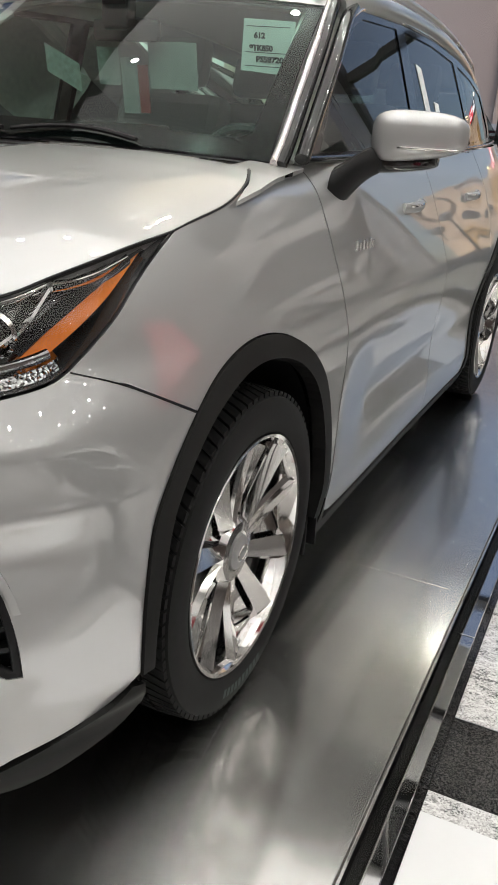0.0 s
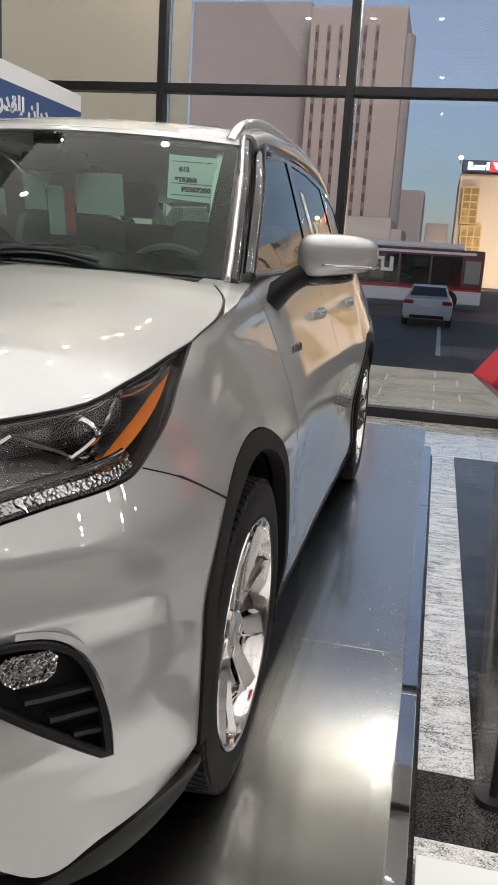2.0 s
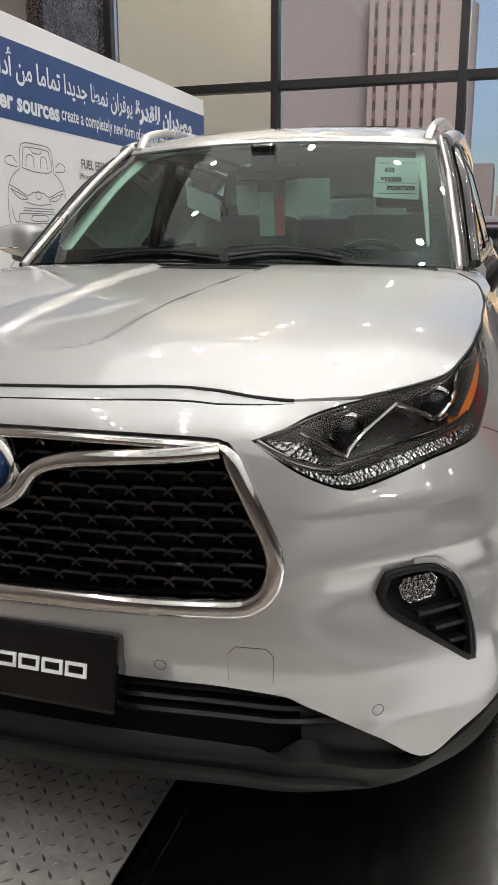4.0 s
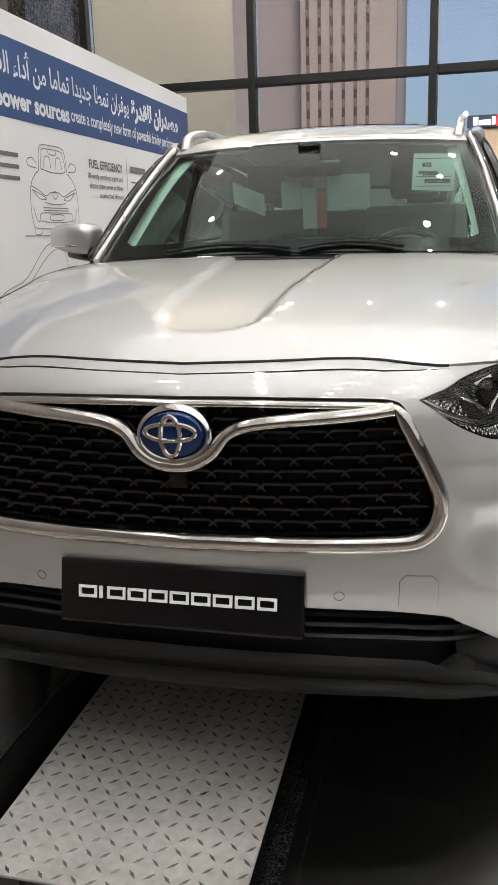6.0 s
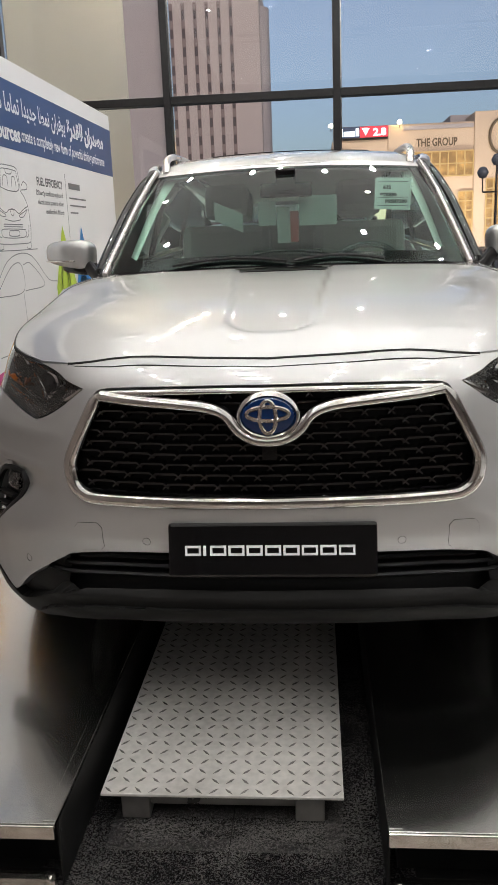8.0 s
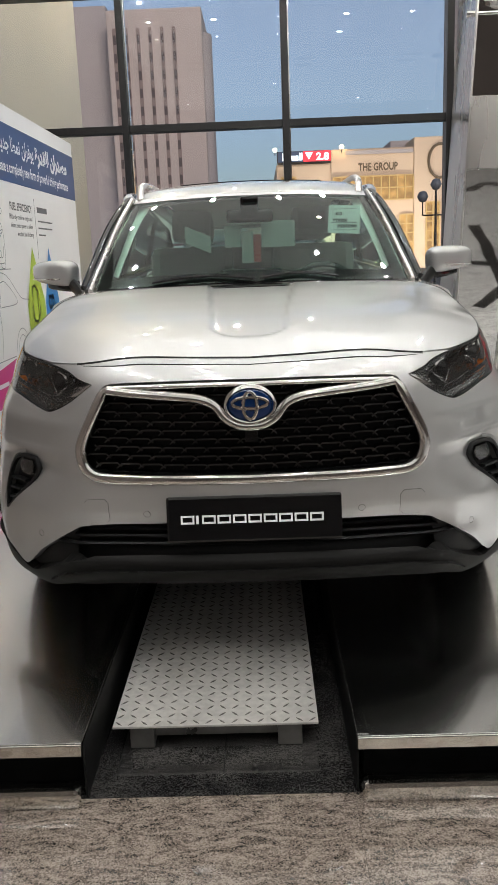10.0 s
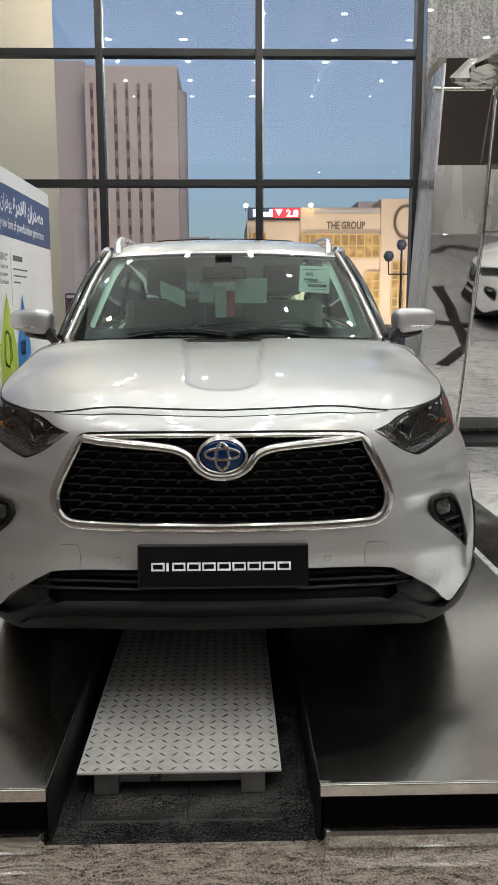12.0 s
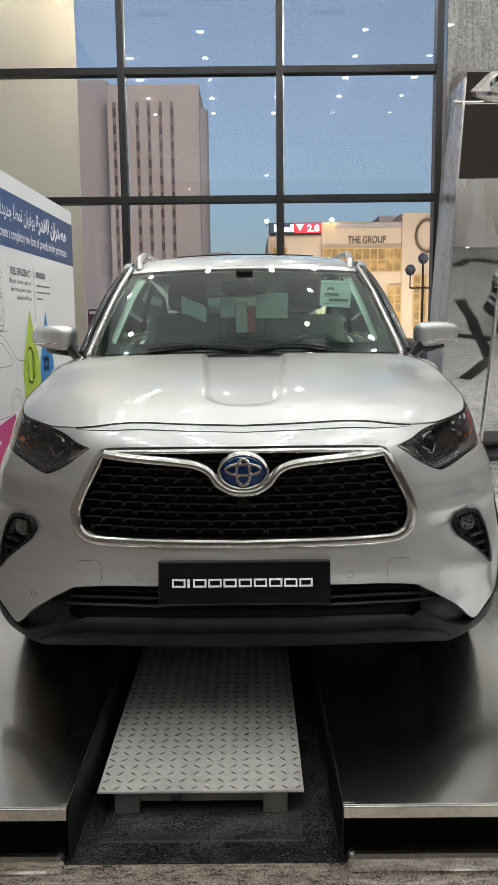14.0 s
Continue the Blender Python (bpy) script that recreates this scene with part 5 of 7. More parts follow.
panel("skid_lip", lambda s, z: body(s, z, -0.014), lip + mirrored(lip[1:-1]), CLADDING, car, step=0.03, thick=0.03, label="dark satin lip under the bumper")
for k, z in enumerate((0.560, 0.586, 0.612)):
    bm = bmesh.new()
    e = 0.66 - 0.05 * k
    pts = [body(s_x(-e + 2 * e * i / 40), z, 0.035) for i in range(41)]
    add_sweep(bm, pts, [(-0.02, -0.005), (0.012, -0.006), (0.018, 0.0), (0.012, 0.006), (-0.02, 0.005)])
    part("intake_slat", bm, BLACKP, car, smooth=True)

for sg in (1, -1):
    cor = [(sg * s_x(0.60), 0.42), (sg * s_x(0.80), 0.43), (sg * s_x(0.84), 0.49), (sg * s_x(0.78), 0.56), (sg * s_x(0.60), 0.62)]
    panel("corner_filler", lambda s, z: body(s, z, 0.034), cor, BLACKP, car, step=0.03, thick=0, label="black filler behind the bumper corner")

hood_half = [(x, body(s_x(x), gap_z(x)).y - 0.0005) for x in GAP_X] + [(p.x - 0.004, p.y + 0.005) for p in EDGE[:-4]] + curved([(0.840, 0.80), (0.838, 0.95), (0.815, 1.08), (0.757, 1.211)], 20) + \
    curved([(0.745, 1.216), (0.6, 1.235), (0.25, 1.25), (0.0, 1.25)], 12)
panel("hood", hood_fn, hood_half + mirrored(hood_half[1:-1]), PAINT, car, step=0.018, thick=0.02, label="silver hood with a sunk middle field", centre=(0, 0.8, 0.5))
bm = bmesh.new()
gap_q, gap_h = zip(*GAP_TOP)
add_sweep(bm, [body(q, float(np.interp(abs(q), gap_q, gap_h)) + 0.0012, 0.0005) for q in np.linspace(-s_x(0.60), s_x(0.60), 61)], round_prof(0.004, 0.004, 6))
part("hood_gap", bm, BLACKP, car, "dark gap along the hood's front edge", smooth=True)
for sg in (1, -1):
    bm = bmesh.new()
    rim_ = [(p.x - 0.002, p.y + 0.003) for p in EDGE[3:-4]] + curved([(0.843, 0.80), (0.841, 0.95), (0.818, 1.083), (0.760, 1.214)], 24)
    add_sweep(bm, [Vector((sg * x, y, hood_fn(x, y).z - 0.0005)) for x, y in rim_], round_prof(0.0027, 0.0024, 6))
    part("hood_gap", bm, BLACKP, car, "dark gap along the hood's edge", smooth=True)
shelf = [(0.846, 0.985), (0.821, 1.088), (0.763, 1.219), (0.70, 1.250), (0.68, 1.40), (0.76, 1.47), (0.80, 1.44), (0.835, 1.2), (0.852, 1.08)]
for sx in (1, -1):
    panel("fender_shelf", lambda x, y: hood_fn(x, y) - Vector((0, 0, 0.003)), [(sx * x, y) for x, y in shelf], PAINT, car, step=0.02, thick=0.01, label="silver fender top beside the hood", centre=(0, 0.8, 0.5))
bm = bmesh.new()
add_sweep(bm, [body(s_x(-0.60 + 1.2 * i / 30), gap_z(min(abs(-0.60 + 1.2 * i / 30), 0.44)) - 0.026, 0.016) for i in range(31)], [(-0.03, -0.02), (0.008, -0.02), (0.008, 0.01), (-0.03, 0.01)])
part("hood_seal", bm, BLACKP, car)
bm = bmesh.new()
for s in (-1, 1):
    add_box(bm, min(s * 0.3, s * 0.66), max(s * 0.3, s * 0.66), 0.62, 1.36, 0.6, 1.12)
add_box(bm, -0.60, 0.60, 0.28, 1.30, 0.5, 1.10)
part("engine_bay", bm, BLACKP, car, "black filling under the hood")

# fenders, doors, rear quarters, sills
DOOR_FRONT = [(1.505, 1.337), (1.465, 1.22), (1.44, 1.05), (1.432, 0.9), (1.428, 0.75), (1.422, 0.565)]
top_edge = [(0.745, 1.233), (0.95, 1.263), (1.2, 1.306), (1.375, 1.330), (1.43, 1.334)]
g = 0.004
fender = sides([(0.405 + g, 1.056 - g)] + [(y + 0.003, z + 0.004) for y, z in ((0.50, 1.022), (FS[0], FS[1] - 0.002))]) + sides(arc(FA, CLR, FS_ANG - 2, 4, 40)) + \
    [(s_y(y - 0.004), z) for y, z in curved(DOOR_FRONT, 20)[::-1]] + sides(top_edge[::-1]) + LAMP_REAR[::-1][1:]
both("front_fender", body, fender, PAINT, car, step=0.02, thick=0.015)
BELT = curve([(1.4, 1.337), (1.7, 1.345), (2.6, 1.366), (3.5, 1.392), (4.6, 1.43)], 0.05)
SILL = 0.425


def belt(y0, y1, n=14):
    return [(y0 + (y1 - y0) * i / (n - 1), float(BELT(y0 + (y1 - y0) * i / (n - 1))) - 0.006) for i in range(n)]


def shift(pts, dy):
    return [(y + dy, z) for y, z in pts]


B_LINE = [(2.585, 1.36), (2.575, 1.1), (2.56, 0.8), (2.54, 0.55), (2.50, SILL)]
R_LINE = [(3.55, 1.39), (3.56, 1.2), (3.50, 1.08), (3.40, 0.95)] + arc(RA, CLR, 142, 178, 12)[1:] + [(3.285, 0.50), (3.25, SILL)]
front_door = [(s_y(y + 0.004), z) for y, z in curved(DOOR_FRONT, 20)] + sides([(1.43, SILL + 0.02), (1.5, SILL)]) + sides(shift(curved(B_LINE, 16)[::-1], -0.003)) + sides(belt(1.51, 2.58)[::-1])[1:-1]
door_l, door_r = both("front_door", body, front_door, PAINT, car, step=0.025, thick=0.02)
rear_door = sides(shift(curved(B_LINE, 16), 0.003)) + sides([(2.9, SILL)]) + sides(R_LINE[::-1]) + sides(belt(2.59, 3.545)[::-1])[1:-1]
rdoor_l, rdoor_r = both("rear_door", body, rear_door, PAINT, car, step=0.03, thick=0.02)
quarter = sides(shift(R_LINE, 0.006)[:5]) + sides(arc(RA, CLR, 140, 2, 40)) + sides([(4.40, 0.55), (4.6, 0.55)]) + [(s_y(4.85), 0.55), (s_y(4.85), 1.40)] + sides(belt(3.56, 4.7)[::-1])
both("rear_quarter", body, quarter, PAINT, car, step=0.035, thick=0.015)
sill = sides([(1.40, 0.50), (1.43, SILL - 0.006), (2.5, SILL - 0.006), (3.26, SILL - 0.006), (3.30, 0.50), (3.31, 0.37), (1.39, 0.37)])
both("sill", lambda s, z: body(s, z, -0.006), sill, CLADDING, car, step=0.03, thick=0.05, label="dark plastic sill")
for cy, a0, a1 in ((FA, 181.5, -12), (RA, 196, -14)):
    ring_loop = sides(arc(cy, CLR - 0.002, a0, a1, 50, 0.036 if cy < 2 else 0.0)) + sides(arc(cy, CLI, a1, a0, 44, 0.014 if cy < 2 else 0.0))
    both("arch_cladding", lambda s, z: body(s, z, -0.006), ring_loop, CLADDING, car, step=0.018, thick=0.035, label="dark plastic wheel arch trim")
    for sx in (-1, 1):
        bm = bmesh.new()
        n = 36
        prev = None
        for i in range(n):
            a = radians((184 if cy < 2 else 210) - (214 if cy < 2 else 240) * i / (n - 1))
            y, z = cy + 0.432 * math.cos(a), HZ + 0.432 * math.sin(a)
            a1_, b1_ = bm.verts.new((sx * 0.925, y, z)), bm.verts.new((sx * 0.62, y, z))
            if prev:
                bm.faces.new((prev[0], prev[1], b1_, a1_))
            prev = (a1_, b1_)
        n2 = [bm.verts.new((sx * 0.62, cy + 0.45 * math.cos(radians(210 - 240 * i / 23)), HZ + 0.45 * math.sin(radians(210 - 240 * i / 23)))) for i in range(24)]
        bm.faces.new(n2)
        part("wheel_liner", bm, BLACKP, car, "black wheel housing", smooth=True)
bm = bmesh.new()
for sx in (-1, 1):
    bm2 = bmesh.new()
    add_box(bm2, min(sx * 0.70, sx * 0.925), max(sx * 0.70, sx * 0.925), 1.365, 1.378, 0.33, 0.86, bevel=0.004)
    part("mud_flap", bm2, BLACKP, car, "black mud flap")
bm.free()
part("underbody", box_bm(-0.62, 0.62, 0.25, 4.7, 0.38, 0.62, bevel=0.03), BLACKP, car, "dark underbody")
bm = bmesh.new()
add_box(bm, -0.76, 0.76, 1.50, 3.2, 0.42, 1.20)
add_box(bm, -0.60, 0.60, 3.2, 4.6, 0.45, 1.25)
part("cabin_tub", bm, CABIN, car, "dark cabin floor and door linings")

# rear end
rear_loop = [(s_y(4.85) + 0.005, 0.55), (ARC[-1], 0.55), (ARC[-1], 1.40), (s_y(4.85) + 0.005, 1.40)]
both("tailgate", body, rear_loop, PAINT, car, step=0.06, thick=0.02)

# greenhouse
def glass_side(y, z, deep=0.0):
    x = 0.803 - 0.29 * (z - 1.345) - 0.05 * (z - 1.345) ** 2 - 0.055 * max(0.0, y - 3.3) ** 2 - 0.01 * max(0.0, 2.2 - y)
    return Vector((x - deep, y, z))


ROOFZ = curve([(1.75, 1.74), (1.88, 1.784), (2.0, 1.824), (2.15, 1.854), (2.35, 1.879), (2.6, 1.892), (3.0, 1.897), (3.5, 1.884), (4.1, 1.838), (4.6, 1.765), (4.9, 1.70)], 0.04)


def roof_fn(x, y):
    yy = y + 0.115 * (x / 0.62) ** 2 * max(0.0, 1 - (y - 1.88) / 1.0)
    u = abs(x) / 0.64
    return Vector((x, yy, float(ROOFZ(y)) - 0.028 * u ** 2 - 0.055 * max(0.0, u - 0.85) ** 2 * 20))


roof_half = [(0.0, 1.885), (0.3, 1.885), (0.618, 1.885), (0.645, 2.2), (0.640, 3.2), (0.61, 4.0), (0.54, 4.75), (0.0, 4.78)]
panel("roof", roof_fn, roof_half + mirrored(roof_half[1:-1]), PAINT, car, step=0.05, thick=0.03, label="silver roof with a dark glass sunroof", centre=(0, 3, 1))
sun_half = [(0.0, 2.42), (0.40, 2.42), (0.42, 2.48), (0.42, 3.2), (0.0, 3.22)]
panel("sunroof", lambda x, y: roof_fn(x, y) + Vector((0, 0, 0.006)), sun_half + mirrored(sun_half[1:-1]), GLOSSBLACK, car, step=0.08, thick=0.01, label="dark glass sunroof", centre=(0, 3, 1))


def screen(u, v, deep=0.0):
    w = 0.735 + (0.608 - 0.735) * v
    x = u * w
    y = 1.275 + (1.882 - 1.275) * v + 0.115 * u * u
    z = 1.352 + (1.778 - 1.352) * v - 0.016 * u * u + 0.022 * math.sin(math.pi * min(max(v, 0), 1))
    return Vector((x, y + deep * 0.55, z - deep * 0.83))


def unit(fn, deep=0.0):
    return lambda a, b: fn(a / 0.66, b / 0.78, deep)


sq = [(-0.655, 0.0), (0.655, 0.0), (0.655, 0.758), (-0.655, 0.758)]
ws = panel("windscreen", unit(screen), sq, CARPANE, car, step=0.06, thick=0, label="windscreen glass with a pinned sheet behind", centre=(0, 2.6, 1.0))
ws.visible_shadow = False
band_out = [(-0.66, -0.01), (0.66, -0.01), (0.66, 0.757), (-0.66, 0.757)]
band_in = [(-0.60, 0.10), (-0.57, 0.075), (0.57, 0.075), (0.60, 0.10), (0.612, 0.715), (0.595, 0.738), (-0.595, 0.738), (-0.612, 0.715)]
panel("screen_border", unit(screen, 0.004), band_out, GLOSSBLACK, car, holes=(band_in,), step=0.04, thick=0, label="black printed glass border", centre=(0, 2.6, 1.0))

panel("roof_header", unit(screen, -0.003), [(-0.66, 0.757), (0.66, 0.757), (0.66, 0.80), (-0.66, 0.80)], PAINT, car, step=0.03, thick=0.012, label="silver roof edge over the windscreen", centre=(0, 2.6, 1.0))

FRONT_GLASS = [(1.565, 1.362), (1.66, 1.45), (1.85, 1.60), (2.02, 1.705), (2.12, 1.738), (2.50, 1.758), (2.525, 1.385)]
REAR_GLASS = [(2.625, 1.388), (2.605, 1.762), (3.0, 1.760), (3.38, 1.735), (3.52, 1.412)]
QUARTER_GLASS = [(3.60, 1.416), (3.46, 1.728), (3.8, 1.695), (4.12, 1.645), (4.32, 1.50), (4.30, 1.455)]
surround = [(1.455, 1.342), (1.50, 1.372), (1.70, 1.535), (1.93, 1.702), (2.08, 1.768), (2.6, 1.788), (3.0, 1.786), (3.5, 1.755), (4.1, 1.685), (4.42, 1.55), (4.46, 1.44), (3.5, 1.395), (2.6, 1.369), (1.9, 1.352)]
for glass, nm, lab in ((FRONT_GLASS, "front_window", "tinted front door glass"), (REAR_GLASS, "rear_window", "tinted rear door glass with paper stickers"), (QUARTER_GLASS, "quarter_window", "tinted quarter glass")):
    for o in both(nm, lambda y, z: glass_side(y, z, 0.004), glass, TINTPANE, car, step=0.06, thick=0, label=lab):
        o.visible_shadow = False
both("window_surround", glass_side, surround, GLOSSBLACK, car, holes=(FRONT_GLASS, REAR_GLASS, QUARTER_GLASS), step=0.03, thick=0.012, label="gloss black window surround")


def sweep_part(name, pts, prof, mat, label="", up=Vector((0, 0, 1)), n=30):
    for sx in (1, -1):
        bm = bmesh.new()
        add_sweep(bm, [Vector((sx * p[0], p[1], p[2])) for p in spline(pts, n)], prof if sx > 0 else [(-a, b) for a, b in reversed(prof)], up=up)
        bmesh.ops.recalc_face_normals(bm, faces=bm.faces)
        part(name, bm, mat, car, label, smooth=True, angle=50)


sweep_part("cant_rail", [(0.635, 2.00, 1.758), (0.655, 2.2, 1.793), (0.648, 2.8, 1.815), (0.642, 3.4, 1.798), (0.61, 4.0, 1.745), (0.57, 4.45, 1.66), (0.55, 4.62, 1.58)], round_prof(0.035, 0.034, 12), PAINT, "silver roof side rail")
sweep_part("a_pillar", [(0.764, 1.375, 1.325), (0.752, 1.45, 1.378), (0.722, 1.60, 1.490), (0.686, 1.78, 1.620), (0.650, 1.93, 1.722), (0.632, 2.02, 1.772), (0.630, 2.12, 1.80)], round_prof(0.017, 0.018, 12), GLOSSBLACK, "gloss black windscreen pillar")
sweep_part("pillar_strip", [(0.752, 1.365, 1.332), (0.740, 1.44, 1.386), (0.710, 1.59, 1.498), (0.674, 1.77, 1.628), (0.638, 1.92, 1.730), (0.622, 2.00, 1.776)], round_prof(0.010, 0.014, 10), SATIN, "slim silver strip along the windscreen")
sweep_part("pillar_trim", [(0.794, 1.44, 1.345), (0.772, 1.56, 1.440), (0.735, 1.76, 1.590), (0.690, 1.95, 1.712), (0.668, 2.06, 1.760)], round_prof(0.020, 0.016, 12), GLOSSBLACK, "gloss black pillar trim")
sweep_part("belt_trim", [(0.797, 1.45, 1.345), (0.806, 2.0, 1.357), (0.806, 2.6, 1.371), (0.80, 3.2, 1.386), (0.77, 4.0, 1.415), (0.73, 4.4, 1.435)], round_prof(0.008, 0.008, 8), GLOSSBLACK, "black belt line trim")
sweep_part("drip_trim", [(0.690, 1.98, 1.722), (0.672, 2.2, 1.778), (0.668, 2.7, 1.790), (0.660, 3.3, 1.780), (0.63, 3.9, 1.728), (0.60, 4.35, 1.63)], round_prof(0.006, 0.007, 8), CHROME, "thin chrome window line")
sweep_part("roof_rail", [(0.575, 2.00, 1.768), (0.580, 2.03, 1.795), (0.590, 2.12, 1.838), (0.596, 2.4, 1.880), (0.594, 3.0, 1.892), (0.586, 3.5, 1.882), (0.57, 4.0, 1.846), (0.558, 4.3, 1.812), (0.552, 4.42, 1.775)], round_prof(0.019, 0.016, 10), SATIN, "silver roof rail", n=40)
bm = bmesh.new()
back = [(0.0, 4.80, 1.70), (0.53, 4.76, 1.68), (0.72, 4.80, 1.42), (0.0, 4.92, 1.40)]
f = [bm.verts.new(p) for p in back + [(-0.72, 4.80, 1.42), (-0.53, 4.76, 1.68)]]
bm.faces.new((f[0], f[1], f[2], f[3]))
bm.faces.new((f[0], f[3], f[4], f[5]))
rg = part("tailgate_window", bm, TINTPANE, car)
rg.visible_shadow = False

# cowl and wipers
bm = bmesh.new()
cow = [screen(-1 + 2 * i / 30, -0.02, 0.012) for i in range(31)]
add_sweep(bm, cow, [(-0.05, -0.03), (0.05, -0.03), (0.05, 0.0), (-0.05, 0.004)])
part("cowl", bm, BLACKP, car, "black cowl under the windscreen")
for a, b in ((-0.62, 0.02), (0.06, 0.55)):
    bm = bmesh.new()
    pts = [screen(a + (b - a) * i / 20, 0.012 + 0.035 * math.sin(math.pi * i / 20), -0.012) for i in range(21)]
    add_sweep(bm, pts, round_prof(0.007, 0.006, 6))
    part("wiper", bm, BLACKP, car, "black wiper", smooth=True)

# grille
def grille_back(s, z):
    return body(s, z, 0.045)


panel("grille_back", lambda s, z: body(s, z, 0.060), grille_loop, BLACKP, car, step=0.04, thick=0, label="black grille backing")
shrunk = np.array(grille_loop)
cc = np.array((0.0, 0.925))
bmg = bmesh.new()
rows, cols = 11, 15
poly = [np.array(grille_loop)]
for r in range(rows):
    for c in range(-cols, cols + 1):
        cs, cz = (c + 0.5 * (r % 2)) * 0.072, 0.785 + r * 0.0275
        w, h, t = 0.045, 0.0135, 0.0035
        k = [(-w, 0), (-w * 0.62, h), (w * 0.62, h), (w, 0), (w * 0.62, -h), (-w * 0.62, -h)]
        if not inside(np.array([cs]), np.array([cz]), poly)[0] or abs(cs) > 0.60:
            continue
        bow = 0.012 * (abs(cs) / 0.5) ** 2
        for (a, b), (a2, b2) in zip(k[0:4], k[1:4]):
            p, q = (cs + a, cz + b + bow), (cs + a2, cz + b2 + bow)
            if not inside(np.array([p[0], q[0]]), np.array([p[1], q[1]]), poly).all():
                continue
            f0, f1 = body(*p, 0.022), body(*q, 0.022)
            g0, g1 = body(*p, 0.055), body(*q, 0.055)
            up = Vector((0, 0, 0.003))
            vs = [bmg.verts.new(x) for x in (f0 - up, f1 - up, f1 + up, f0 + up, g0 - up, g1 - up, g1 + up, g0 + up)]
            for ff in ((0, 1, 2, 3), (3, 2, 6, 7), (1, 0, 4, 5), (0, 3, 7, 4), (2, 1, 5, 6)):
                bmg.faces.new([vs[i] for i in ff])
tagged(part("grille_mesh", bmg, GLOSSBLACK, car, "gloss black honeycomb grille"), kind="stuff")


def ribbon(name, pts, deep, w, mat, label="", closed=True, prof=None):
    """A raised moulding along points in arc length and height."""
    bm = bmesh.new()
    add_sweep(bm, [body(s, z, deep) for s, z in pts], prof or [(-0.014, -w), (0.008, -w), (0.014, -w * 0.5), (0.016, 0), (0.014, w * 0.5), (0.008, w), (-0.014, w)], closed=closed, up=Vector((0, -1, 0.0)))
    bmesh.ops.recalc_face_normals(bm, faces=bm.faces)
    return part(name, bm, mat, car, label, smooth=True, angle=60)


def tube(name, pts, w, h, mat, label="", n=60, closed=False):
    """A flat moulding lying on the front skin: w across, h proud."""
    bm = bmesh.new()
    P = [np.array(p) for p in pts]
    k = len(P)
    rings = []
    for i in range(k):
        a, b = P[(i - 1) % k if closed else max(i - 1, 0)], P[(i + 1) % k if closed else min(i + 1, k - 1)]
        t = (b - a) / max(np.linalg.norm(b - a), 1e-9)
        nrm = np.array((-t[1], t[0]))
        ring = []
        for j, (off, dp) in enumerate(((-1, 0.012), (-0.9, -h * 0.6), (-0.45, -h), (0.45, -h), (0.9, -h * 0.6), (1, 0.012))):
            q = P[i] + nrm * off * (w(P[i]) if callable(w) else w)
            ring.append(bm.verts.new(body(q[0], q[1], dp)))
        rings.append(ring)
    for i in range(k if closed else k - 1):
        a, b = rings[i], rings[(i + 1) % k]
        for j in range(5):
            bm.faces.new((a[j], a[j + 1], b[j + 1], b[j]))
    bmesh.ops.recalc_face_normals(bm, faces=bm.faces)
    return part(name, bm, mat, car, label, smooth=True, angle=70)


def scaled(loop, k):
    """A loop drawn in towards its middle by about k metres."""
    L = np.array(loop)
    a, b = np.roll(L, 1, axis=0), np.roll(L, -1, axis=0)
    t = b - a
    t /= np.maximum(np.linalg.norm(t, axis=1, keepdims=True), 1e-9)
    nrm = np.stack((-t[:, 1], t[:, 0]), 1)
    area = 0.5 * np.sum(L[:, 0] * np.roll(L[:, 1], -1) - np.roll(L[:, 0], -1) * L[:, 1])
    return [tuple(p) for p in L + nrm * k * (1 if area > 0 else -1)]


dense = [tuple(p) for p in resample(grille_loop, 0.012)]
tube("grille_surround", scaled(dense, 0.014), lambda q: 0.0075 + 0.0095 * (1 - smooth(1.05, 1.08, q[1])), 0.010, CHROME, "chrome grille surround", closed=True)
wing = curved([(s_x(0.455), 1.072), (s_x(0.38), 1.062), (s_x(0.24), 1.050), (s_x(0.16), 1.040), (s_x(0.112), 1.020), (s_x(0.080), 0.980), (s_x(0.040), 0.957), (0.0, 0.952)], 44)
tube("grille_wing", wing + mirrored(wing[:-1]), 0.0150, 0.018, CHROME, "chrome wing moulding round the emblem")
ring_pts = [(0.075 * math.cos(a * math.pi / 24), 1.022 + 0.054 * math.sin(a * math.pi / 24)) for a in range(48)]
tube("emblem_ring", ring_pts, 0.008, 0.022, CHROME, "chrome emblem ring", closed=True)
bm = bmesh.new()
add_revolve(bm, [(1.0, 0.01), (0.96, -0.012), (0.5, -0.017), (0.001, -0.018)], (0, 0, 0), "y", 40)
bmesh.ops.transform(bm, matrix=Matrix.Translation((0, -0.030, 1.022)) @ Matrix.Diagonal((0.069, 1, 0.048, 1)), verts=bm.verts)
emblem = part("emblem", bm, EMBLEMBLUE, car, "blue oval emblem with plain silver rings", smooth=True)
for rx, rz, cz in ((0.021, 0.042, 1.022), (0.054, 0.018, 1.030)):
    bm = bmesh.new()
    add_sweep(bm, [(rx * math.cos(a * math.pi / 20), -0.049, cz + rz * math.sin(a * math.pi / 20)) for a in range(40)], round_prof(0.0055, 0.004, 6), closed=True, up=Vector((0, 1, 0)))
    part("ring", bm, CHROME, emblem, smooth=True)
panel("radar_cover", lambda s, z: body(s, z, 0.012), [(-s_x(0.02), 0.90), (s_x(0.02), 0.90), (s_x(0.02), 0.935), (-s_x(0.02), 0.935)], GLOSSBLACK, car, step=0.02, thick=0.03, label="small black camera square in the grille")

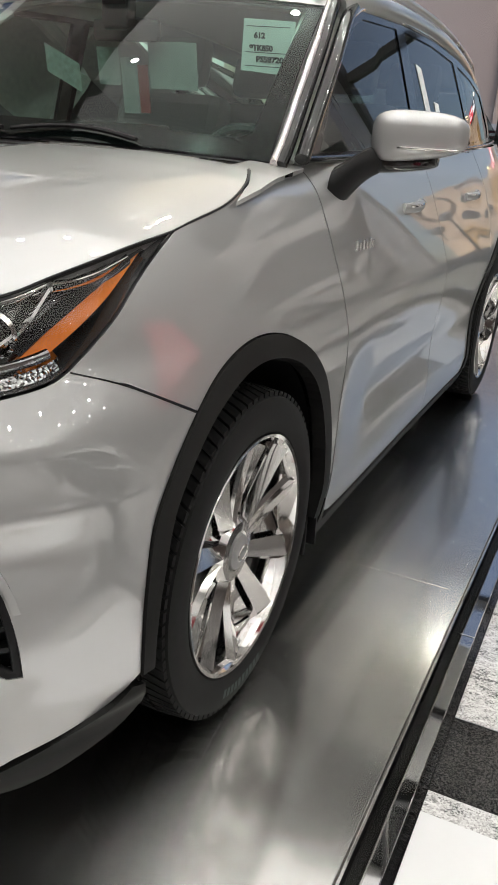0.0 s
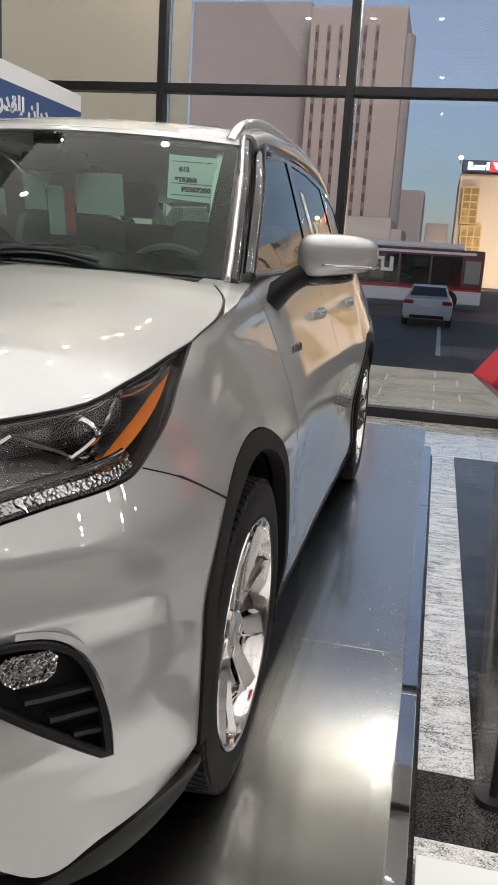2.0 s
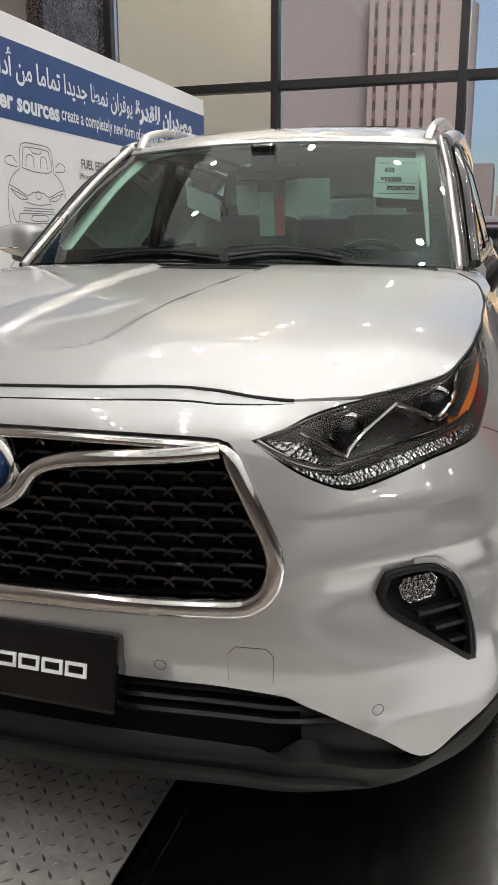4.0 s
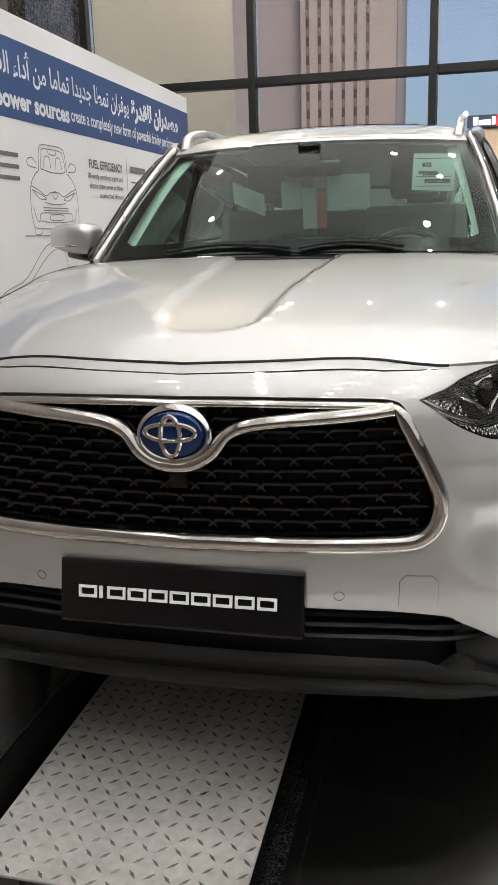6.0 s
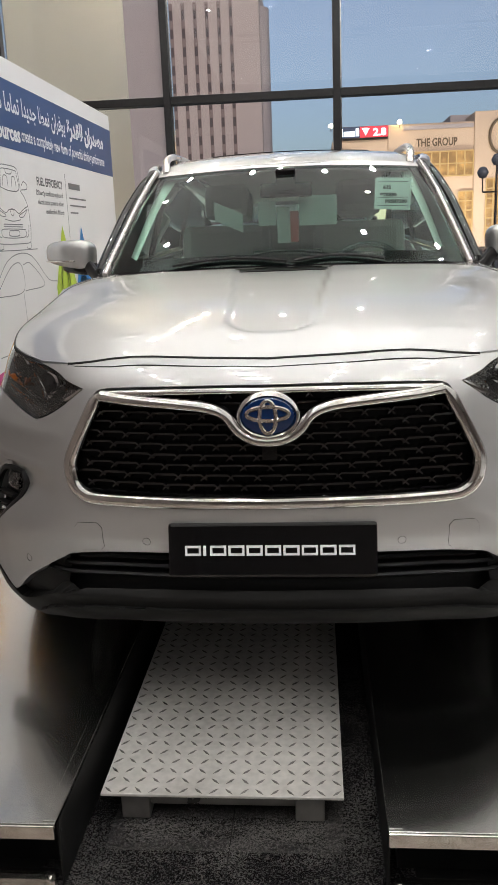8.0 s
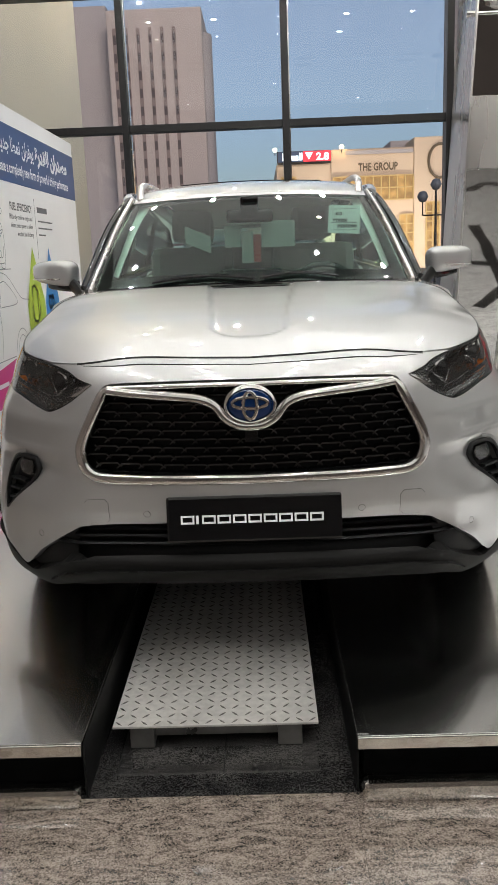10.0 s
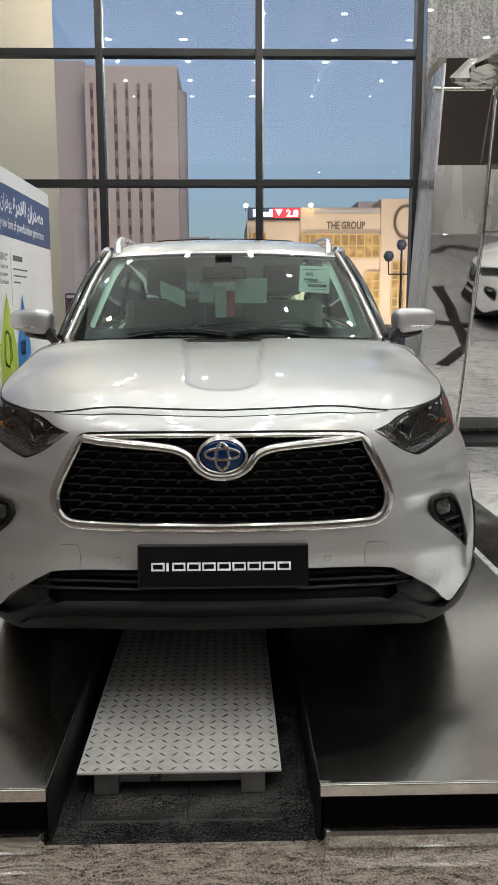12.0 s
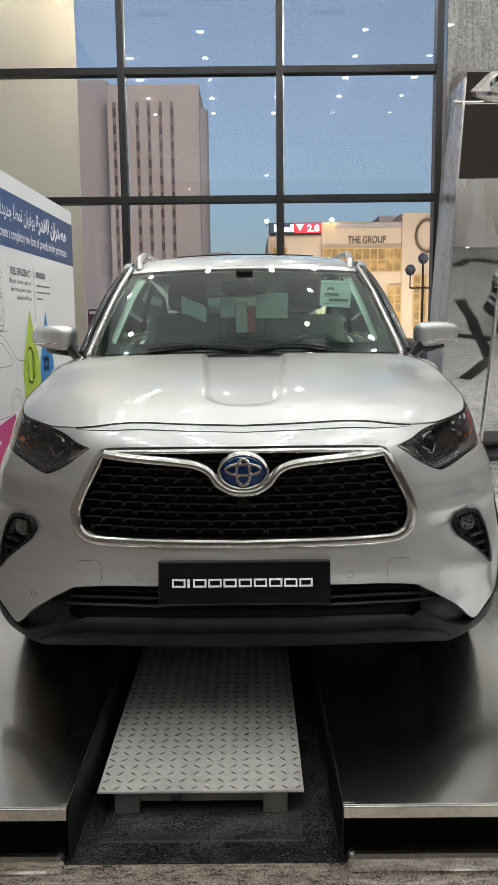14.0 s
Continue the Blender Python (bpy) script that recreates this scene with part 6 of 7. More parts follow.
# name plate: ten plain white marks stand for the model's name
plate_m = pose(0, -0.052, 0.662, -12, 0, 0)
npl = part("name_plate", box_bm(-0.278, 0.278, 0.0, 0.045, -0.073, 0.073, bevel=0.008, m=plate_m), GLOSSBLACK, car, "black show plate with ten plain white marks")
for k in range(10):
    x0 = -0.232 + k * 0.0487 - (0.03 if k > 1 else 0)
    w = 0.043
    bm = bmesh.new()
    h, t = 0.0135, 0.006
    if k == 1:
        add_box(bm, x0, x0 + t + 0.002, -0.003, 0.002, -h, h, m=plate_m)
    else:
        for bx in ((x0, x0 + t, -h, h), (x0 + w - t, x0 + w, -h, h), (x0 + t, x0 + w - t, h - t, h), (x0 + t, x0 + w - t, -h, -h + t)):
            add_box(bm, bx[0], bx[1], -0.003, 0.002, bx[2], bx[3], m=plate_m)
    part("plate_mark", bm, INKWHITE, npl, "plain white mark")

# bumper details
for sx in (1, -1):
    sq_ = [(s_x(0.470), 0.652), (s_x(0.470), 0.708), (s_x(0.482), 0.722), (s_x(0.535), 0.722), (s_x(0.547), 0.708), (s_x(0.547), 0.652), (s_x(0.535), 0.640), (s_x(0.482), 0.640)]
    if sx < 0:
        sq_ = mirrored(sq_)
    panel("tow_cover", lambda s, z: bumper_fn(s, z) + (body(s, z, -0.01) - body(s, z)) * 0.18, sq_, PAINT, car, step=0.02, thick=0.004, label="square painted tow eye cover")
    dl = [tuple(p) for p in resample(sq_, 0.01)]
    tube("cover_gap", dl, 0.0009, 0.0008, BLACKP, closed=True)
    for x, z in ((0.345, 0.672), (0.70, 0.580)):
        rp = [(sx * s_x(x) + 0.011 * math.cos(a * math.pi / 10), z + 0.011 * math.sin(a * math.pi / 10)) for a in range(20)]
        tube("parking_sensor", rp, 0.0006, 0.0007, BLACKP, "small round parking sensor", closed=True)

# seam between bumper and fender, painted ridge round the fog lamp
for sg in (1, -1):
    flip_ = mirrored if sg < 0 else (lambda p: p)
    tube("bumper_seam", flip_([(a_, b_ - 0.001) for a_, b_ in SEAM]), 0.0014, 0.0008, BLACKP, "dark seam between bumper and fender")
    tube("fog_ridge", flip_(scaled(FOG, -0.009)[3:18]), 0.0060, 0.0, PAINT, "painted ridge round the fog lamp pocket")

# fog lamps
for mir in (False, True):
    fp = mirrored(FOG) if mir else FOG
    m_ = -1 if mir else 1
    panel("fog_bezel", lambda s, z: body(s, z, 0.035), fp, BLACKP, car, step=0.02, thick=0, label="black fog lamp pocket")
    tube("fog_trim", scaled([tuple(p) for p in resample(fp, 0.012)], 0.006), 0.006, 0.002, BLACKP, "black pocket rim", closed=True)
    for k in range(3):
        z = 0.745 - 0.035 * k
        a, b = s_x(0.765 + 0.024 * k), s_x(0.842)
        bm = bmesh.new()
        add_sweep(bm, [body(m_ * (a + (b - a) * i / 8), z - 0.004 * i / 8, 0.018) for i in range(9)], [(-0.012, -0.004), (0.010, -0.005), (0.014, 0), (0.010, 0.005), (-0.012, 0.004)])
        part("fog_slat", bm, BLACKP, car, smooth=True)
    lamp = [(s_x(0.746), 0.778), (s_x(0.741), 0.80), (s_x(0.752), 0.815), (s_x(0.795), 0.813), (s_x(0.804), 0.80), (s_x(0.800), 0.778), (s_x(0.79), 0.768), (s_x(0.757), 0.766)]
    lamp = mirrored(lamp) if mir else lamp
    fl = panel("fog_lamp", lambda s, z: body(s, z, 0.016), lamp, FACET, car, step=0.012, thick=0.02, label="small clear fog lamp")
    panel("lens", lambda s, z: body(s, z, 0.010), lamp, LENS, fl, step=0.02, thick=0)

# headlamps
for mir in (False, True):
    mm = mirrored if mir else (lambda p: p)
    sg = -1 if mir else 1
    loop = LAMP_TOP[:-1] + LAMP_REAR[::-1][:-1] + LAMP_LOW[::-1][:-1]
    loop = mm(scaled(loop, 0.004))
    hl = panel("headlamp", lambda s, z: body(s, z, 0.055), loop, LAMPDARK, car, step=0.025, thick=0, label="clear headlamp with amber side reflector")
    wallL = [tuple(p) for p in resample(loop, 0.012)]
    bm = bmesh.new()
    ra_ = [bm.verts.new(body(s, z, 0.002)) for s, z in wallL]
    rb_ = [bm.verts.new(body(s, z, 0.055)) for s, z in wallL]
    for i in range(len(wallL)):
        j = (i + 1) % len(wallL)
        bm.faces.new((ra_[i], ra_[j], rb_[j], rb_[i]))
    part("housing", bm, LAMPDARK, hl, smooth=True)
    ln = panel("lens", lambda s, z: body(s, z, 0.001), loop, LENS, hl, step=0.018, thick=0)
    ln.visible_shadow = False

    def P(t, k, deep):
        """Inside the lamp: t from the inner tip to the rear, k from the lower to the upper edge."""
        def along(line):
            f = min(max(t, 0), 1) * (len(line) - 1)
            i = min(int(f), len(line) - 2)
            return np.array(line[i]) * (1 - f + i) + np.array(line[i + 1]) * (f - i)
        top = along(LAMP_TOP)
        low_line = LAMP_LOW + LAMP_REAR[1:]
        lo_ = along(low_line)
        q = lo_ + (top - lo_) * k
        return body(sg * q[0], q[1], deep)

    # bright lower strip with facets
    bm = bmesh.new()
    prev = None
    for i in range(40):
        t = 0.04 + 0.62 * i / 39
        a, b, c = bm.verts.new(P(t, 0.05, 0.012)), bm.verts.new(P(t, 0.17, 0.014)), bm.verts.new(P(t, 0.24, 0.04))
        if prev:
            bm.faces.new((prev[0], prev[1], b, a))
            bm.faces.new((prev[1], prev[2], c, b))
        prev = (a, b, c)
    part("light_strip", bm, FACET, hl, "faceted bright strip", smooth=True)
    bm = bmesh.new()
    cols = [[bm.verts.new(P(0.05 + 0.19 * i / 8, 0.27 + 0.36 * j / 4, 0.042)) for j in range(5)] for i in range(9)]
    for ca, cb in zip(cols, cols[1:]):
        for j in range(4):
            bm.faces.new((ca[j], ca[j + 1], cb[j + 1], cb[j]))
    part("side_light", bm, FACET, hl, "faceted reflector patch", smooth=True)
    # bright outline along the lower edge
    bm = bmesh.new()
    add_sweep(bm, [P(0.015 + 0.60 * i / 30, 0.27, 0.012) for i in range(31)], round_prof(0.0085, 0.006, 8), up=Vector((sg * 0.5, -1, 0)))
    part("light_line", bm, CHROME, hl, "thin chrome line", smooth=True)
    bm = bmesh.new()
    add_sweep(bm, [P(0.02 + 0.62 * i / 30, 0.93, 0.010) for i in range(31)], round_prof(0.006, 0.0045, 8), up=Vector((sg * 0.5, -1, 0)))
    part("light_line", bm, CHROME, hl, "thin chrome line", smooth=True)
    # angular bright blades
    for t0, k0, t1, k1, t2, k2 in ((0.22, 0.82, 0.33, 0.34, 0.43, 0.80), (0.43, 0.80, 0.50, 0.42, 0.66, 0.86)):
        bm = bmesh.new()
        pts = [P(t0 + (t1 - t0) * i / 8, k0 + (k1 - k0) * i / 8, 0.022) for i in range(9)] + [P(t1 + (t2 - t1) * i / 8, k1 + (k2 - k1) * i / 8, 0.022) for i in range(1, 9)]
        add_sweep(bm, pts, round_prof(0.006, 0.005, 8), up=Vector((sg * 0.5, -1, 0)))
        part("light_blade", bm, CHROME, hl, smooth=True)
    for t, k in ((0.36, 0.60), (0.52, 0.58)):
        bm = bmesh.new()
        c = P(t, k, 0.046)
        add_revolve(bm, [(0.034, -0.004), (0.036, -0.012), (0.030, -0.016), (0.026, -0.006)], (0, 0, 0), "y", 24)
        bmesh.ops.transform(bm, matrix=Matrix.Translation(c) @ pose(0, 0, 0, 0, 0, sg * 28), verts=bm.verts)
        pr = part("projector_ring", bm, CHROME, hl, smooth=True)
        bm = bmesh.new()
        add_revolve(bm, [(0.028, -0.004), (0.024, -0.016), (0.014, -0.023), (0.0005, -0.026)], (0, 0, 0), "y", 24)
        bmesh.ops.transform(bm, matrix=Matrix.Translation(c) @ pose(0, 0, 0, 0, 0, sg * 28), verts=bm.verts)
        part("projector", bm, GLOSSBLACK, hl, "dark projector lens", smooth=True)
    amb = mm(curved([(s_y(0.345), 1.062), (s_y(0.42), 1.100), (s_y(0.55), 1.163), (s_y(0.635), 1.202)], 14) + curved([(s_y(0.648), 1.207), (s_y(0.60), 1.193), (s_y(0.50), 1.161), (s_y(0.40), 1.118), (s_y(0.337), 1.080)], 14))
    fin = curved([(s_y(0.648), 1.209), (s_y(0.60), 1.196), (s_y(0.50), 1.165), (s_y(0.40), 1.122), (s_y(0.335), 1.084)], 16)
    bm = bmesh.new()
    fa_ = [bm.verts.new(body(sg * q, z, 0.010)) for q, z in fin]
    fb_ = [bm.verts.new(body(sg * q, z, 0.050)) for q, z in fin]
    for i in range(len(fin) - 1):
        bm.faces.new((fa_[i], fa_[i + 1], fb_[i + 1], fb_[i]))
    part("divider", bm, LAMPDARK, hl, "dark wall before the amber reflector", smooth=True)
    panel("side_reflector", lambda s, z: body(s, z, 0.016), amb, AMBER, hl, step=0.014, thick=0.02, label="amber side reflector")
    bm = bmesh.new()
    add_sweep(bm, [P(0.66 + 0.22 * i / 12, 0.88 - 0.25 * i / 12, 0.016) for i in range(13)], round_prof(0.010, 0.006, 8), up=Vector((sg * 1, -0.3, 0)))
    part("light_blade", bm, CHROME, hl, smooth=True)

# door mirrors
def super_shape(cx, cy, cz, ax, ay, az, e=0.6, n=28, m=18, shape=None):
    bm = bmesh.new()
    f = lambda w, p: math.copysign(abs(w) ** p, w)
    rows = []
    for j in range(m + 1):
        v = -math.pi / 2 + math.pi * j / m
        row = []
        for i in range(n):
            u = 2 * math.pi * i / n
            p = Vector((f(math.cos(v), e) * f(math.cos(u), e), f(math.cos(v), e) * f(math.sin(u), e), f(math.sin(v), e)))
            if shape:
                p = shape(p)
            row.append(bm.verts.new((cx + p.x * ax, cy + p.y * ay, cz + p.z * az)))
        rows.append(row)
    for a, b in zip(rows, rows[1:]):
        for i in range(n):
            bm.faces.new((a[i], a[(i + 1) % n], b[(i + 1) % n], b[i]))
    bmesh.ops.remove_doubles(bm, verts=bm.verts, dist=1e-5)
    return bm


for sx in (1, -1):
    def swept(p, sx=sx):
        out = (p.x * sx + 1) / 2          # 0 at the door, 1 outside
        q = Vector(p)
        q.y = p.y * (1 - 0.25 * out) + 0.55 * out ** 2 - 0.1
        q.z = p.z * (1 - 0.14 * out ** 2) - 0.06 * (1 - out) if p.z > 0 else p.z * (1.22 - 0.62 * out) - 0.06 * (1 - out)
        return q
    dm = new("door_mirror")
    dm.parent = car
    dm["label"] = "silver door mirror on a black stalk"
    bm = super_shape(sx * 1.0, 1.735, 1.418, 0.118, 0.085, 0.066, 0.55, shape=swept)
    part("housing", bm, PAINT, dm, smooth=True, angle=0)
    bm = super_shape(sx * 0.965, 1.740, 1.358, 0.082, 0.070, 0.034, 0.5, shape=swept)
    part("lower_cover", bm, GLOSSBLACK, dm, "black lower cover", smooth=True, angle=0)
    bm = super_shape(sx * 1.035, 1.735, 1.388, 0.085, 0.089, 0.0055, 0.5, shape=swept)
    part("indicator", bm, CHROME, dm, "thin bright indicator strip", smooth=True, angle=0)
    bm = bmesh.new()
    st = spline([(sx * 0.825, 1.60, 1.268), (sx * 0.85, 1.625, 1.298), (sx * 0.885, 1.67, 1.340), (sx * 0.93, 1.72, 1.365)], 14)
    rings = []
    for i, p in enumerate(st):
        k = i / 13
        rings.append([bm.verts.new(Vector(p) + Vector((0, 0.050 * (1 - 0.2 * k) * math.cos(a), (0.062 - 0.03 * k) * math.sin(a)))) for a in [2 * math.pi * j / 14 for j in range(14)]])
    for a, b in zip(rings, rings[1:]):
        for j in range(14):
            bm.faces.new((a[j], a[(j + 1) % 14], b[(j + 1) % 14], b[j]))
    bm.faces.new(rings[0])
    bmesh.ops.recalc_face_normals(bm, faces=bm.faces)
    part("stalk", bm, BLACKP, dm, "black mirror stalk", smooth=True)
    # handles
    for door, y in (((door_l if sx > 0 else door_r), 2.25), ((rdoor_l if sx > 0 else rdoor_r), 3.22)):
        bm = bmesh.new()
        pts = [Vector((sx, 1, 1)) * body(s_y(y - 0.11 + 0.22 * i / 14), 1.205 + 0.006 * i / 14, -0.004 - 0.026 * math.sin(math.pi * i / 14) ** 0.6) for i in range(15)]
        add_sweep(bm, pts, round_prof(0.010, 0.017, 10))
        bmesh.ops.recalc_face_normals(bm, faces=bm.faces)
        part("handle", bm, PAINT, door, "silver door handle", smooth=True)
        bm = bmesh.new()
        add_sweep(bm, [p + Vector((sx * 0.008, 0, 0.006)) for p in pts[1:-1]], round_prof(0.004, 0.004, 6))
        part("handle_strip", bm, CHROME, door, "chrome handle strip", smooth=True)
    # model badge on the front door: plain bars
    for k in range(6):
        y = 1.60 + k * 0.027
        bm = bmesh.new()
        p = Vector((sx, 1, 1)) * body(s_y(y), 1.135, -0.002)
        add_box(bm, p.x - 0.003, p.x + 0.003, y, y + 0.018, 1.12, 1.15 - (0.006 if k % 2 else 0), bevel=0.001)
        part("badge_mark", bm, CHROME, door_l if sx > 0 else door_r, "plain chrome badge mark")

# wheels
def wheel_parts(parent):
    R, W = 0.362, 0.118
    bm = bmesh.new()
    prof = [(0.262, -0.10), (0.272, -0.112), (0.295, -W), (0.325, -W + 0.002), (0.344, -0.111), (0.347, -0.103), (0.3495, -0.085), (0.3515, -0.06), (0.3525, -0.03), (0.353, 0), (0.3525, 0.03), (0.3515, 0.06), (0.3495, 0.085),
            (0.347, 0.103), (0.344, 0.111), (0.325, W - 0.002), (0.295, W), (0.272, 0.112), (0.262, 0.10)]
    add_revolve(bm, prof, (0, 0, 0), "x", 96)
    tyre = part("tyre", bm, RUBBER, parent, "black road tyre", smooth=True)
    bm = bmesh.new()
    for i in range(84):                      # tread blocks
        a = 2 * math.pi * i / 84
        for x0, x1, tilt in ((-0.106, -0.058, 0.035), (-0.050, -0.022, 0.02), (-0.015, 0.015, 0.0), (0.022, 0.050, -0.02), (0.058, 0.106, -0.035)):
            a0, a1 = a + 0.006, a + 0.062
            q = []
            for x, da in ((x0, tilt), (x1, -tilt)):
                rr = 0.3622 - 0.25 * max(0, abs(x) - 0.03) ** 2 * 4 - 0.0035
                for aa in (a0 + da, a1 + da):
                    q.append((x, rr, aa))
            top = [bm.verts.new((x, (r + 0.0035) * math.cos(t), (r + 0.0035) * math.sin(t))) for x, r, t in q]
            bot = [bm.verts.new((x, (r - 0.009) * math.cos(t), (r - 0.009) * math.sin(t))) for x, r, t in q]
            o = (0, 1, 3, 2)
            bm.faces.new([top[i_] for i_ in o])
            for i_ in range(4):
                bm.faces.new((top[o[i_]], bot[o[i_]], bot[o[(i_ + 1) % 4]], top[o[(i_ + 1) % 4]]))
    bmesh.ops.recalc_face_normals(bm, faces=bm.faces)
    tagged(part("tread", bm, RUBBER, tyre), kind="stuff")
    for k in range(10):                      # raised plain bars in place of the maker's lettering
        a = math.pi * 1.30 + k * 0.062
        bm = bmesh.new()
        v = [bm.verts.new((W + 0.0012, r * math.cos(t), r * math.sin(t))) for r, t in ((0.298, a), (0.318, a), (0.318, a + 0.042), (0.298, a + 0.042))]
        bm.faces.new(v)
        part("sidewall_mark", bm, RUBBERMARK, tyre, "plain raised bar on the sidewall")
    bm = bmesh.new()
    add_revolve(bm, [(0.262, 0.10), (0.268, 0.108), (0.266, 0.114), (0.258, 0.112), (0.250, 0.10), (0.243, 0.06), (0.236, -0.02), (0.236, -0.10)], (0, 0, 0), "x", 72)
    rim = part("rim", bm, ALLOY, parent, "bright alloy rim with five twin spokes", smooth=True, angle=40)
    for k in range(5):
        for side_ in (-1, 1):
            bm = bmesh.new()
            base = 2 * math.pi * k / 5 + math.pi / 2
            rings = []
            for i in range(9):
                t = i / 8
                r = 0.045 + (0.252 - 0.045) * t
                ang = base + side_ * (0.36 - 0.06 * t) * (0.62 + 0.38 * t)
                w = 0.017 + 0.014 * t
                xh = 0.074 + 0.030 * t ** 1.6
                er, et = Vector((0, math.cos(ang), math.sin(ang))), Vector((0, -math.sin(ang), math.cos(ang)))
                c = er * r
                ring = [c + et * (-w) + Vector((xh - 0.045, 0, 0)), c + et * (-w) + Vector((xh - 0.010, 0, 0)), c + et * (-w * 0.55 * side_ - w * 0.1) + Vector((xh + 0.004, 0, 0)), c + et * (w * 0.55) + Vector((xh - 0.006, 0, 0)),
                        c + et * w + Vector((xh - 0.012, 0, 0)), c + et * w + Vector((xh - 0.045, 0, 0))]
                rings.append([bm.verts.new(p) for p in ring])
            for a, b in zip(rings, rings[1:]):
                for j in range(6):
                    bm.faces.new((a[j], a[(j + 1) % 6], b[(j + 1) % 6], b[j]))
            bm.faces.new(rings[0])
            bm.faces.new(rings[-1])
            bmesh.ops.recalc_face_normals(bm, faces=bm.faces)
            part("spoke", bm, ALLOY, rim, smooth=True, angle=20)
    for k in range(5):                       # bright recessed plates between the spoke pairs
        base = 2 * math.pi * (k + 0.5) / 5 + math.pi / 2
        bm = bmesh.new()
        cols_ = []
        for i in range(5):
            t = i / 4
            r = 0.085 + (0.238 - 0.085) * t
            half_ = 0.10 + 0.13 * t
            cols_.append([bm.verts.new((x_, r * math.cos(base + q * half_), r * math.sin(base + q * half_))) for q, x_ in ((-1, 0.030), (-0.75, 0.056 + 0.022 * t), (0.0, 0.068 - 0.012 * t), (0.75, 0.056 + 0.022 * t), (1, 0.030))])
        for a, b in zip(cols_, cols_[1:]):
            for j in range(4):
                bm.faces.new((a[j], a[j + 1], b[j + 1], b[j]))
        bmesh.ops.recalc_face_normals(bm, faces=bm.faces)
        part("insert", bm, ALLOY, rim, "bright plate between the spokes", smooth=True, angle=12)
    bm = bmesh.new()
    add_revolve(bm, [(0.078, 0.03), (0.078, 0.066), (0.066, 0.080), (0.046, 0.082), (0.040, 0.076)], (0, 0, 0), "x", 40)
    part("hub", bm, ALLOY, rim, smooth=True)
    bm = bmesh.new()
    add_revolve(bm, [(0.040, 0.074), (0.039, 0.086), (0.030, 0.092), (0.0005, 0.094)], (0, 0, 0), "x", 32)
    cap = part("centre_cap", bm, ALLOYGREY, rim, "grey centre cap with a plain oval", smooth=True)
    bm = bmesh.new()
    add_sweep(bm, [(0.094, 0.022 * math.cos(a * math.pi / 12), 0.015 * math.sin(a * math.pi / 12)) for a in range(24)], round_prof(0.002, 0.002, 6), closed=True, up=Vector((1, 0, 0)))
    part("oval", bm, CHROME, cap)
    for k in range(5):
        a = 2 * math.pi * (k + 0.5) / 5 + math.pi / 2
        bm = bmesh.new()
        add_cyl(bm, (0.04, 0.057 * math.cos(a), 0.057 * math.sin(a)), (0.078, 0.057 * math.cos(a), 0.057 * math.sin(a)), 0.0095, n=6)
        part("wheel_nut", bm, CHROME, rim)
    bm = bmesh.new()
    add_revolve(bm, [(0.06, 0.02), (0.165, 0.02), (0.168, 0.014), (0.168, -0.01), (0.06, -0.01)], (0, 0, 0), "x", 48)
    part("brake_disc", bm, ALLOYGREY, parent, "grey brake disc", smooth=True)
    bm = bmesh.new()
    add_box(bm, -0.03, 0.045, -0.19, -0.10, -0.06, 0.08, bevel=0.012)
    part("brake_caliper", bm, ALLOYGREY, parent, "grey brake caliper")


master = new("wheel")
master.parent = car
wheel_parts(master)
master.matrix_basis = pose(0.850, FA, HZ + 0.0, 16, 0, 0)
for sx, y, rot in ((1, RA, 50), (-1, FA, 16), (-1, RA, 80)):
    w = copy_thing(master, pose(0.850 * sx, y, HZ, rot, 0, 0 if sx > 0 else 180))
    w.parent = car

for sx in (1, -1):
    bm = bmesh.new()
    add_sweep(bm, [(sx * 0.885, y, z) for y, z in ((1.30, 0.78), (1.352, 0.70), (1.375, 0.60), (1.385, 0.50), (1.39, 0.42), (1.395, 0.36))], [(-0.06, -0.005), (0.06, -0.005), (0.06, 0.005), (-0.06, 0.005)], up=Vector((0, 1, 0.2)))
    bmesh.ops.recalc_face_normals(bm, faces=bm.faces)
    part("mudguard", bm, BLACKP, car, "black flap behind the front wheel")

# cabin
dash = part("dashboard", box_bm(-0.74, 0.74, 1.50, 1.93, 1.16, 1.29, bevel=0.04), CABIN, car, "dark dashboard")
bm = bmesh.new()
add_box(bm, -0.74, 0.74, 1.36, 1.56, 1.20, 1.305, bevel=0.03)
part("dash_top", bm, CABIN, car, "dark dashboard top")
part("screen_display", box_bm(-0.16, 0.16, 1.86, 1.89, 1.26, 1.40, bevel=0.01), GLOSSBLACK, car, "dark display on the dashboard")
bm = bmesh.new()
add_sweep(bm, [(0.38 + 0.185 * math.cos(a * math.pi / 20), 2.05 - 0.07 * math.sin(a * math.pi / 20), 1.24 + 0.17 * math.sin(a * math.pi / 20)) for a in range(40)], round_prof(0.016, 0.016, 8), closed=True, up=Vector((0, 1, 0.4)))
add_box(bm, 0.33, 0.43, 2.01, 2.07, 1.19, 1.28, bevel=0.01)
add_box(bm, 0.21, 0.55, 2.03, 2.06, 1.225, 1.25)
part("steering_wheel", bm, CABIN, car, "dark steering wheel", smooth=True)


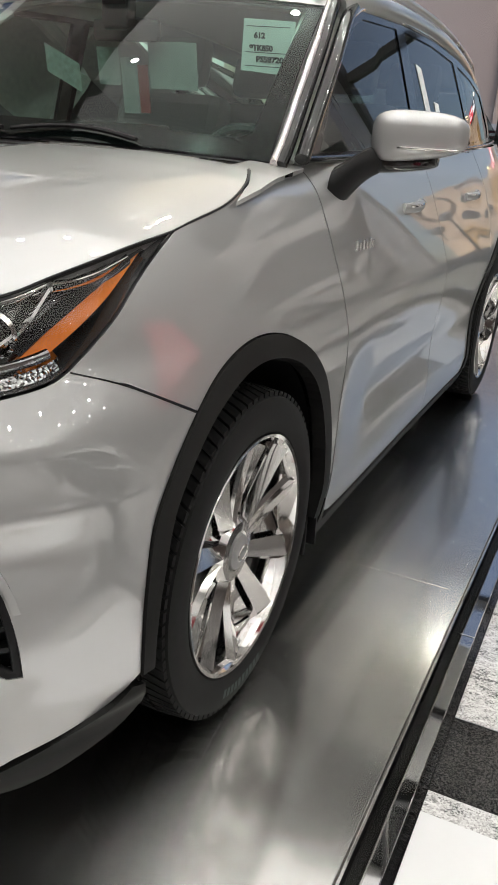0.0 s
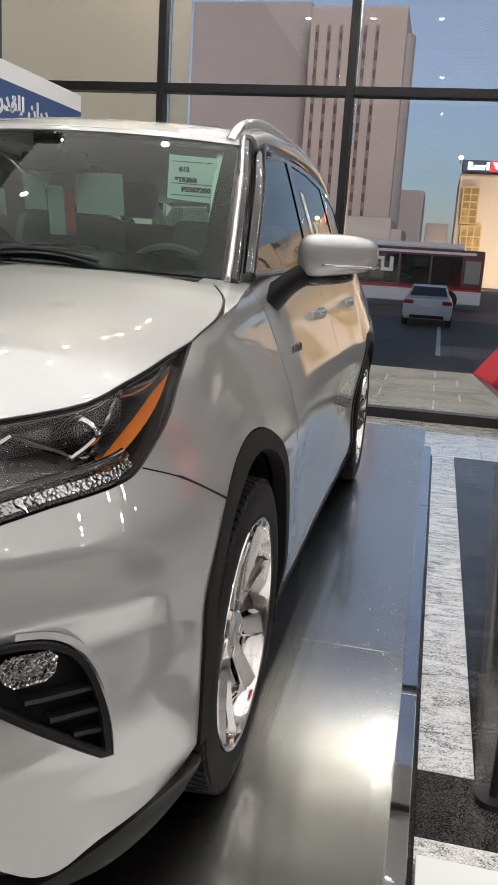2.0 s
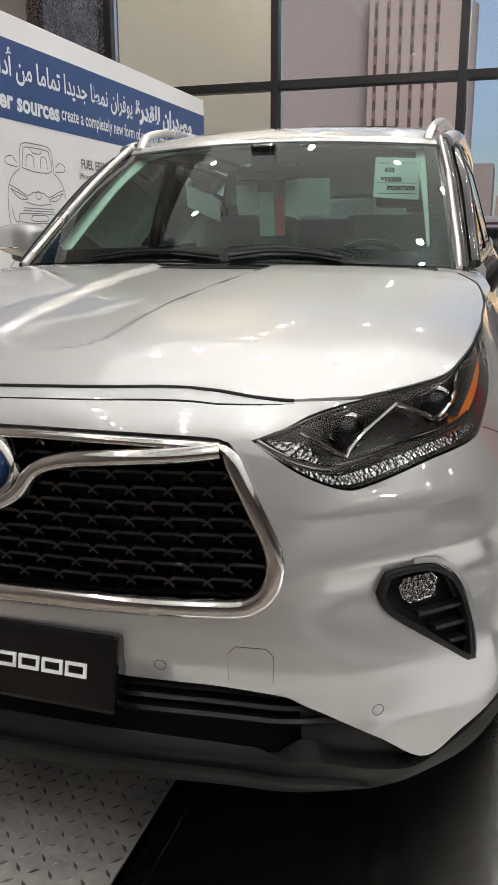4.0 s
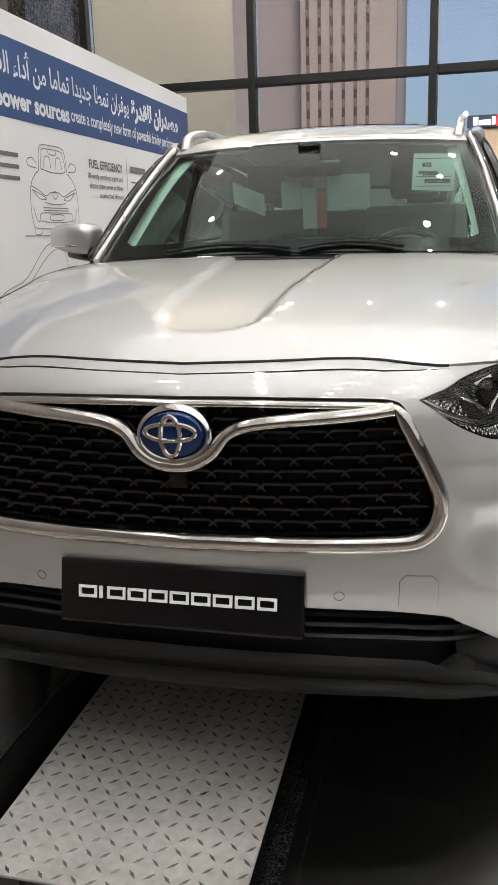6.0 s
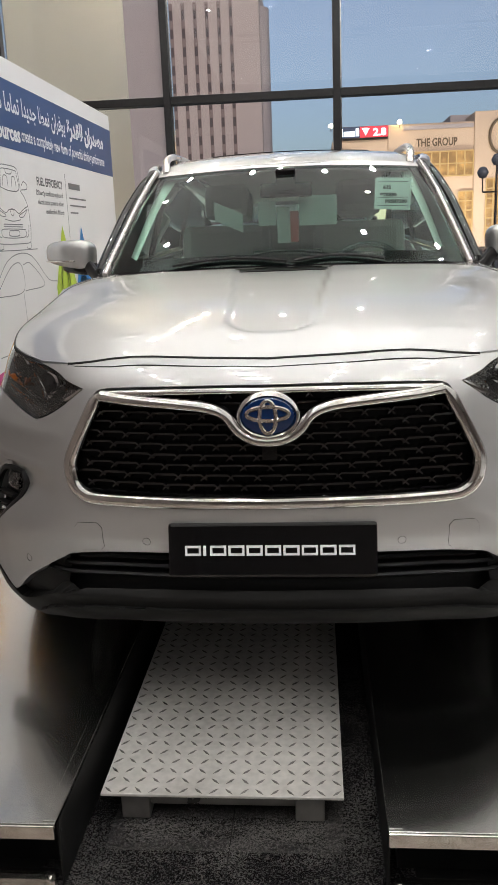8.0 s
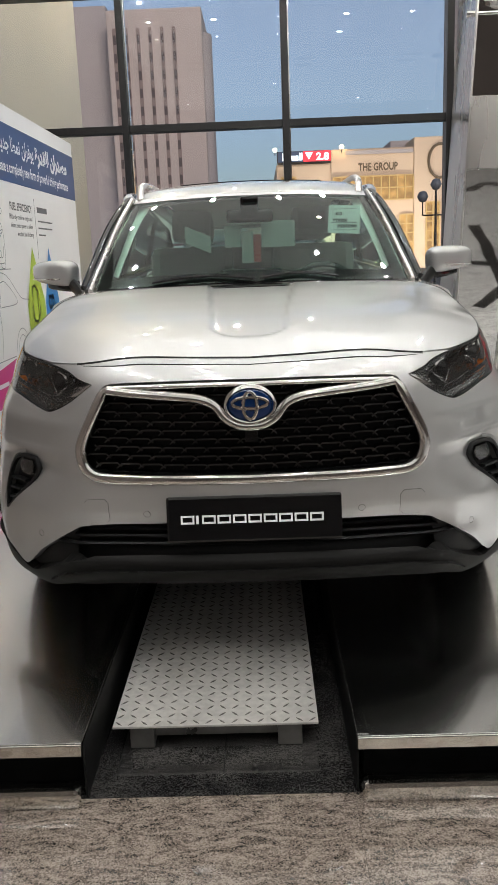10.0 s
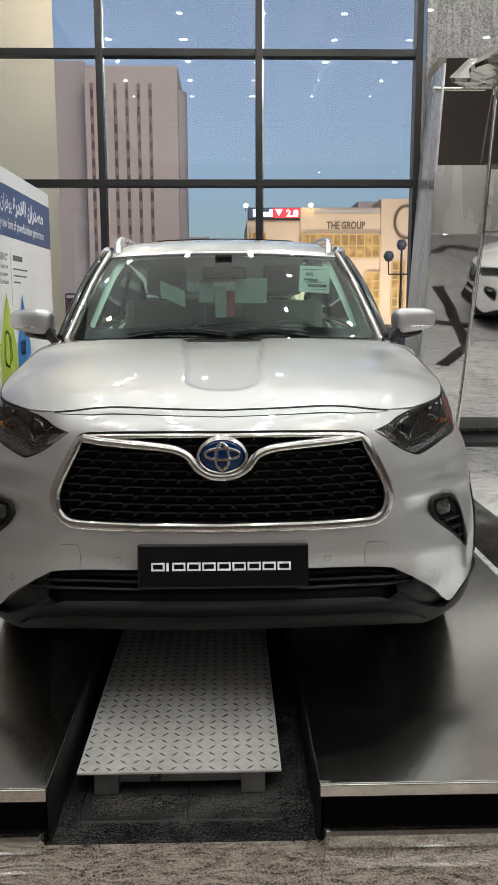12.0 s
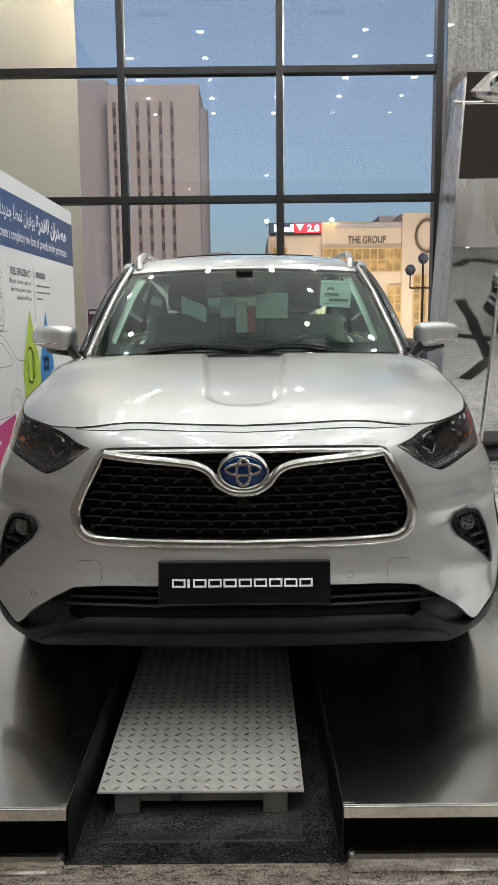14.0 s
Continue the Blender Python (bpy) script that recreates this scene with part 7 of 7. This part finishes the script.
def seat(x, y, w, sc=1.0):
    st = part("seat", box_bm(x - w, x + w, y - 0.25, y + 0.30, 0.75, 0.98, bevel=0.06), SEATCLOTH, car, "grey leather seat")
    bm = bmesh.new()
    add_box(bm, -w, w, -0.07, 0.07, 0, 0.62, bevel=0.055, m=pose(x, y + 0.30, 0.93, -16, 0, 0))
    part("seat_back", bm, SEATCLOTH, st)
    bm = bmesh.new()
    for hx in ([0] if w < 0.4 else [-0.42, 0.42]):
        add_box(bm, hx - 0.13, hx + 0.13, -0.05, 0.05, 0.66, 0.86, bevel=0.045, m=pose(x, y + 0.30, 0.93, -16, 0, 0))
    part("head_rest", bm, SEATCLOTH, st)


seat(-0.38, 2.38, 0.26)
seat(0.38, 2.38, 0.26)
seat(0.0, 3.25, 0.62)
bm = bmesh.new()
add_box(bm, -0.045, 0.045, 1.80, 1.86, 1.66, 1.76, bevel=0.012)
add_box(bm, -0.12, 0.12, 1.86, 1.89, 1.635, 1.70, bevel=0.015)
part("rear_view_mirror", bm, GLOSSBLACK, car, "black rear view mirror and camera pod")
panel("headliner", lambda x, y: roof_fn(x, y) - Vector((0, 0, 0.045)), [(-0.58, 1.92), (0.58, 1.92), (0.56, 4.6), (-0.56, 4.6)], HEADLINER, car, step=0.12, thick=0, label="pale headliner", centre=(0, 3, 1))
sweep_part("pillar_lining", [(0.712, 1.44, 1.335), (0.700, 1.50, 1.375), (0.668, 1.66, 1.497), (0.630, 1.83, 1.625), (0.590, 2.0, 1.725)], round_prof(0.058, 0.018, 12), HEADLINER, "pale pillar lining")


def sheet(a0, a1, b0, b1, name, mat, label, deep=0.010):
    return panel(name, unit(screen, deep), [(a0, b0), (a1, b0), (a1, b1), (a0, b1)], mat, car, step=0.05, thick=0, label=label, centre=(0, 2.6, 1.0))


NX0, NX1, NZ0, NZ1 = 0.402, 0.566, 1.556, 1.705


def note_at(x, z, off=0.0):
    return Vector((x, 1.873 - 0.06 * (z - NZ0) - off, z))


note = panel("window_note", note_at, [(NX0, NZ0 + 0.012), (NX1, NZ0), (NX1 + 0.004, NZ1 - 0.008), (NX0 + 0.006, NZ1)], PAPER, car, step=0.04, thick=0, label="white stock sheet hung behind the windscreen", centre=(0, 2.6, 1.0))


def on_note(body_text, size, width, x, z):
    bm = text_bm(body_text, size, width, 0.0012)
    for v in bm.verts:
        v.co = note_at(x + v.co.x, z + v.co.y - 0.03 * v.co.x, 0.002)
    part("note_letters", bm, INK, note)


on_note("612", 0.020, 0.036, NX0 + 0.040, NZ0 + 0.098)
on_note("9TK850", 0.020, 0.076, NX0 + 0.026, NZ0 + 0.066)
on_note("PS587200", 0.020, 0.100, NX0 + 0.050, NZ0 + 0.036)
for k, z in enumerate((0.128, 0.060, 0.024)):
    panel("note_rule", lambda x, zz: note_at(x, zz, 0.002), [(NX0 + 0.015, NZ0 + z), (NX1 - 0.012, NZ0 + z - 0.004), (NX1 - 0.012, NZ0 + z - 0.002), (NX0 + 0.015, NZ0 + z + 0.002)], INK, note, step=0.05, thick=0, centre=(0, 2.6, 1.0))
REDPAPER = material("red brown paper", (0.30, 0.05, 0.04), 0.6)
# white paper with the cabin's shade put into its colour
SHADEDPAPER = add_noise(material("white paper darkened for shade", (0.34, 0.36, 0.34), 0.6), 60, low=0.7, high=1.1)
for x0, z0, x1, z1, mat, lab in ((-0.048, 1.43, 0.012, 1.594, SHADEDPAPER, "tall white leaflet hung inside the car"), (0.014, 1.433, 0.053, 1.574, REDPAPER, "narrow red leaflet hung inside the car"),
                                 (-0.136, 1.512, -0.053, 1.622, SHADEDPAPER, "white sheet hung inside the car"), (0.058, 1.507, 0.232, 1.64, SHADEDPAPER, "wide white sheet hung inside the car"),
                                 (-0.343, 1.514, -0.21, 1.60, SHADEDPAPER, "slanted white sheet hung inside the car")):
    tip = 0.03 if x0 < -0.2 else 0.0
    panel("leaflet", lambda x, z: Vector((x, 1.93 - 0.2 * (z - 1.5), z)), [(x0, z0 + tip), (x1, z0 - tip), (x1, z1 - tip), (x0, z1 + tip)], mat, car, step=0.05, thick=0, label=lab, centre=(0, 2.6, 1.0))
panel("window_sticker", lambda y, z: glass_side(y, z, 0.002), [(2.78, 1.43), (2.86, 1.42), (2.78, 1.66), (2.70, 1.67)], PAPER, car, step=0.05, thick=0, label="white paper sticker on the side glass")
panel("window_sticker", lambda y, z: glass_side(y, z, 0.002), [(2.92, 1.46), (2.99, 1.455), (2.98, 1.55), (2.91, 1.555)], PAPER, car, step=0.05, thick=0, label="small white sticker on the side glass")

# a second car of the same kind, white, on the hall's floor
WHITEPAINT = add_noise(material("white car enamel", (0.80, 0.80, 0.79), 0.3), 2, low=0.98, high=1.01)
add_gloss(WHITEPAINT, 0.012, ior=1.6)
other = copy_thing(car, pose(4.05, 1.05, -PT, 0, 0, -90))
tagged(other, "white sport utility car parked on the pale granite floor", "car")
for ob in other.children_recursive:
    if ob.type == "MESH" and ob.material_slots and ob.material_slots[0].material == PAINT:
        ob.material_slots[0].link = "OBJECT"
        ob.material_slots[0].material = WHITEPAINT
